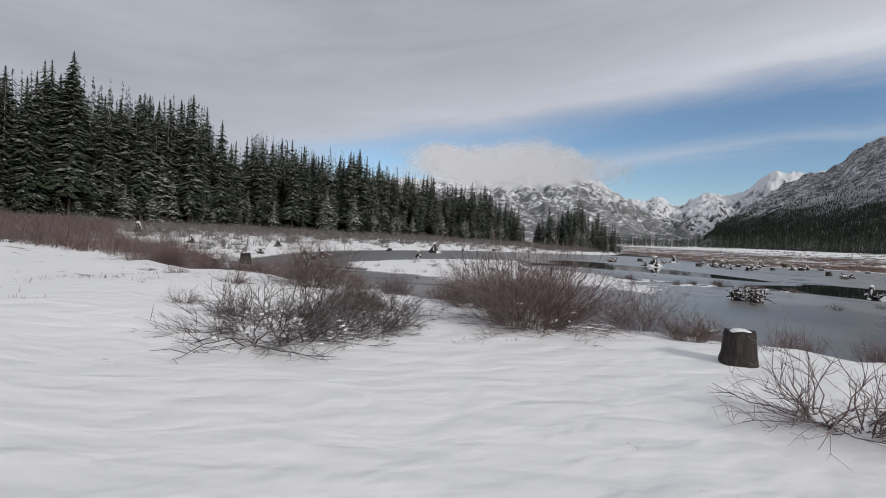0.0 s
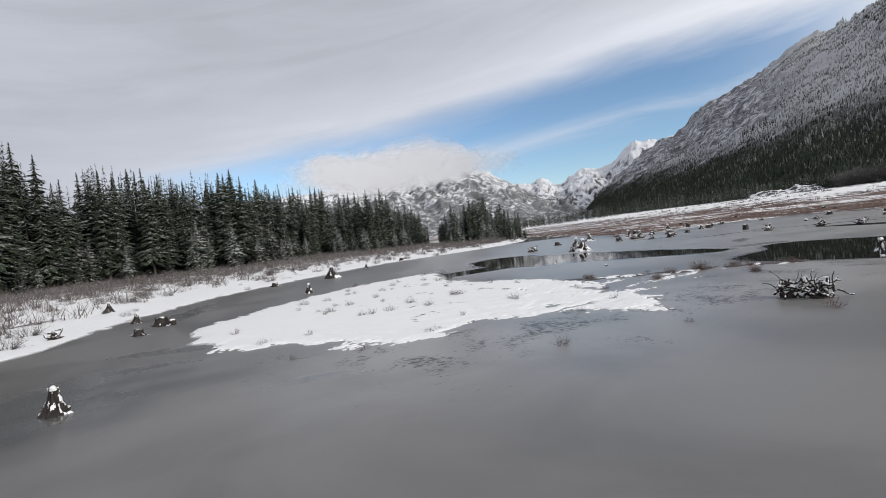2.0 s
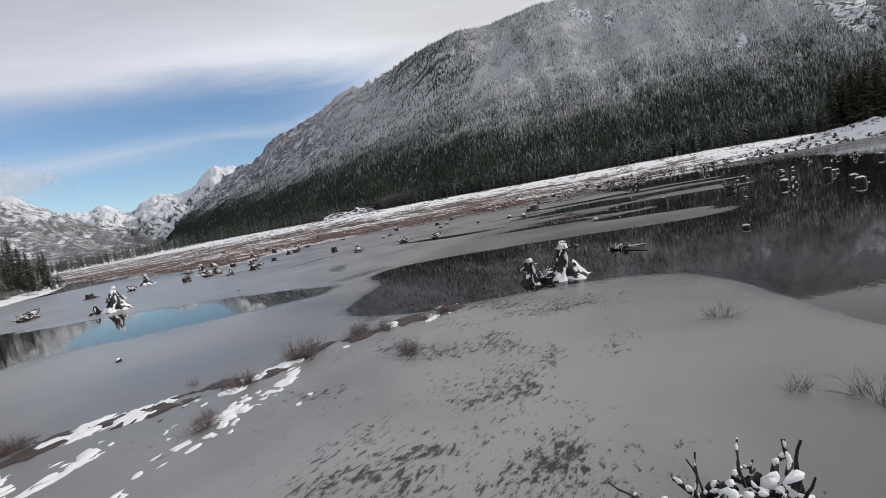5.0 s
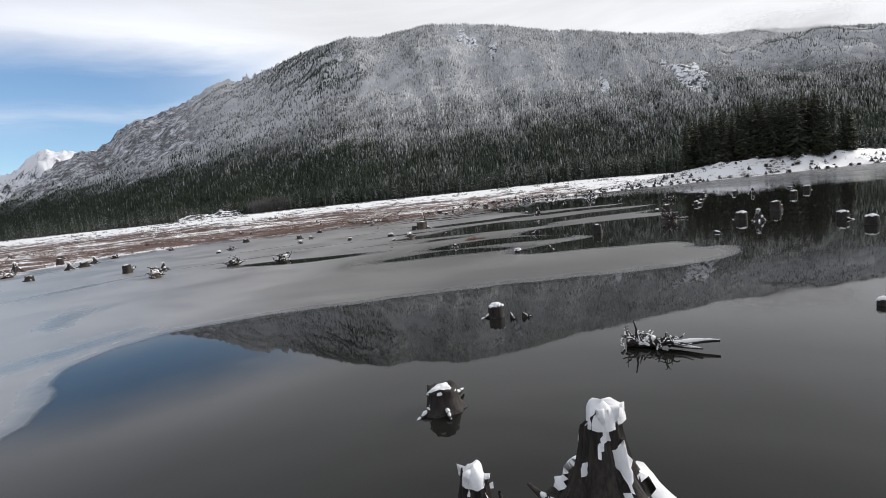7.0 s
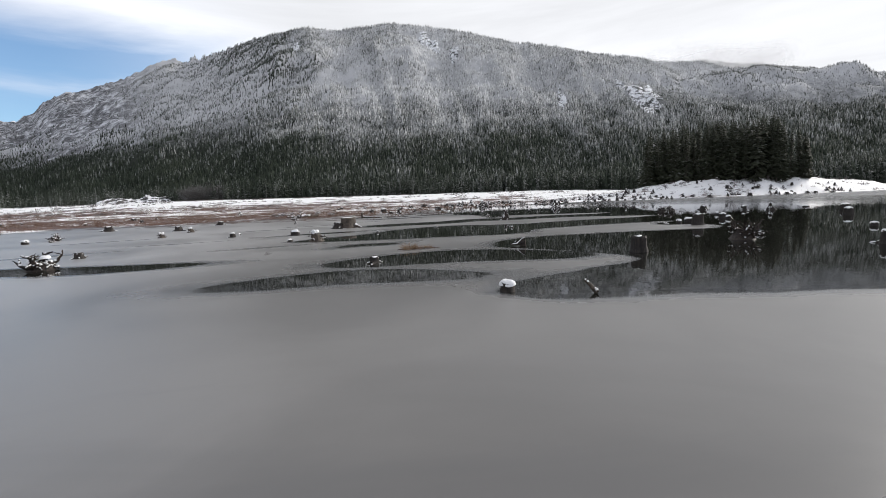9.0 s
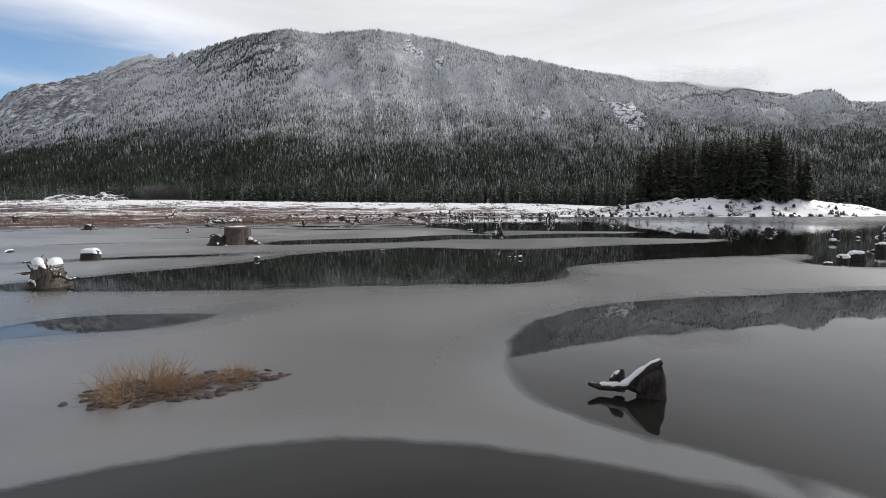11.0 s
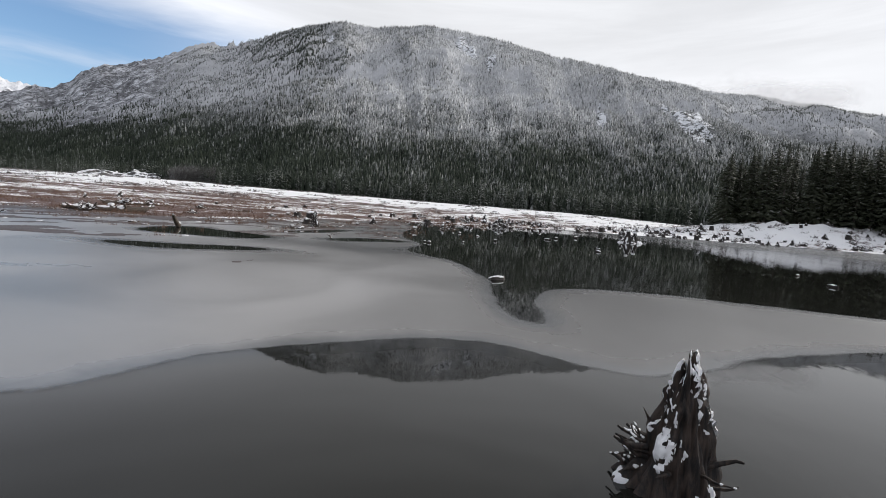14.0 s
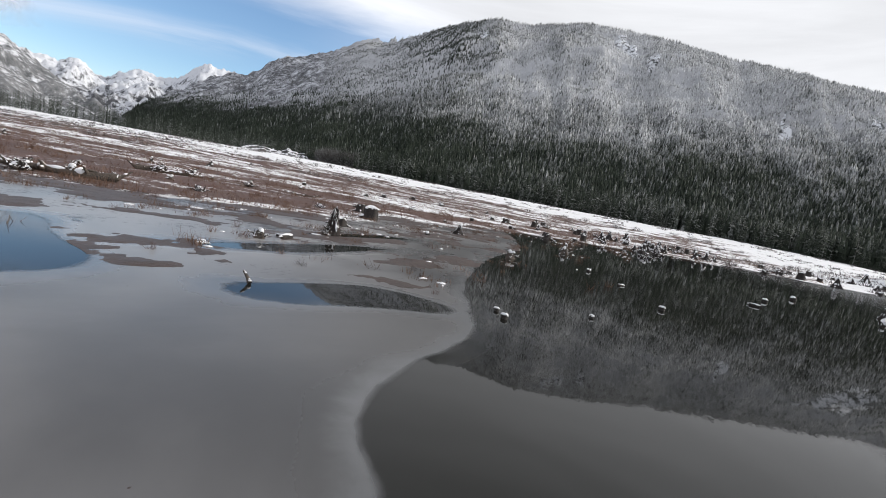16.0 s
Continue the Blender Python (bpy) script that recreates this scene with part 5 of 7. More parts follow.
def plant_forest():
    rng = random.Random(11)
    tall = [conifer(100 + i, 1.0, 0.098 + 0.015 * (i % 3), 60, 17, M_TREE, 0.10 + 0.03 * (i % 3), "tall dark conifer dusted with snow at the forest edge") for i in range(5)]
    young = [conifer(140 + i, 1.0, 0.20, 40, 15, M_YOUNG, 0.02, "young snow-laden conifer in front of the forest") for i in range(3)]
    used = set()
    az = -56.0
    while az < 18.8:
        d, h = edge_at(az)
        step = 1.0 + 1.0 * rng.random()
        az += math.degrees(step / d)
        gap = 7.4 < az < 9.4
        if gap and rng.random() < 0.8:
            continue
        size = h * rng.uniform(0.72, 1.0)
        if rng.random() < 0.1:
            size = h * 1.05
        dd = d + rng.uniform(-5, 16)
        x, y = dd * math.sin(radians(az)), dd * math.cos(radians(az))
        src = rng.choice(tall)
        if rng.random() < 0.34:
            src, size = rng.choice(young), h * rng.uniform(0.18, 0.5)
            x, y = x * 0.95, y * 0.95
        if src in used:
            again(src, x, y, rng.uniform(0, 360), size, 0.3)
        else:
            used.add(src)
            set_at(src, x, y, rng.uniform(0, 360), size, 0.3)
    for src in tall + young:
        if src not in used:
            set_at(src, -150, 120, 0, 30, 0.3)
    temp = [conifer_arrays(random.Random(60 + i), 1.0, 0.125, 24, 8, 0.04, False) for i in range(4)]
    spots = []
    for _ in range(1250):
        a = rng.uniform(-60, 8.2)
        d, h = edge_at(a)
        dd = d + 3 + 30 * rng.random() ** 1.2
        size = h * rng.uniform(0.6, 0.97)
        x, y = dd * math.sin(radians(a)), dd * math.cos(radians(a))
        spots.append((x, y, on_ground(x, y) - 0.4, size, size * rng.uniform(0.85, 1.25), rng.uniform(0, 6.28)))
    for _ in range(130):
        a = rng.uniform(9.3, 18.6)
        d, h = edge_at(a)
        dd = d + 4 + 20 * rng.random()
        size = h * rng.uniform(0.5, 0.92)
        x, y = dd * math.sin(radians(a)), dd * math.cos(radians(a))
        spots.append((x, y, on_ground(x, y) - 0.4, size, size * rng.uniform(0.85, 1.2), rng.uniform(0, 6.28)))
    for _ in range(320):
        a = rng.uniform(-60, 8.2)
        d, h = edge_at(a)
        dd = d - 4 + 12 * rng.random()
        size = h * rng.uniform(0.14, 0.42)
        x, y = dd * math.sin(radians(a)), dd * math.cos(radians(a))
        spots.append((x, y, on_ground(x, y) - 0.4, size, size * rng.uniform(1.3, 1.9), rng.uniform(0, 6.28)))
    forest("lakeside_forest", temp, spots, M_TREE, "dense dark conifers behind the forest edge")


plant_forest()


def plant_point():
    rng = random.Random(23)
    kinds = [conifer(200 + i, 1.0, 0.118 + 0.016 * i, 46, 14, M_POINT, 0.05, "dark green conifer on the snowy point") for i in range(4)]
    n = 0
    for i in range(92):
        az = 104.6 + 16.6 * rng.random()
        d = 222 + 34 * rng.random()
        while float(signed(FLATS_R, np.array([93.5 + d * math.sin(radians(az))]), np.array([52 + d * math.cos(radians(az))]))[0]) < 17:
            d += 3
        x, y = 93.5 + d * math.sin(radians(az)), 52 + d * math.cos(radians(az))
        top = float(np.interp(az, [104.5, 106, 109, 112.5, 116, 118, 120, 121.9], [7.2, 8.0, 8.4, 8.8, 8.4, 8.1, 6.6, 4.6])) * rng.uniform(0.76, 1.05)
        h = 2.5 + d * math.tan(radians(top)) - on_ground(x, y)
        if h < 5:
            continue
        if n < 4:
            set_at(kinds[n], x, y, rng.uniform(0, 360), h, 0.3)
        else:
            again(kinds[n % 4], x, y, rng.uniform(0, 360), h, 0.3)
        n += 1


plant_point()


# stands on the mountainside, seen from the middle of the lake: azimuth, elevation, half widths, snow on the trees, share of trees left
STANDS = [(58.5, 16.2, 5.5, 3.0, -0.26, 1.0), (54.0, 12.5, 5.0, 1.8, 0.06, 0.95), (49.0, 10.0, 6.0, 2.5, 0.10, 1.0), (69.0, 13.0, 6.0, 2.2, 0.10, 0.45), (66.0, 16.5, 3.0, 2.6, 0.08, 0.6),
          (72.0, 18.0, 3.0, 2.0, -0.12, 1.0), (76.0, 18.0, 3.5, 2.5, 0.20, 0.55), (84.0, 14.5, 8.0, 3.5, 0.15, 0.9), (80.5, 9.5, 5.0, 1.0, 0.13, 1.0), (96.0, 12.5, 8.0, 2.5, 0.08, 1.0), (113.0, 12.4, 6.0, 1.3, -0.26, 1.0),
          (62.0, 8.5, 7.0, 1.0, 0.12, 1.0), (90.0, 6.5, 9.0, 2.2, -0.08, 1.0), (70.0, 5.0, 16.0, 1.8, -0.08, 1.0), (104.0, 8.0, 5.0, 2.0, 0.05, 1.0)]


def snow_load(x, y, z):
    """How laden the trees are at places on the mountainside, and the share of trees that stand there."""
    az = np.degrees(np.arctan2(x - 81.6, y - 51.0))
    el = np.degrees(np.arctan2(z, np.hypot(x - 81.6, y - 51.0)))
    az, el = az + 1.3 * wobble(x, y, 130) + 0.8 * wobble(x, y, 45), el + 0.7 * wobble(x + 90, y, 110) + 0.4 * wobble(x, y - 60, 40)
    load = np.interp(el + 0.5 * wobble(x, y, 260), [1.5, 3.5, 6.0, 8.5, 11.0, 14.0, 20.0], [0.12, 0.18, 0.30, 0.45, 0.55, 0.60, 0.61])
    share = np.ones_like(load)
    for a, e, da, de, more, left in STANDS:
        k = np.exp(-(((az - a) / da) ** 2 + ((el - e) / de) ** 2) ** 1.5)
        load, share = load + more * k, share * (1 - (1 - left) * k)
    return load - 0.05 - 0.13 * smooth01(az, 68, 56) + 0.06 * wobble(x, y, 70) + 0.05 * wobble(x, y, 24), share


def plant_hillside():
    rng = np.random.default_rng(5)
    n = 150000
    az = rng.uniform(27, 140, n * 2)
    k = rng.uniform(0, 1, n * 2)
    f = np.interp(az, *zip(*HILL_FOOT))
    d = np.interp(az, [c[0] for c in HILL_CREST], [c[1] for c in HILL_CREST])
    r = np.sqrt((f + 4) ** 2 + ((np.minimum(d, 2500) * 1.01) ** 2 - (f + 4) ** 2) * k)
    # the near slope is seen best: a second, closer planting there
    r = np.where(rng.uniform(0, 1, n * 2) < 0.22, f + 4 + 260 * rng.uniform(0, 1, n * 2), r)
    x, y = MX + r * np.sin(np.radians(az)), MY + r * np.cos(np.radians(az))
    z = hill(az, r)
    load, share = snow_load(x, y, z)
    keep = rng.uniform(0, 1, len(az)) < share * np.clip(0.97 - 0.45 * (wobble(x, y, 90) > 0.9), 0, 1)
    for cx, cy, rx, ry, turn in CLEARINGS:
        c, s = math.cos(turn), math.sin(turn)
        u, v = (x - cx) * c + (y - cy) * s, -(x - cx) * s + (y - cy) * c
        keep &= (((u / rx) ** 2 + (v / ry) ** 2) * (1 + 0.35 * wobble(x, y, 40)) > 1) | (rng.uniform(0, 1, len(az)) < 0.06)
    rocky = smooth01(az, 50, 43) * smooth01(z + 45 * wobble(x, y, 260), 130, 210)
    keep &= rng.uniform(0, 1, len(az)) > 0.9 * rocky
    x, y, z, az, r, load = (v[keep][:n] for v in (x, y, z, az, r, load))
    size = rng.uniform(7, 15, len(x)) * (1.12 - 0.45 * smooth01(z, 20, 190)) * (1 + 0.12 * wobble(x, y, 120)) * (1 - 0.42 * smooth01(az, 92, 106) * smooth01(z, 60, 150))
    spots = np.stack([x, y, z - 1.0, size, size * rng.uniform(0.15, 0.23, len(x)), rng.uniform(0, 6.28, len(x))], -1)
    load = load + rng.normal(0, 0.075, len(x))
    far = r > 800
    temp = [cone_tree(random.Random(300 + i), 3, 5) for i in range(6)]
    forest("hillside_forest", temp, spots[~far], M_HILL, "snow-dusted conifer forest covering the mountainside", load[~far])
    temp = [cone_tree(random.Random(310 + i), 2, 5) for i in range(6)]
    forest("upper_forest", temp, spots[far], M_HILL, "frosted conifers on the upper mountainside", load[far])
    m = 1300
    az = rng.uniform(18, 142, m)
    f = np.interp(az, *zip(*HILL_FOOT))
    r = f - 14 + rng.uniform(0, 40, m)
    x, y = MX + r * np.sin(np.radians(az)), MY + r * np.cos(np.radians(az))
    z = np.maximum(ground_height(x, y)[0], hill(az, r))
    size = rng.uniform(9, 24, m)
    spots = np.stack([x, y, z - 1.0, size, size * rng.uniform(0.8, 1.15, m), rng.uniform(0, 6.28, m)], -1)
    temp = [conifer_arrays(random.Random(330 + i), 1.0, 0.2, 11, 6, 0.04, False) for i in range(5)]
    forest("valley_forest", temp, spots, M_HILL, "dark conifers along the foot of the mountain", rng.normal(0.13, 0.09, m))


def plant_belt():
    """Tall conifers crowding along the far end of the flats and up the valley."""
    rng = np.random.default_rng(15)
    line = [(300, 1500), (255, 1050), (272, 760), (292, 635), (332, 562), (390, 520), (446, 478), (500, 420)]
    spots = []
    for (ax, ay), (bx, by) in zip(line, line[1:]):
        n = int(math.hypot(bx - ax, by - ay) * 1.5)
        k, deep = rng.uniform(0, 1, n), rng.uniform(0, 1, n) ** 1.4 * 95
        x, y = ax + (bx - ax) * k + 0.85 * deep, ay + (by - ay) * k + 0.5 * deep
        z = np.maximum(ground_height(x, y)[0], 0)
        h = rng.uniform(11, 24, n) * np.interp(deep, [0, 30], [0.8, 1.0])
        spots.append(np.stack([x, y, z - 0.5, h, h * rng.uniform(0.75, 1.05, n), rng.uniform(0, 6.28, n)], -1))
    spots = np.concatenate(spots)
    temp = [conifer_arrays(random.Random(350 + i), 1.0, 0.16, 11, 6, 0.04, False) for i in range(5)]
    forest("belt_forest", temp, spots, M_HILL, "tall dark conifers at the end of the flats", rng.normal(0.15, 0.08, len(spots)))


plant_belt()
CLEARINGS = [(862, -105, 140, 21, 0.04), (1310, 338, 80, 20, 0.3), (1240, 300, 80, 16, 0.3), (1150, 236, 60, 13, 0.2), (890, 9, 80, 8, 0.0), (1250, 680, 70, 14, 0.5)]
plant_hillside()


def clearing(cx, cy, rx, ry, turn, seed):
    """A snow-covered clearing lying on the slope."""
    a, k = np.meshgrid(np.linspace(0, 2 * math.pi, 40), np.linspace(0.02, 1, 12), indexing="ij")
    w = 1 + 0.22 * np.sin(3 * a + seed) + 0.16 * np.sin(7 * a + 2 * seed) + 0.14 * np.sin(13 * a + 3 * seed)
    u, v = rx * k * w * np.cos(a), ry * k * w * np.sin(a)
    x, y = cx + u * math.cos(turn) - v * math.sin(turn), cy + u * math.sin(turn) + v * math.cos(turn)
    az, r = np.degrees(np.arctan2(x - MX, y - MY)), np.hypot(x - MX, y - MY)
    tagged(sheet("snow_clearing", x, y, hill(az, r) + 1.5 + 0.09 * min(ry * 1.6, 30) * (1 - k ** 2) * (1 + 0.2 * wobble(x, y, 30)) - 4 * k ** 8, M_FIELD), "open snowfield with rock on the wooded slope", "clearing", "clearings on the slope")


for i, c in enumerate(CLEARINGS):
    clearing(*c, 1.7 * i + 0.4)


# ---- brush ----


def shrub_arrays(rng, stems, h, spread, thick, forks, steps=5, foot=0.3, rise=0.56, ends=1, bend=0.34):
    """Bare stems arching out of a crown of roots, forking twice into fine crossing twigs: thin three-sided tubes."""
    main, fine = Pile(), Pile()

    def strand(line, r0, tip=0.3, pile=fine):
        pile.add(*tube(line, [r0 * (1 - (1 - tip) * j / (len(line) - 1)) for j in range(len(line))], 3))

    heads = [(rng.uniform(0, 6.28), rng.uniform(0.2, 1.0)) for _ in range(max(3, stems // 7))]
    for _ in range(stems):
        b, far = rng.choice(heads)
        q = foot * spread * math.sqrt(far)
        a = b + rng.gauss(0, 0.75)
        tilt = radians(90) * min(1.0, max(0.10, rng.gauss(rise, 0.24)))
        reach = math.hypot(spread * math.cos(tilt), h * math.sin(tilt)) * rng.uniform(0.45, 1.0)
        root = (q * math.cos(b) + rng.gauss(0, 0.05), q * math.sin(b) + rng.gauss(0, 0.05), -0.05)
        sag = rng.uniform(-0.10, 0.10)
        line = bent(rng, root, (math.cos(a) * math.cos(tilt), math.sin(a) * math.cos(tilt), math.sin(tilt)), reach, steps, bend, sag)
        line = [Vector((v.x, v.y, max(v.z, 0.03 if i else -0.05))) for i, v in enumerate(line)]
        strand(line, thick * rng.uniform(0.65, 1.45), 0.3, main)
        for _ in range(forks):
            i = rng.randint(1, steps - 1)
            p, d = line[i], (line[-1] - line[1]).normalized()
            tw = bent(rng, p, (d.x + rng.uniform(-0.9, 0.9), d.y + rng.uniform(-0.9, 0.9), d.z + rng.uniform(-0.45, 0.75)), reach * rng.uniform(0.2, 0.5), 3, 0.28)
            tw = [Vector((v.x, v.y, max(v.z, 0.02))) for v in tw]
            strand(tw, thick * 0.52)
            for _ in range(ends):
                p2, d2 = tw[rng.randint(1, 2)], (tw[-1] - tw[0]).normalized()
                strand(bent(rng, p2, (d2.x + rng.uniform(-0.9, 0.9), d2.y + rng.uniform(-0.9, 0.9), d2.z + rng.uniform(-0.3, 0.8)), reach * rng.uniform(0.08, 0.22), 1, 0.2), thick * 0.34, 0.5)
    return main, fine


def shrub(name, seed, stems, h, spread, thick, forks, material, label, category="shrub", snow=0, foot=0.3, rise=0.56, bend=0.34, steps=5):
    rng = random.Random(seed)
    main, fine = shrub_arrays(rng, stems, h, spread, thick, forks, steps, foot, rise, 3 if forks > 6 else 1, bend)
    ob = tagged(new(name), label, category, "bare brush on the shore")
    tagged(part("branchwork", main.mesh(name + "_stems", material, False), ob), kind="stuff")
    tagged(part("twig_canopy", fine.mesh(name + "_twigs", material, False), ob), kind="stuff")
    if snow:
        pile = Pile()
        for _ in range(snow):
            a, q = rng.uniform(0, 6.28), spread * rng.uniform(0.05, 0.6)
            c, f = lump(rng, rng.uniform(0.015, 0.06), rng.uniform(0.012, 0.035), 0.02, 8, 3, 0.3)
            zz = rng.uniform(0.0, 0.22) * h
            pile.add([(x + q * math.cos(a), y + q * math.sin(a), z + zz) for x, y, z in c], f)
        tagged(part("caught_snow", pile.mesh(name + "_snow", M_SNOW), ob, "small clumps of snow caught in the twigs"), kind="stuff")
    return ob


def plant_brush():
    rng = random.Random(41)
    # large willows on the starting bank
    w1 = shrub("willow_shrub", 1, 84, 1.05, 1.75, 0.0100, 8, M_WILLOW, "sprawling bare willow with snow caught in its twigs", snow=130, foot=0.42, rise=0.36, bend=0.62, steps=7)
    set_at(w1, -2.9, 8.0, 20, 1.12)
    w2 = shrub("willow_shrub", 2, 250, 1.75, 1.6, 0.0054, 8, M_TWIG, "dense upright red-brown willow on the snowy bank", snow=8)
    set_at(w2, 1.7, 10.2, 0, 1.22)
    w3 = shrub("willow_shrub", 3, 150, 1.30, 1.6, 0.0056, 8, M_TWIG, "bushy bare willow at the edge of the bank", snow=6)
    set_at(w3, -4.6, 15.6, 0, 1.35)
    w4 = shrub("willow_shrub", 4, 150, 2.1, 1.7, 0.0046, 8, M_TWIG, "tall bare willow thicket beside the water")
    set_at(w4, 3.2, 14.0, 0)
    w5 = shrub("willow_shrub", 5, 60, 1.0, 1.5, 0.0085, 6, M_TWIG, "low open willow with bent branches on the snow", snow=16, rise=0.36, bend=0.55, steps=6)
    set_at(w5, 4.1, 5.0, 0, 0.95)
    for x, y, k, src in [(-1.4, 10.2, 0.7, w1), (-3.1, 9.0, 0.62, w1), (-1.5, 8.9, 0.55, w1), (-2.15, 10.8, 0.55, w2), (-2.3, 10.5, 0.6, w1), (4.9, 12.6, 0.8, w4), (-2.2, 17.6, 0.75, w3), (-0.5, 21.8, 0.95, w3), (0.9, 20.6, 0.9, w2), (-4.4, 19.2, 0.7, w3), (2.5, 15.4, 1.0, w2), (0.4, 13.4, 0.85, w3), (-4.6, 21.6, 0.55, w3), (-6.6, 13.6, 0.55, w5), (-6.0, 10.3, 0.42, w5), (-10.7, 17.8, 0.4, w5), (1.2, 14.2, 0.95, w3),
                         (-12.4, 26.6, 0.9, w3), (-9.8, 24.6, 1.0, w2), (-11.8, 26.0, 1.1, w2), (-10.6, 25.4, 0.9, w3), (-14.4, 27.6, 1.0, w2), (-8.4, 24.4, 0.6, w1), (-13.2, 25.4, 0.9, w3), (-16.6, 27.2, 1.1, w2), (-2.4, 11.4, 0.6, w1), (-4.4, 9.6, 0.5, w1), (5.6, 11.0, 0.6, w3), (-8.4, 24.6, 0.6, w3), (2.6, 19.4, 0.5, w3), (7.6, 14.2, 0.6, w2), (9.6, 13.2, 0.7, w3), (11.5, 12.2, 0.7, w2)]:
        again(src, x, y, rng.uniform(0, 360), k)
    for x, y, k in [(27.9, 50.4, 0.62), (25.4, 50.4, 0.42), (22.7, 48.4, 0.40), (20.1, 54.1, 0.40), (30.9, 49.8, 0.36), (31.3, 48.8, 0.36), (28.8, 45.6, 0.42), (33.7, 47.2, 0.40)]:
        again(w3, x, y, rng.uniform(0, 360), k, 0.02, "bare grey-brown shrub frozen into the shoal")
    far_a = shrub("willow_shrub", 6, 48, 1.6, 1.7, 0.011, 3, M_TWIG, "bushy red-brown willow in the brush belt")
    far_b = shrub("willow_shrub", 7, 60, 1.05, 1.7, 0.011, 3, M_GREY, "low grey-brown willow on the snowy shore")
    set_at(far_a, -24, 33, 0)
    set_at(far_b, -27, 58, 0)
    # brush belt behind the cove
    for i in range(240):
        x, y = -15 - 60 * rng.random() ** 1.3, 20 + 55 * rng.random()
        if signed(BANK_R, np.array([x]), np.array([y]))[0] < 1.0 or (x > -24 and y < 27):
            continue
        near = math.hypot(x + 24, y - 27) < 17
        if not near and rng.random() < 0.5:
            continue
        again(rng.choice([far_a, far_a, far_b]) if near else far_b, x, y, rng.uniform(0, 360), rng.uniform(0.7, 1.25))
    # small bushes standing in the ice and on the bar
    s1 = shrub("ice_shrub", 11, 42, 0.75, 0.6, 0.006, 3, M_GREY, "small bare shrub frozen into the ice")
    s2 = shrub("ice_shrub", 12, 32, 0.6, 0.55, 0.006, 3, M_TWIG, "small brown shrub poking through snow and ice")
    set_at(s1, 28.3, 50.1, 0, 1.6, 0.02)
    set_at(s2, 25.0, 50.2, 0, 1.2, 0.02)
    for x, y, k in [(30.2, 49.6, 1.0), (33.0, 47.6, 0.9), (23.2, 49.1, 0.7), (32.3, 36.1, 1.0), (27.2, 34.6, 0.7), (27.0, 33.5, 1.1), (31.6, 50.4, 0.9), (5.2, 50.2, 0.9), (11, 47.7, 1.0), (20.1, 54.8, 0.9), (21, 33.4, 1.1),
                    (2.6, 65.6, 0.8), (1.7, 60.2, 0.8), (15.9, 43, 0.8), (14.8, 34.8, 0.5), (12.5, 40.8, 0.6), (12.9, 60.3, 0.9), (14.6, 57.4, 0.8), (-2, 54.1, 0.8), (8.5, 34.4, 0.9), (0.3, 39.4, 0.7), (-3.1, 39.6, 0.6),
                    (4.4, 41.5, 0.6), (-5, 58, 0.7), (4, 70, 0.8), (-1, 66, 0.7), (8, 55, 0.7), (34, 47, 0.7), (34.5, 49, 0.8), (33, 51, 0.8), (25, 53, 0.6), (17.5, 47, 0.6)]:
        again(rng.choice([s1, s2]), x, y, rng.uniform(0, 360), k, 0.02)
    n = 0
    while n < 34:
        x, y = rng.uniform(-12, 20), rng.uniform(40, 84)
        if float(signed(BAR_R, np.array([x]), np.array([y]))[0]) > 0.8:
            again(rng.choice([s1, s2]), x, y, rng.uniform(0, 360), rng.uniform(0.45, 1.1), 0.02)
            n += 1
    # snowy left shore
    for i in range(330):
        x, y = rng.uniform(-70, 70), rng.uniform(38, 215)
        c = float(signed(BANK_R, np.array([x]), np.array([y]))[0])
        if 1 < c < 50:
            again(rng.choice([s1, far_b, far_b, far_b]), x, y, rng.uniform(0, 360), rng.uniform(0.7, 1.5), 0.02)
    # tufts of red sedge out in the ice
    reed = shrub("sedge_tuft", 21, 420, 0.62, 0.62, 0.0040, 1, M_STRAW, "orange-brown sedge tuft frozen into the ice", "sedge", foot=0.75, rise=0.62)
    set_at(reed, 81.1, 55.3, 0, 0.85)
    again(reed, 81.75, 54.3, 70, 0.45)
    again(reed, 81.35, 54.85, 120, 0.5)
    for x, y, k in [(149, 67, 0.4), (152, 70, 0.5), (147, 72, 0.4), (156, 72, 0.6), (161, 75, 0.7), (151, 90, 0.8), (146, 84, 0.5), (150, 80, 0.6), (143, 75, 0.5), (165, 78, 0.8), (75, 58, 0.3), (79, 63.5, 0.35)]:
        again(rng.choice([s1, s2, s2]), x, y, rng.uniform(0, 360), k * 1.4, 0.02, "thin dead brush standing in the ice")


plant_brush()


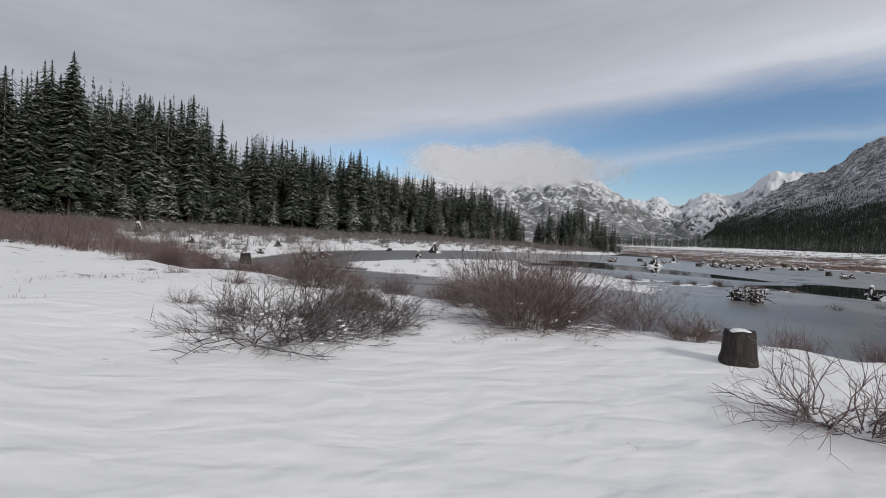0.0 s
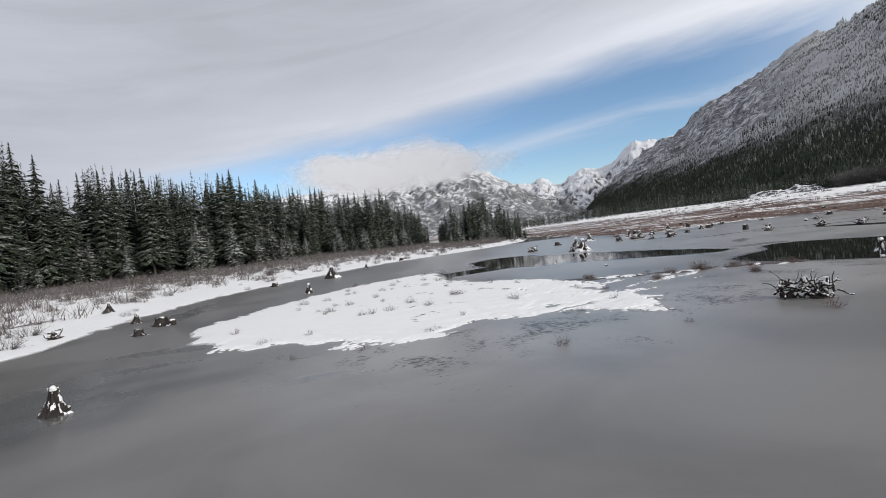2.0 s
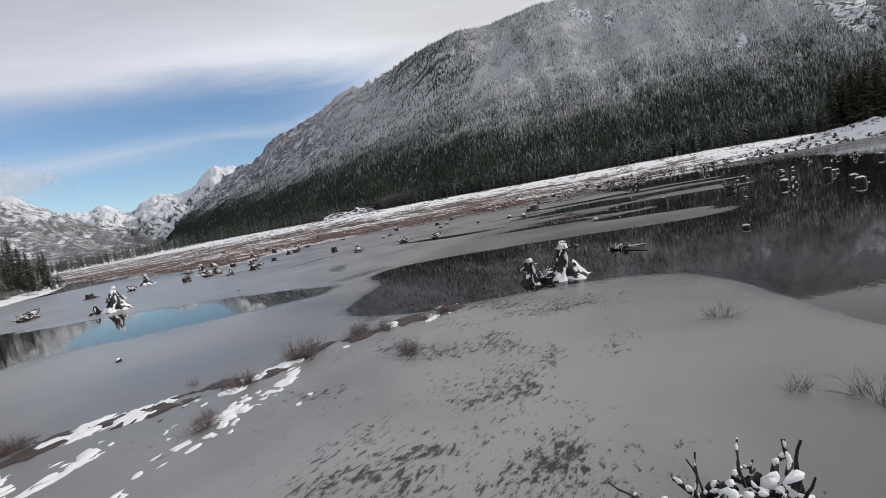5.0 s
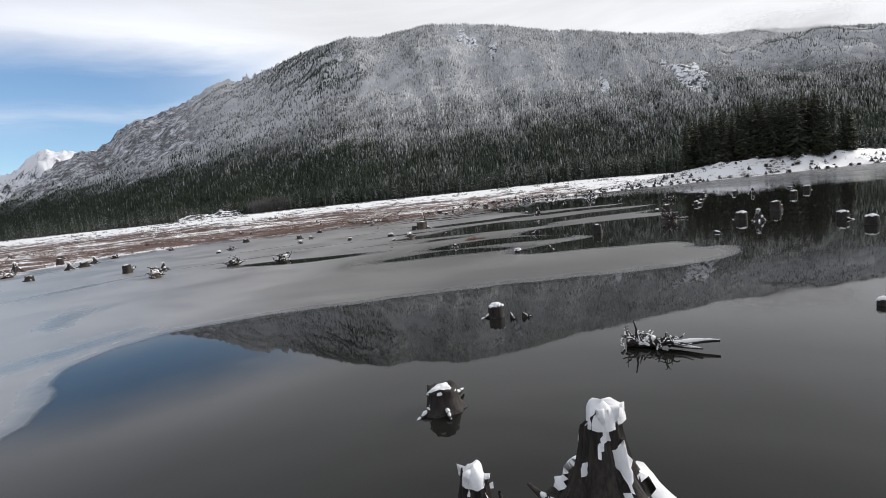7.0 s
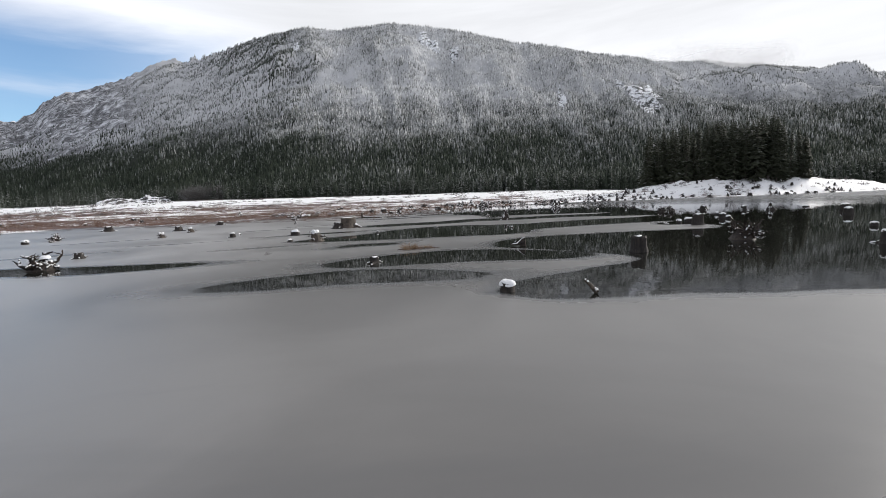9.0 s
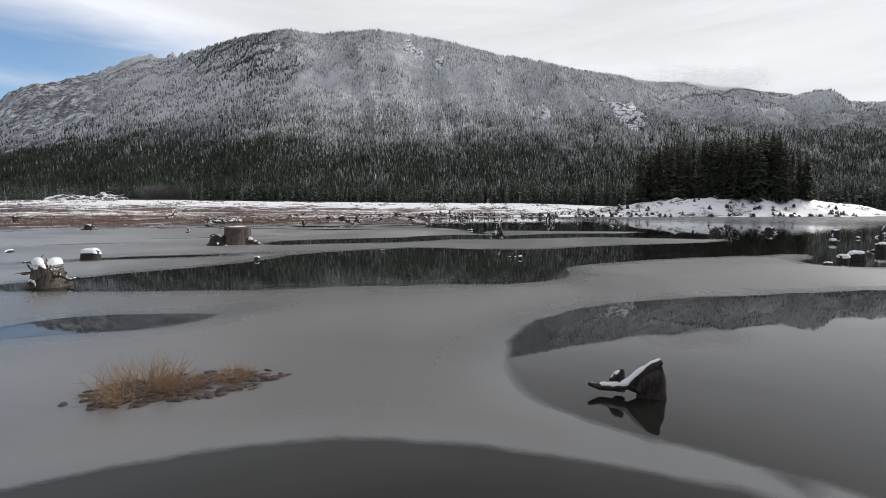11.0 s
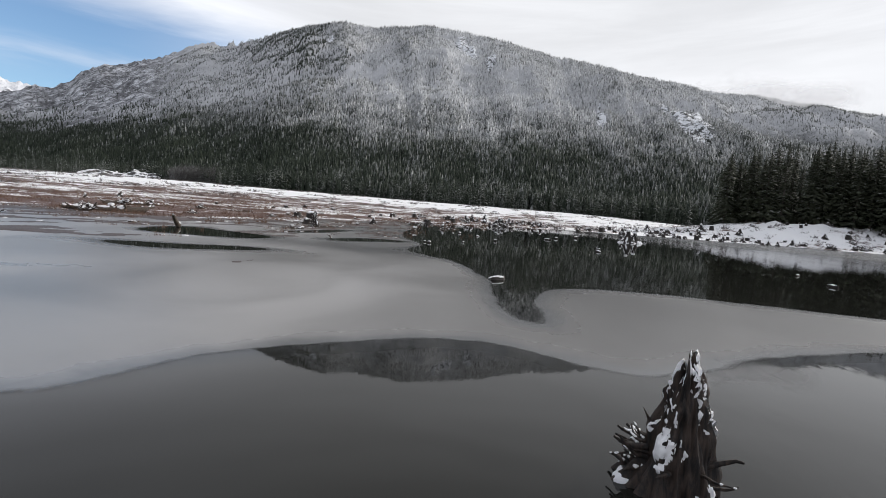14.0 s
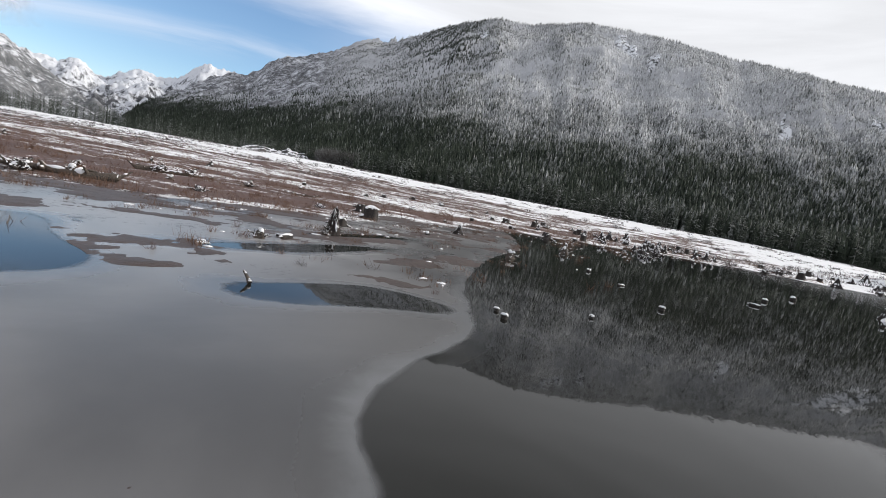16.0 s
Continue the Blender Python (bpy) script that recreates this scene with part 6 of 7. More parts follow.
def brush_stuff(name, spots, blades, material, label, seed, fat=1.0):
    """Low brush too fine to count: slivers standing in clumps at rows of x, y, z, height, width."""
    rng = np.random.default_rng(seed)
    s = np.repeat(np.asarray(spots, np.float32), blades, axis=0)
    n = len(s)
    a, lean, b = rng.uniform(0, 6.28, n), rng.uniform(0.1, 1.5, n), rng.uniform(0, 6.28, n)
    bx, by = s[:, 0] + s[:, 4] * rng.normal(0, 0.35, n), s[:, 1] + s[:, 4] * rng.normal(0, 0.35, n)
    h = s[:, 3] * rng.uniform(0.5, 1.1, n) / np.sqrt(1 + 0.8 * lean * lean)
    tx, ty = bx + lean * h * np.cos(a), by + lean * h * np.sin(a)
    w = fat * (0.006 + 0.007 * s[:, 3])
    co = np.stack([np.stack([bx - w * np.cos(b), by - w * np.sin(b), s[:, 2] - 0.05], -1), np.stack([bx + w * np.cos(b), by + w * np.sin(b), s[:, 2] - 0.05], -1), np.stack([tx, ty, s[:, 2] + h], -1)], 1)
    ob = new(name, soup(name, co.reshape(-1, 3), np.arange(3 * n).reshape(-1, 3), material))
    return tagged(ob, label, "brush", "", "stuff")


def scatter_brush():
    rng = np.random.default_rng(17)
    x, y = rng.uniform(70, 330, 60000), rng.uniform(-40, 330, 60000)
    c = signed(FLATS_R, x, y)
    z, sedge = ground_height(x, y)
    near = np.exp(-np.hypot(x - 150, y - 95) / 90)
    ok = (c > -5) & (c < 150) & (sedge + 0.35 * wobble(x, y, 16) > 0.45) & (rng.uniform(0, 1, len(x)) < 0.25 + near)
    x, y, z = x[ok][:9000], y[ok][:9000], z[ok][:9000]
    spots = np.stack([x, y, np.maximum(z, 0), rng.uniform(0.3, 0.8, len(x)), rng.uniform(0.6, 1.6, len(x))], -1)
    brush_stuff("flats_brush", spots, 14, M_RED, "red-brown dead brush over the flats", 3, 2.2)
    # thin brush on the snow between the flats and the forest
    x, y = rng.uniform(120, 560, 30000), rng.uniform(-120, 520, 30000)
    c = signed(FLATS_R, x, y)
    z, _ = ground_height(x, y)
    ok = (c > 100) & (c < 300) & (wobble(x, y, 30) + 0.5 * wobble(x, y, 9) > 0.75) & (np.hypot(x - MX, y - MY) < 470)
    ok |= (c > 2) & (c < 60) & (y < 70) & (wobble(x, y, 11) + 0.5 * wobble(x, y, 4) > 0.2)
    x, y, z = x[ok][:6000], y[ok][:6000], z[ok][:6000]
    spots = np.stack([x, y, z, rng.uniform(0.4, 1.5, len(x)), rng.uniform(0.8, 2.2, len(x))], -1)
    brush_stuff("roadside_brush", spots, 14, M_GREY, "thin grey brush on the snow below the forest", 9, 6.0)
    # red-brown willow brush round the cove
    x, y = rng.uniform(-95, -14, 9000), rng.uniform(16, 82, 9000)
    c = signed(BANK_R, x, y)
    z, _ = ground_height(x, y)
    ok = (c > 1.2) & (y > 27 - 0.25 * (x + 20)) & (wobble(x, y, 12) > -0.55) & ((np.hypot(x + 24, y - 27) < 15) | ((np.hypot(x, y) > 78) & (x < -0.75 * y)) | (np.hypot(x, y) > 108))
    x, y, z = x[ok][:3200], y[ok][:3200], z[ok][:3200]
    tall = 1 + 0.7 * smooth01(np.hypot(x, y), 38, 60)
    spots = np.stack([x, y, z, tall * rng.uniform(0.9, 1.9, len(x)), rng.uniform(0.7, 1.5, len(x))], -1)
    brush_stuff("cove_brush", spots, 30, M_TWIG, "red-brown willow brush round the cove", 8)
    # grey-brown brush belt in front of the left forest
    x, y = rng.uniform(-150, 110, 30000), rng.uniform(15, 260, 30000)
    c = signed(BANK_R, x, y)
    z, _ = ground_height(x, y)
    d = np.hypot(x, y)
    lim = np.interp(np.degrees(np.arctan2(x, y)), [e[0] for e in EDGE_FOREST], [e[1] for e in EDGE_FOREST])
    ok = (c > 10) & (d < lim + 4) & (d > 45) & (rng.uniform(0, 1, len(x)) < np.clip((d - lim + 95) / 70, 0.10, 1))
    x, y, z = x[ok][:6500], y[ok][:6500], z[ok][:6500]
    spots = np.stack([x, y, z, rng.uniform(1.0, 3.0, len(x)), rng.uniform(0.8, 2.0, len(x))], -1)
    brush_stuff("shore_brush", spots, 16, M_GREY, "grey-brown bare brush below the forest", 4, 1.8)


scatter_brush()


def scatter_litter():
    """Twig tips and dead stalks poking out of the snow on the starting bank."""
    rng = np.random.default_rng(61)
    x, y = rng.uniform(-14, 12, 900), rng.uniform(1, 24, 900)
    ok = (signed(BANK_R, x, y) > 0.4) & (wobble(x, y, 5) > 0.1) & (y > 8)
    x, y = x[ok][:170], y[ok][:170]
    z, _ = ground_height(x, y)
    brush_stuff("twig_litter", np.stack([x, y, z, rng.uniform(0.05, 0.2, len(x)), rng.uniform(0.15, 0.6, len(x))], -1), 9, M_TWIG, "twig tips poking through the snow of the bank", 12)


scatter_litter()


# ---- stumps and driftwood ----


def place_wood():
    rng = random.Random(77)
    # the broken stump flown past
    hero = broken_snag(501, 0.43, 1.56, "tall broken black stump plastered with snow")
    set_at(hero, 116.47, 52.07, 0, 0.97)
    # root plate passed over the ice
    wad_a = root_jumble(503, 2.05, 0.85, 1.4, 116, "jumbled upturned roots covered with snow on the ice", 0.7, 0.22, 1.25)
    set_at(wad_a, 22.1, 35.75, -52, 1.22)
    wad_b = root_wad(504, 0.9, 1.1, 34, M_ROT, 0.8, "upturned root plate with snow along its arms", 0.75, 0.085)
    set_at(wad_b, 73.3, 72.8, 0, 1.2)
    wad_c = root_wad(505, 1.0, 1.2, 34, M_ROT, 0.3, "dark spiky root plate standing in open water", 0.8, 0.045)
    set_at(wad_c, 84.3, 35.9, 0, 1.35)
    wad_d = root_wad(506, 0.7, 1.0, 14, M_WOOD, 0.9, "pale snowy root plate with upright prongs", 0.45, 0.06)
    set_at(wad_d, 88.3, 65.0, 40, 1.5)
    # cut stumps
    st_a = cut_stump(511, 0.30, 0.46, 0.25, 0.05, M_DARKWOOD, 1.05, 1, 0.0, "cut stump with a thick snow cap in the water")
    set_at(st_a, 50.7, 46.85, 0)
    st_b = cut_stump(512, 0.38, 0.85, 0.3, 0.12, M_DARKWOOD, 0.9, 0, 0.03, "tall cut stump with snow on top")
    set_at(st_b, 78.5, 42.8, 0)
    st_c = cut_stump(513, 0.85, 1.25, 0.42, 0.03, M_WOOD, 0.98, 2, 0.0, "very wide brown cut stump with a flat snow top", 0.08)
    set_at(st_c, 105.7, 69.6, 0)
    st_d = cut_stump(514, 0.45, 0.7, 0.6, 0.18, M_DARKWOOD, 0.95, 4, 0.05, "weathered dark stump with snow on it")
    set_at(st_d, 104.7, 70.5, 0, 1.1)
    st_e = draped_stump(515, 0.42, 1.05, "pointed rotten stump with spreading snowy roots", 5)
    set_at(st_e, 39.1, 44.8, 0, 1.2)
    st_f = draped_stump(516, 0.55, 1.35, "jagged rotten stump with snow draped on its flared roots", 7)
    set_at(st_f, 39.9, 43.3, 60, 1.3)
    again(wad_b, 39.3, 43.9, 120, 0.9)
    bl_a = snow_block(531, 0.33, 0.27, 0.42)
    set_at(bl_a, 68.5, 48.6, 0)
    bl_b = snow_block(532, 0.46, 0.12, 0.2, "long low wood under a cushion of snow")
    set_at(bl_b, 131.1, 55.9, -40)
    # logs
    log_a = root_log(521, 2.35, "snow-covered fallen tree with root stubs in the water")
    set_at(log_a, 47.1, 41.55, -98)
    log_b = forked_snag("bent black root with snow along its back")
    set_at(log_b, 82.05, 48.95, -90, 0.85)
    log_c = root_jumble(523, 3.4, 0.85, 1.15, 110, "dark tangle of roots lying in the water", 0.3, 0.36, 1.6)
    set_at(log_c, 127.6, 29.6, 28)
    log_d = drift_log(524, 1.3, 0.2, 2, M_WOOD, 0.6, 0.85, "leaning weathered log end")
    set_at(log_d, 140.0, 81.3, 200)
    log_e = drift_log(541, 7.0, 0.42, 16, M_WOOD, 0.85, 0.02, "long root-ended log on the sedge flats")
    set_at(log_e, 148.9, 98.3, 150)
    again(log_e, 164.7, 112.3, 335, 0.95)
    log_f = drift_log(547, 1.9, 0.11, 7, M_DARKWOOD, 0.9, 0.05, "short dark log with snow along it near the bank")
    set_at(log_f, 10.9, 20.3, 20)
    again(log_e, 176.0, 104.0, 120, 0.6)
    for x, y, k in [(150.1, 99.0, 1.4), (147.0, 98.6, 1.2), (163.4, 112.0, 1.4), (166.4, 111.0, 1.2), (158, 96, 0.8), (168, 92, 0.7), (182, 110, 1.0), (196, 100, 0.8), (186, 88, 0.7), (205, 86, 0.8), (160, 104, 0.9), (154, 108, 0.8)]:
        again(rng.choice([wad_b, wad_d]), x, y, rng.uniform(0, 360), k, 0.05, "heap of snowy drift roots on the sedge flats")
    again(hero, 155.7, 78.6, 100, 1.15, 0.05, "tall split stump with snow at its foot")
    again(st_a, 169.5, 86.9, 30, 2.4)
    again(bl_b, 150.9, 77.2, 20, 1.4)
    again(log_a, 155.3, 78.8, 40, 0.6)
    again(log_a, 70.0, 85.5, 60, 0.7)
    again(log_a, 86.6, 34.4, 100, 0.5)
    again(log_b, 50.35, 46.15, 40, 0.36, 0.02, "small forked stick with snow along it")
    again(log_b, 50.55, 45.65, 115, 0.36, 0.02, "small forked stick with snow along it")
    again(log_a, 92.4, 96.0, 30, 0.6)
    again(log_d, 143.3, 70.4, 90, 0.35)
    again(log_d, 68.3, 46.2, 60, 0.4)
    # snow-topped pieces in the shallows
    for x, y, k, which in [(72.4, 34.6, 0.9, 1), (99.5, 50.2, 0.45, 0), (100.0, 50.75, 0.28, 1), (99.9, 50.45, 0.2, 0), (50.9, 35.0, 0.7, 0), (143.8, 37.4, 1.0, 1), (157.2, 49.9, 1.0, 1), (102.7, 58.4, 0.3, 1), (173.5, 55.0, 1.1, 1), (179, 54, 0.8, 0),
                           (95.3, 70.7, 1.5, 0), (97.7, 78.4, 1.0, 1), (96.6, 62.8, 0.5, 0), (87.8, 67, 0.7, 0), (140.3, 85.4, 1.0, 1), (150.7, 77.4, 0.9, 1), (167.8, 79.2, 0.9, 0), (90.3, 96.7, 1.2, 0), (101.5, 34, 1.3, 0), (100.8, 35, 1.0, 0),
                           (122, 21, 1.1, 1), (99.2, 36.6, 0.8, 1), (92.3, 24.6, 0.9, 0), (115, 27, 1.0, 0), (132, 9.5, 1.3, 1), (150.3, 36.5, 0.8, 1), (148.7, 64.0, 0.5, 0), (149.4, 64.6, 0.4, 0), (162.5, 49.6, 0.7, 1), (160, 60, 0.6, 0),
                           (166, 63, 0.7, 1), (170, 66, 0.6, 0), (188, 51, 1.0, 0), (153, 62, 0.4, 0), (26.5, 62.5, 0.5, 0), (44, 78, 0.5, 0), (102.2, 58.1, 0.26, 0), (106, 29, 1.0, 0)]:
        again((bl_a, bl_b)[which], x, y, rng.uniform(0, 360), k)
    # stumps round the dark open water
    for x, y, k, src in [(80.6, 30.8, 1.5, st_a), (78.4, 30.2, 1.0, st_e), (75.2, 25.8, 1.3, st_a), (71.0, 26.0, 1.3, st_a), (87, 26.2, 1.2, st_b), (118.5, 12, 1.6, st_a), (108.5, 17.2, 1.5, st_a), (107, 29.2, 1.1, st_a), (97.6, 34.4, 1.2, st_b),
                         (124, 17.6, 1.0, st_e), (88, 25.6, 1.1, st_a), (127.8, 19.3, 1.2, st_a), (131.8, 23.3, 1.0, st_d), (43.2, 46.6, 0.8, st_d), (187.2, 43.4, 1.5, st_f), (188.3, 42.4, 1.3, st_f), (189, 44.2, 1.0, st_e),
                         (160, 82, 1.0, st_d), (181, 71, 1.2, wad_d), (166, 70.8, 1.0, wad_d), (183.5, 71.6, 0.9, st_e), (175, 80, 1.0, st_e)]:
        again(src, x, y, rng.uniform(0, 360), k)
    # stumps on the ice towards the flats
    for x, y, k, src in [(72.9, 78.6, 1.3, wad_b), (68.2, 83.6, 1.3, wad_b), (73, 93.4, 1.2, st_b), (85, 117.3, 1.3, st_d), (92.5, 134, 1.4, st_b), (95.6, 86, 1.0, wad_d), (111.3, 109.4, 1.2, st_d), (94, 97.7, 1.0, wad_b), (106.6, 123.8, 1.0, wad_b),
                         (75.2, 55.4, 0.5, st_d), (108, 94.7, 1.0, st_d), (104.3, 89.8, 1.1, wad_d), (119.4, 84, 0.5, st_e), (135.5, 93, 1.1, wad_b), (123.2, 99.8, 1.0, st_d), (149.2, 77.2, 0.8, wad_d),
                         (94.2, 76.7, 0.9, st_a), (42.5, 101, 1.2, wad_b), (44.6, 106, 1.4, st_f), (35.5, 108, 1.2, wad_b), (58.6, 113.5, 1.0, st_d), (61.6, 109, 1.0, wad_b), (69.7, 111.7, 1.0, st_e), (73, 88.1, 0.9, st_e), (78.3, 76.3, 0.6, st_d), (75.5, 96.1, 0.8, wad_b)]:
        again(src, x, y, rng.uniform(0, 360), k)
    # the crowd of stumps at the near end of the flats
    for x, y, k, src in [(38.5, 91.4, 1.6, st_f), (39.6, 92.4, 1.2, st_d), (37.2, 92.6, 1.0, st_e), (55.3, 107.9, 1.3, st_d), (59.2, 108.2, 1.5, wad_b), (61.8, 110.1, 1.3, st_f), (57.9, 100.1, 1.1, st_e), (61.1, 99.0, 1.2, st_d), (36.7, 109.8, 1.4, wad_b),
                         (67.3, 82.7, 1.2, wad_d), (63.5, 113.0, 1.2, st_e), (66.0, 104.5, 1.0, wad_b), (64.0, 118.0, 1.4, st_f), (52.0, 118.0, 1.2, wad_b), (48.0, 123.0, 1.3, st_d), (70.5, 118.5, 1.2, st_d), (77.0, 121.0, 1.3, wad_b), (82.0, 116.0, 1.1, st_e),
                         (58.0, 126.0, 1.4, st_f), (68.0, 130.0, 1.3, wad_b), (76.0, 134.0, 1.4, st_d), (84.0, 131.0, 1.3, st_f), (98.0, 128.0, 1.2, wad_b), (90.0, 122.0, 1.2, st_e), (72.0, 108.0, 1.0, st_d)]:
        again(src, x, y, rng.uniform(0, 360), k)
    # stumps round the cove and the starting bank
    for x, y, k, src in [(-20.7, 45.9, 1.35, st_b), (-11.5, 36.5, 1.0, st_e), (-17.8, 62.9, 1.2, st_d), (-17.4, 57.5, 0.8, st_d), (-16.6, 62.2, 1.0, st_a), (-6.1, 77.3, 1.2, st_e), (-4.7, 104, 1.7, st_f), (-62, 90, 1.6, st_f), (-59, 93, 1.2, wad_b),
                         (-64, 112, 1.2, wad_b), (4.4, 7.2, 0.62, st_b), (-16.0, 31.0, 1.2, st_f), (-6.95, 21.2, 0.72, st_b), (-18.5, 29.8, 0.7, st_d), (-7.0, 23.0, 0.6, wad_b), (-22, 68, 1.0, st_e), (-14, 100, 1.1, st_d), (2, 128, 1.1, st_e),
                         (-32, 84, 1.2, st_e), (-26, 62, 1.0, wad_b), (12, 146, 1.2, st_d), (-40, 70, 1.1, st_e)]:
        again(src, x, y, rng.uniform(0, 360), k)
    # the many stumps along the far shore
    n = 0
    while n < 170:
        x, y = rng.uniform(200, 350), rng.uniform(-95, 95)
        c = float(signed(FLATS_R, np.array([x]), np.array([y]))[0])
        if -4 < c < 30 and rng.random() < 0.6:
            again(rng.choice([st_a, st_b, st_d, st_d, st_e, st_e, st_f, wad_b]), x, y, rng.uniform(0, 360), rng.uniform(0.9, 1.8))
            n += 1
    n = 0
    while n < 34:
        x, y = rng.uniform(80, 260), rng.uniform(70, 240)
        c = float(signed(FLATS_R, np.array([x]), np.array([y]))[0])
        if -3 < c < 60:
            again(rng.choice([st_a, st_d, st_e, wad_b, wad_d]), x, y, rng.uniform(0, 360), rng.uniform(0.8, 1.4))
            n += 1


place_wood()


# ---- snow flecks and wet patches on the ice ----


def flecks(name, spots, material, label, category, high, seed):
    """Thin ragged patches: rows of x, y, long, wide, turn."""
    rng = np.random.default_rng(seed)
    s = np.asarray(spots, float)
    n, k = len(s), 13
    a = np.linspace(0, 2 * math.pi, k, endpoint=False)[None] + rng.uniform(0, 6.28, (n, 1))
    w = 1 + 0.28 * np.sin(2 * a + rng.uniform(0, 6, (n, 1))) + 0.2 * np.sin(3 * a + rng.uniform(0, 6, (n, 1))) + rng.uniform(-0.2, 0.2, (n, k))
    co = []
    for f, z in ((1.0, 0.0), (0.8, high), (0.05, high * 1.4)):
        u, v = f * w * s[:, 2:3] * np.cos(a), f * w * s[:, 3:4] * np.sin(a)
        c, q = np.cos(s[:, 4:5]), np.sin(s[:, 4:5])
        co.append(np.stack([s[:, 0:1] + u * c - v * q, s[:, 1:2] + u * q + v * c, np.full_like(u, 0.007 + z)], -1))
    co = np.stack(co, 1)
    i = np.arange(n)[:, None, None] * 3 * k + np.arange(2)[None, :, None] * k + np.arange(k)[None, None]
    j = np.arange(n)[:, None, None] * 3 * k + np.arange(2)[None, :, None] * k + ((np.arange(k) + 1) % k)[None, None]
    quads = np.stack([i, j, j + k, i + k], -1).reshape(-1, 4)
    return tagged(new(name, soup(name, co.reshape(-1, 3), quads, material, True)), label, category, "", "stuff")


def hashed(i, j, k):
    """A repeatable random number for each lattice place."""
    v = np.sin(i * 127.1 + j * 311.7 + k * 74.7) * 43758.5453
    return v - np.floor(v)


def value_noise(x, y, size, octaves=5, seed=0):
    """Lattice noise about zero, -0.5 to 0.5 at most."""
    out, amp, total = 0.0, 1.0, 0.0
    for o in range(octaves):
        u, v = x / size + 17.3 * o, y / size - 9.1 * o
        i, j = np.floor(u), np.floor(v)
        fu, fv = u - i, v - j
        fu, fv = fu * fu * (3 - 2 * fu), fv * fv * (3 - 2 * fv)
        k = seed + o
        out = out + amp * ((hashed(i, j, k) * (1 - fu) + hashed(i + 1, j, k) * fu) * (1 - fv) + (hashed(i, j + 1, k) * (1 - fu) + hashed(i + 1, j + 1, k) * fu) * fv - 0.5)
        total, amp, size = total + amp, amp * 0.6, size * 0.5
    return out / total * 1.5


def plates(x, y, size, seed):
    """Distance from the nearest crack between irregular plates."""
    u, v = x / size, y / size
    i0, j0 = np.floor(u), np.floor(v)
    first, second = np.full(x.shape, 9.0), np.full(x.shape, 9.0)
    for di in (-1, 0, 1):
        for dj in (-1, 0, 1):
            i, j = i0 + di, j0 + dj
            d = np.hypot(i + hashed(i, j, seed) - u, j + hashed(i, j, seed + 5) - v)
            first, second = np.minimum(first, d), np.minimum(second, np.maximum(first, d))
    return (second - first) * size


def shoal_debris():
    """A low ridge of dead stalks and mud with scraps of snow, along the shrubs frozen into the shoal."""
    x, y = np.meshgrid(np.arange(17, 37, 0.12), np.arange(43, 57, 0.12), indexing="ij")
    line = [(18.5, 54.8), (22, 52.6), (25.4, 50.6), (28, 50.2), (31, 49.2), (34.2, 47.2)]
    off = np.full(x.shape, 99.0)
    for (ax, ay), (bx, by) in zip(line, line[1:]):
        k = np.clip(((x - ax) * (bx - ax) + (y - ay) * (by - ay)) / ((bx - ax) ** 2 + (by - ay) ** 2), 0, 1)
        off = np.minimum(off, np.hypot(x - ax - k * (bx - ax), y - ay - k * (by - ay)))
    dens = 0.62 * np.exp(-(off / 1.3) ** 2)
    for name, seed, bias, mat, up, label, category in (("shoal_debris", 71, 0.52, M_MAT, 0.05, "dead stalks and mud frozen into the shoal", "debris"), ("shoal_scraps", 83, 0.66, M_SNOW, 0.07, "scraps of snow among the dead stalks", "snow patch")):
        d = dens - bias + 0.95 * value_noise(x * 0.8 + y * 0.4, y * 1.3 - x * 0.3, 1.0, 6, seed)
        co, faces, d = cut_field(x, y, d)
        used, back = np.unique(faces, return_inverse=True)
        co, d = co[used], d[used]
        z = 0.007 + up * smooth01(d, 0, 0.2)
        tagged(new(name, soup(name, np.concatenate([co, z[:, None]], 1), back.reshape(-1, 3), mat, True)), label, category, "", "stuff")


BROKEN = rounded([(-2, 41.2), (0.2, 39.7), (3.8, 39.1), (6, 41.4), (8, 42), (11.9, 40.8), (13, 39.6), (15.4, 36.8), (16.6, 36.4), (18, 40.5), (19.2, 47), (19.4, 55), (16, 59), (13, 56), (12, 50), (8, 46), (0, 44)], 1)


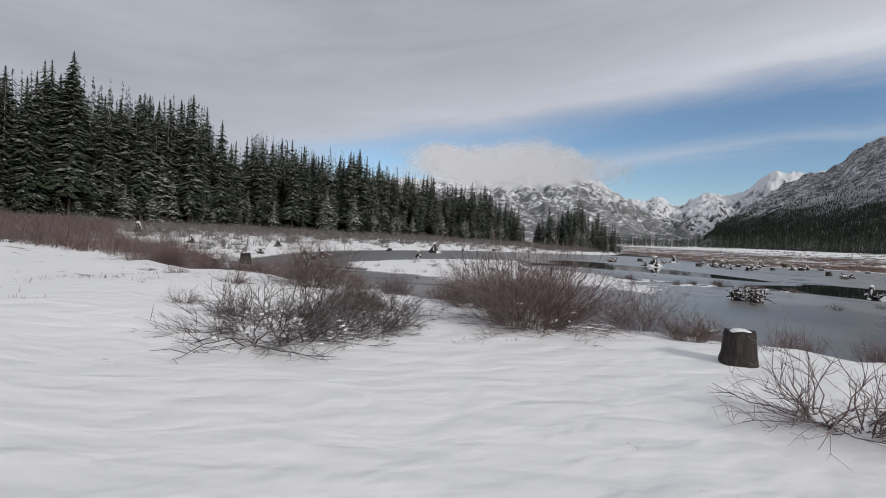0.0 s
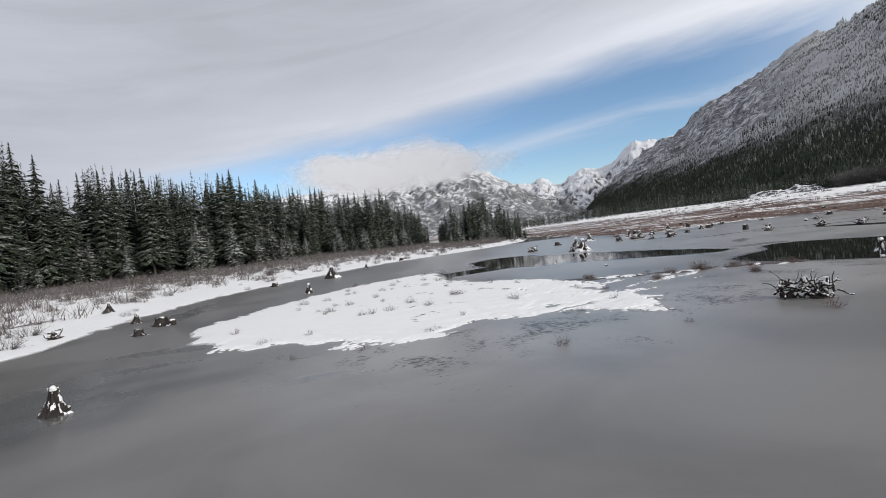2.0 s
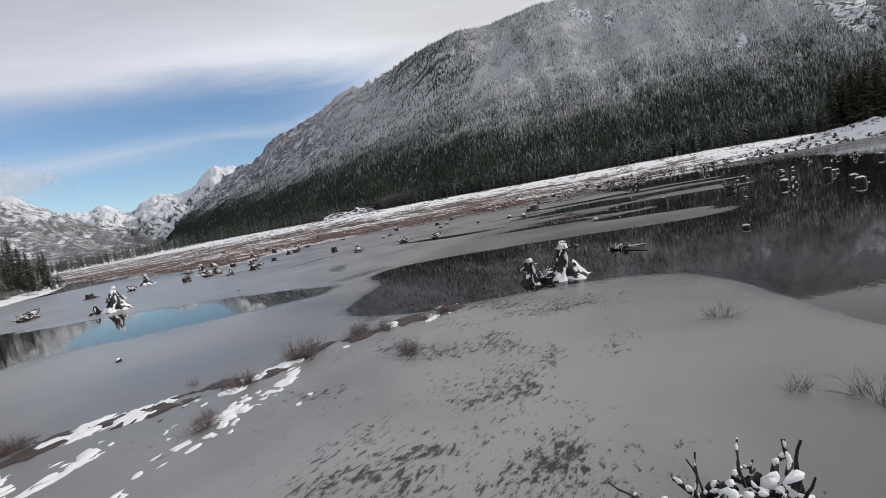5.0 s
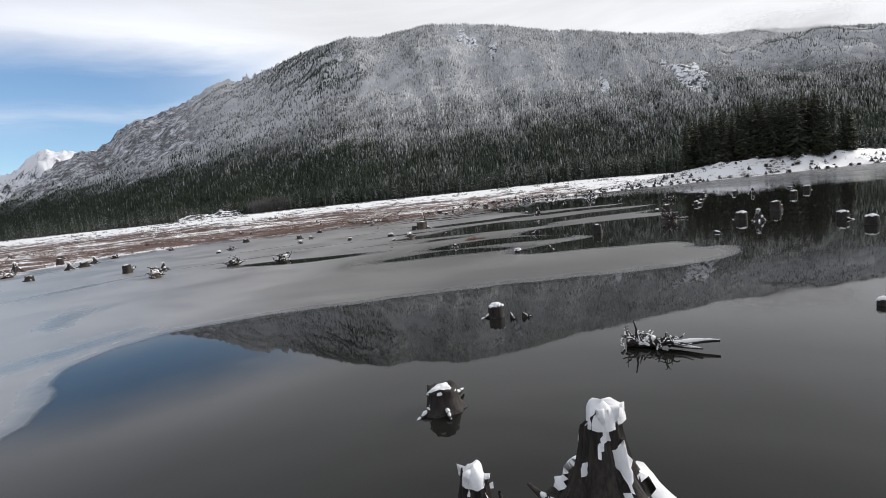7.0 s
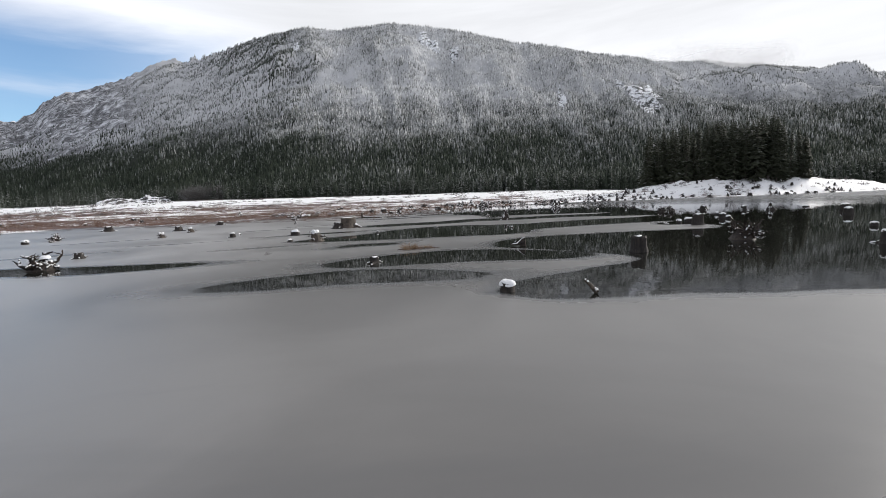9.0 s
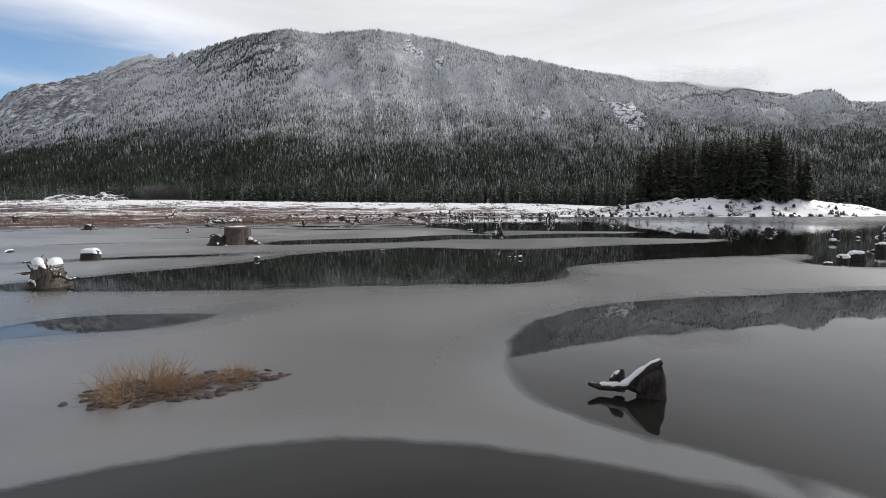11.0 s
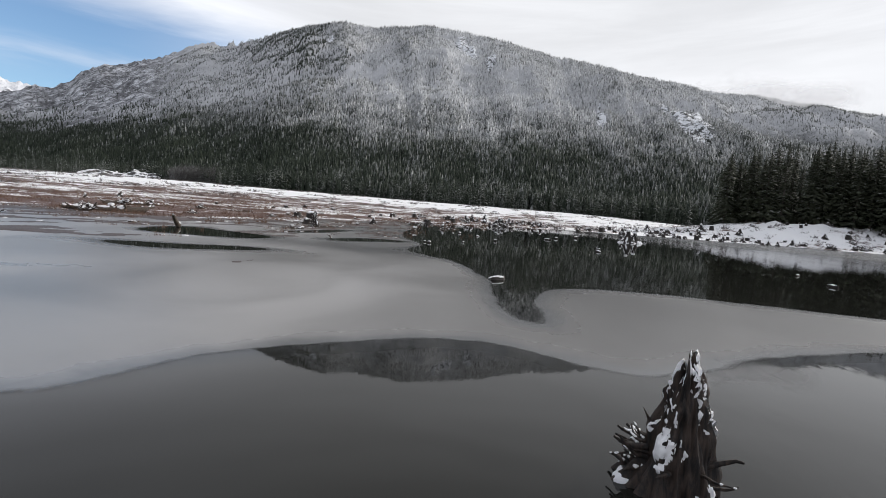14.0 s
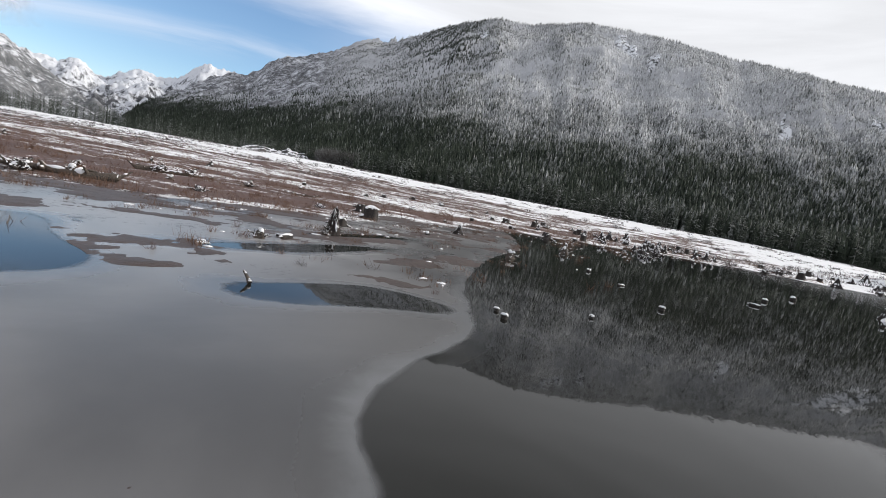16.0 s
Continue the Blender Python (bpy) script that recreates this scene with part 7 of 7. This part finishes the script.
def broken_snow():
    """The fringe of the bar, where its snow has broken into plates and streaks on the wet ice."""
    x, y = np.meshgrid(np.arange(-11, 30, 0.13), np.arange(34.5, 62, 0.13), indexing="ij")
    b = signed(BAR_R, x, y)
    solid = b - 2.2 * smooth01(x, -9, -4) * smooth01(y, 60, 50) - 7 * smooth01(x, 10, 15) * smooth01(y, 57, 52)
    along, across = x * 0.94 + y * 0.34, y * 0.94 - x * 0.34
    t = np.clip((x - 16) / 10, 0, 1)
    off = np.hypot(x - 16 - 10 * t, y - 47.5)
    dens = np.maximum(1.15 * smooth01(solid, -2.9, 1.2), 0.78 * smooth01(signed(BROKEN, x, y), -1.4, 1.6))
    dens = np.maximum(dens, np.exp(-(off / (5.5 - 2.5 * t)) ** 2) * (0.52 - 0.16 * t)) * smooth01(x, -10, -7)
    d = dens - 0.5 + 0.9 * value_noise(along / 2.2, across, 1.5, 6, 3)
    gap = plates(x + 0.3 * value_noise(x, y, 0.8, 3, 11), (y + 0.3 * value_noise(x, y, 0.8, 3, 15)) * 1.35, 0.62, 21)
    d = np.minimum(d, 0.9 * gap - 0.10 + 1.8 * np.maximum(dens - 0.66, 0) + 0.5 * value_noise(x + 40, y, 1.7, 3, 41))
    d = np.minimum(d, 0.4 * (ice_field(x, y) - 0.2))
    co, faces, d = cut_field(x, y, d)
    used, back = np.unique(faces, return_inverse=True)
    co, d = co[used], d[used]
    z = 0.008 + 0.05 * smooth01(d, 0, 0.10) + 0.05 * smooth01(d, 0.08, 0.4) + 0.02 * value_noise(co[:, 0], co[:, 1], 0.7, 3, 31) * smooth01(d, 0, 0.1)
    me = soup("broken_snow", np.concatenate([co, z[:, None]], 1), back.reshape(-1, 3), M_SNOW, True)
    tagged(new("broken_snow", me), "snow broken into plates and streaks on the wet ice", "snow patch", "", "stuff")


def scatter_shoal():
    """Half-drowned sedge and snow on the shoal before the flats."""
    rng = np.random.default_rng(53)
    x, y = rng.uniform(125, 235, 60000), rng.uniform(58, 135, 60000)
    c = signed(FLATS_R, x, y)
    ok = (c < 3) & (c > -26) & (y > 60 + 0.12 * (x - 140)) & (rng.uniform(0, 1, len(x)) < 1.4 * np.exp(np.minimum(c, 0) / 9) * np.clip(-0.35 + wobble(x, y, 6) + 0.5 * wobble(x, y, 2.2), 0, 1.3))
    x, y = x[ok], y[ok]
    keep = rng.permutation(len(x))
    x, y = x[keep], y[keep]
    n = min(len(x), 4200)
    size = np.abs(rng.normal(0, 0.13, n)) + 0.04
    gx, gy = np.meshgrid(np.arange(118, 232, 0.27), np.arange(58, 136, 0.27), indexing="ij")
    c = signed(FLATS_R, gx, gy) + 3.0 * wobble(gx, gy, 22)
    u, v = gx * 0.82 - gy * 0.57, gx * 0.57 + gy * 0.82
    d = 0.70 * np.exp(np.minimum(c + 6, 0) / 26) * smooth01(c, -31, -19) * smooth01(gy - 0.12 * (gx - 140), 58, 66) - 0.62 + 1.35 * value_noise(u / 1.7, v, 2.2, 6, 61)
    d = np.where(c > 5, -1, np.minimum(d, 0.25 * ice_field(gx, gy)))
    co, faces, d = cut_field(gx, gy, d)
    used, back = np.unique(faces, return_inverse=True)
    co, d = co[used], d[used]
    z = 0.006 + 0.05 * smooth01(d, 0, 0.3) * (1 + 1.2 * value_noise(co[:, 0], co[:, 1], 0.6, 3, 67))
    me = soup("sedge_mats", np.concatenate([co, z[:, None]], 1), back.reshape(-1, 3), M_MAT, True)
    tagged(new("sedge_mats", me), "ragged mats of drowned brown sedge in the ice", "sedge", "", "stuff")
    m = 150
    q, a = np.sqrt(rng.uniform(0, 1, m)), rng.uniform(0, 6.28, m)
    u, v = 1.35 * q * np.cos(a), 0.55 * q * np.sin(a)
    wet = np.stack([81.35 + 0.5 * u + 0.86 * v, 54.85 - 0.86 * u + 0.5 * v, rng.uniform(0.05, 0.2, m) * (1.1 - 0.6 * q), rng.uniform(0.03, 0.11, m) * (1.1 - 0.6 * q), rng.normal(-1.0, 0.5, m)], -1)
    flecks("tuft_mat", wet, M_MAT, "dark wet mat of sedge round the tuft", "sedge", 0.015, 15)
    k = rng.uniform(0, 1, n) < 0.45
    spots = np.stack([x[:n][k], y[:n][k], np.full(k.sum(), 0.02), rng.uniform(0.2, 0.65, k.sum()), rng.uniform(0.3, 1.1, k.sum())], -1)
    brush_stuff("shoal_sedge", spots, 18, M_RED, "thin red-brown sedge standing in the ice", 6, 1.3)
    k = rng.uniform(0, 1, n) < 0.16
    flecks("shoal_snow", np.stack([x[:n][k] + 0.5, y[:n][k], size[k] * 0.9, size[k] * 0.4, rng.normal(-0.5, 0.4, k.sum())], -1), M_SNOW, "small snow patches among the sedge", "snow patch", 0.04, 7)


def mat_material():
    m, n = material("drowned_sedge")
    p = place(n)
    close(n, n.noise(p, 7, 4), 0.8, 0.03, Base_Color=n.mix(n.noise(p, 1.1, 5), (0.014, 0.011, 0.010, 1), (0.085, 0.048, 0.034, 1)), Roughness=0.5)
    return m


M_MAT = mat_material()
broken_snow()
shoal_debris()
scatter_shoal()


# ---- snowy outcrop beside the road and the cloud bank ----


def outcrop():
    u, v = np.meshgrid(np.linspace(-1, 1, 90), np.linspace(0, 1, 30), indexing="ij")
    x0, y0, ang = 452.0, 430.0, radians(-43)
    h = 13.0 * np.clip(1 - np.abs(u) ** 6, 0, 1) * (0.82 + 0.10 * np.sin(6 * u) + 0.06 * np.sin(13 * u + 1))
    k = v * 4 + 0.35 * wobble(46 * u, 34 * v, 19) + 0.25 * wobble(46 * u, 34 * v, 7)
    step = (np.floor(k) + smooth01(k - np.floor(k), 0.0, 0.45)) / 4.5
    along, deep = 46 * u, 34 * v
    x, y = x0 + along * math.cos(ang) + deep * 0.7, y0 + along * math.sin(ang) + deep * 0.7
    z = 6.0 + h * np.clip(step, 0, 1.1) + 0.5 * wobble(x, y, 9)
    tagged(sheet("rock_outcrop", x, y, z, ledge_material()), "low ledges of rock under snow beside the forest", "rock outcrop", "rocks by the road")


outcrop()


M_ALDER = twig_material("alder_branches", (0.035, 0.033, 0.031, 1), (0.10, 0.095, 0.09, 1), 0.3)


def alder_grove():
    """Bare deciduous trees crowding at the foot of the slope."""
    rng = random.Random(71)
    tree = shrub("alder_tree", 31, 54, 1.45, 0.85, 0.013, 6, M_ALDER, "bare grey deciduous tree below the forest", "tree", foot=0.25, rise=0.8)
    for i in range(34):
        az, d = radians(rng.uniform(46.8, 51.4)), rng.uniform(498, 540)
        x, y, k = 93.5 + d * math.sin(az), 52 + d * math.cos(az), rng.uniform(9, 15)
        if i:
            again(tree, x, y, rng.uniform(0, 360), k)
        else:
            set_at(tree, x, y, 0, k)


alder_grove()


def mist_bank(name, az0, az1, el0, el1, dist, eye, label, seed, layers=3, dense=1.0):
    """Layers of curved mist sheets, ragged at the edge."""
    bank = tagged(new(name), label, "cloud", "cloud banks")
    for k in range(layers):
        d = dist - 60 * k
        u, v = np.meshgrid(np.linspace(0, 1, 60), np.linspace(0, 1, 24), indexing="ij")
        az = az0 + (az1 - az0) * u + 0.4 * k
        el = el0 + (el1 - el0) * v
        x, y = eye[0] + d * np.sin(np.radians(az)), eye[1] + d * np.cos(np.radians(az))
        z = eye[2] + d * np.tan(np.radians(el))
        tall = 0.55 + 0.2 * np.sin(4.1 * u + seed + 0.6 * k) + 0.12 * np.sin(9.7 * u + 2.3 * seed)
        out = np.sqrt((np.abs(2 * u - 1)) ** 2.4 + (np.abs(v - 0.36) / np.where(v > 0.36, 0.62 * tall + 0.12, 0.36)) ** 2)
        ob = sheet("mist_layer", x, y, z, M_MIST, False, {"soft": dense * np.clip(1.7 * (1 - out), -1, 1)})
        ob.visible_shadow = False
        ob.parent = bank


mist_bank("cloud_bank", -9.0, 20.5, 5.8, 13.4, 2900, EYE_A, "grey-white cloud bank hanging on the summit", 0.5)
mist_bank("cloud_wisp", 100.0, 119.0, 11.4, 16.6, 1280, EYE_B, "thin cloud wisp over the ridge", 2.1, 2, 0.42)
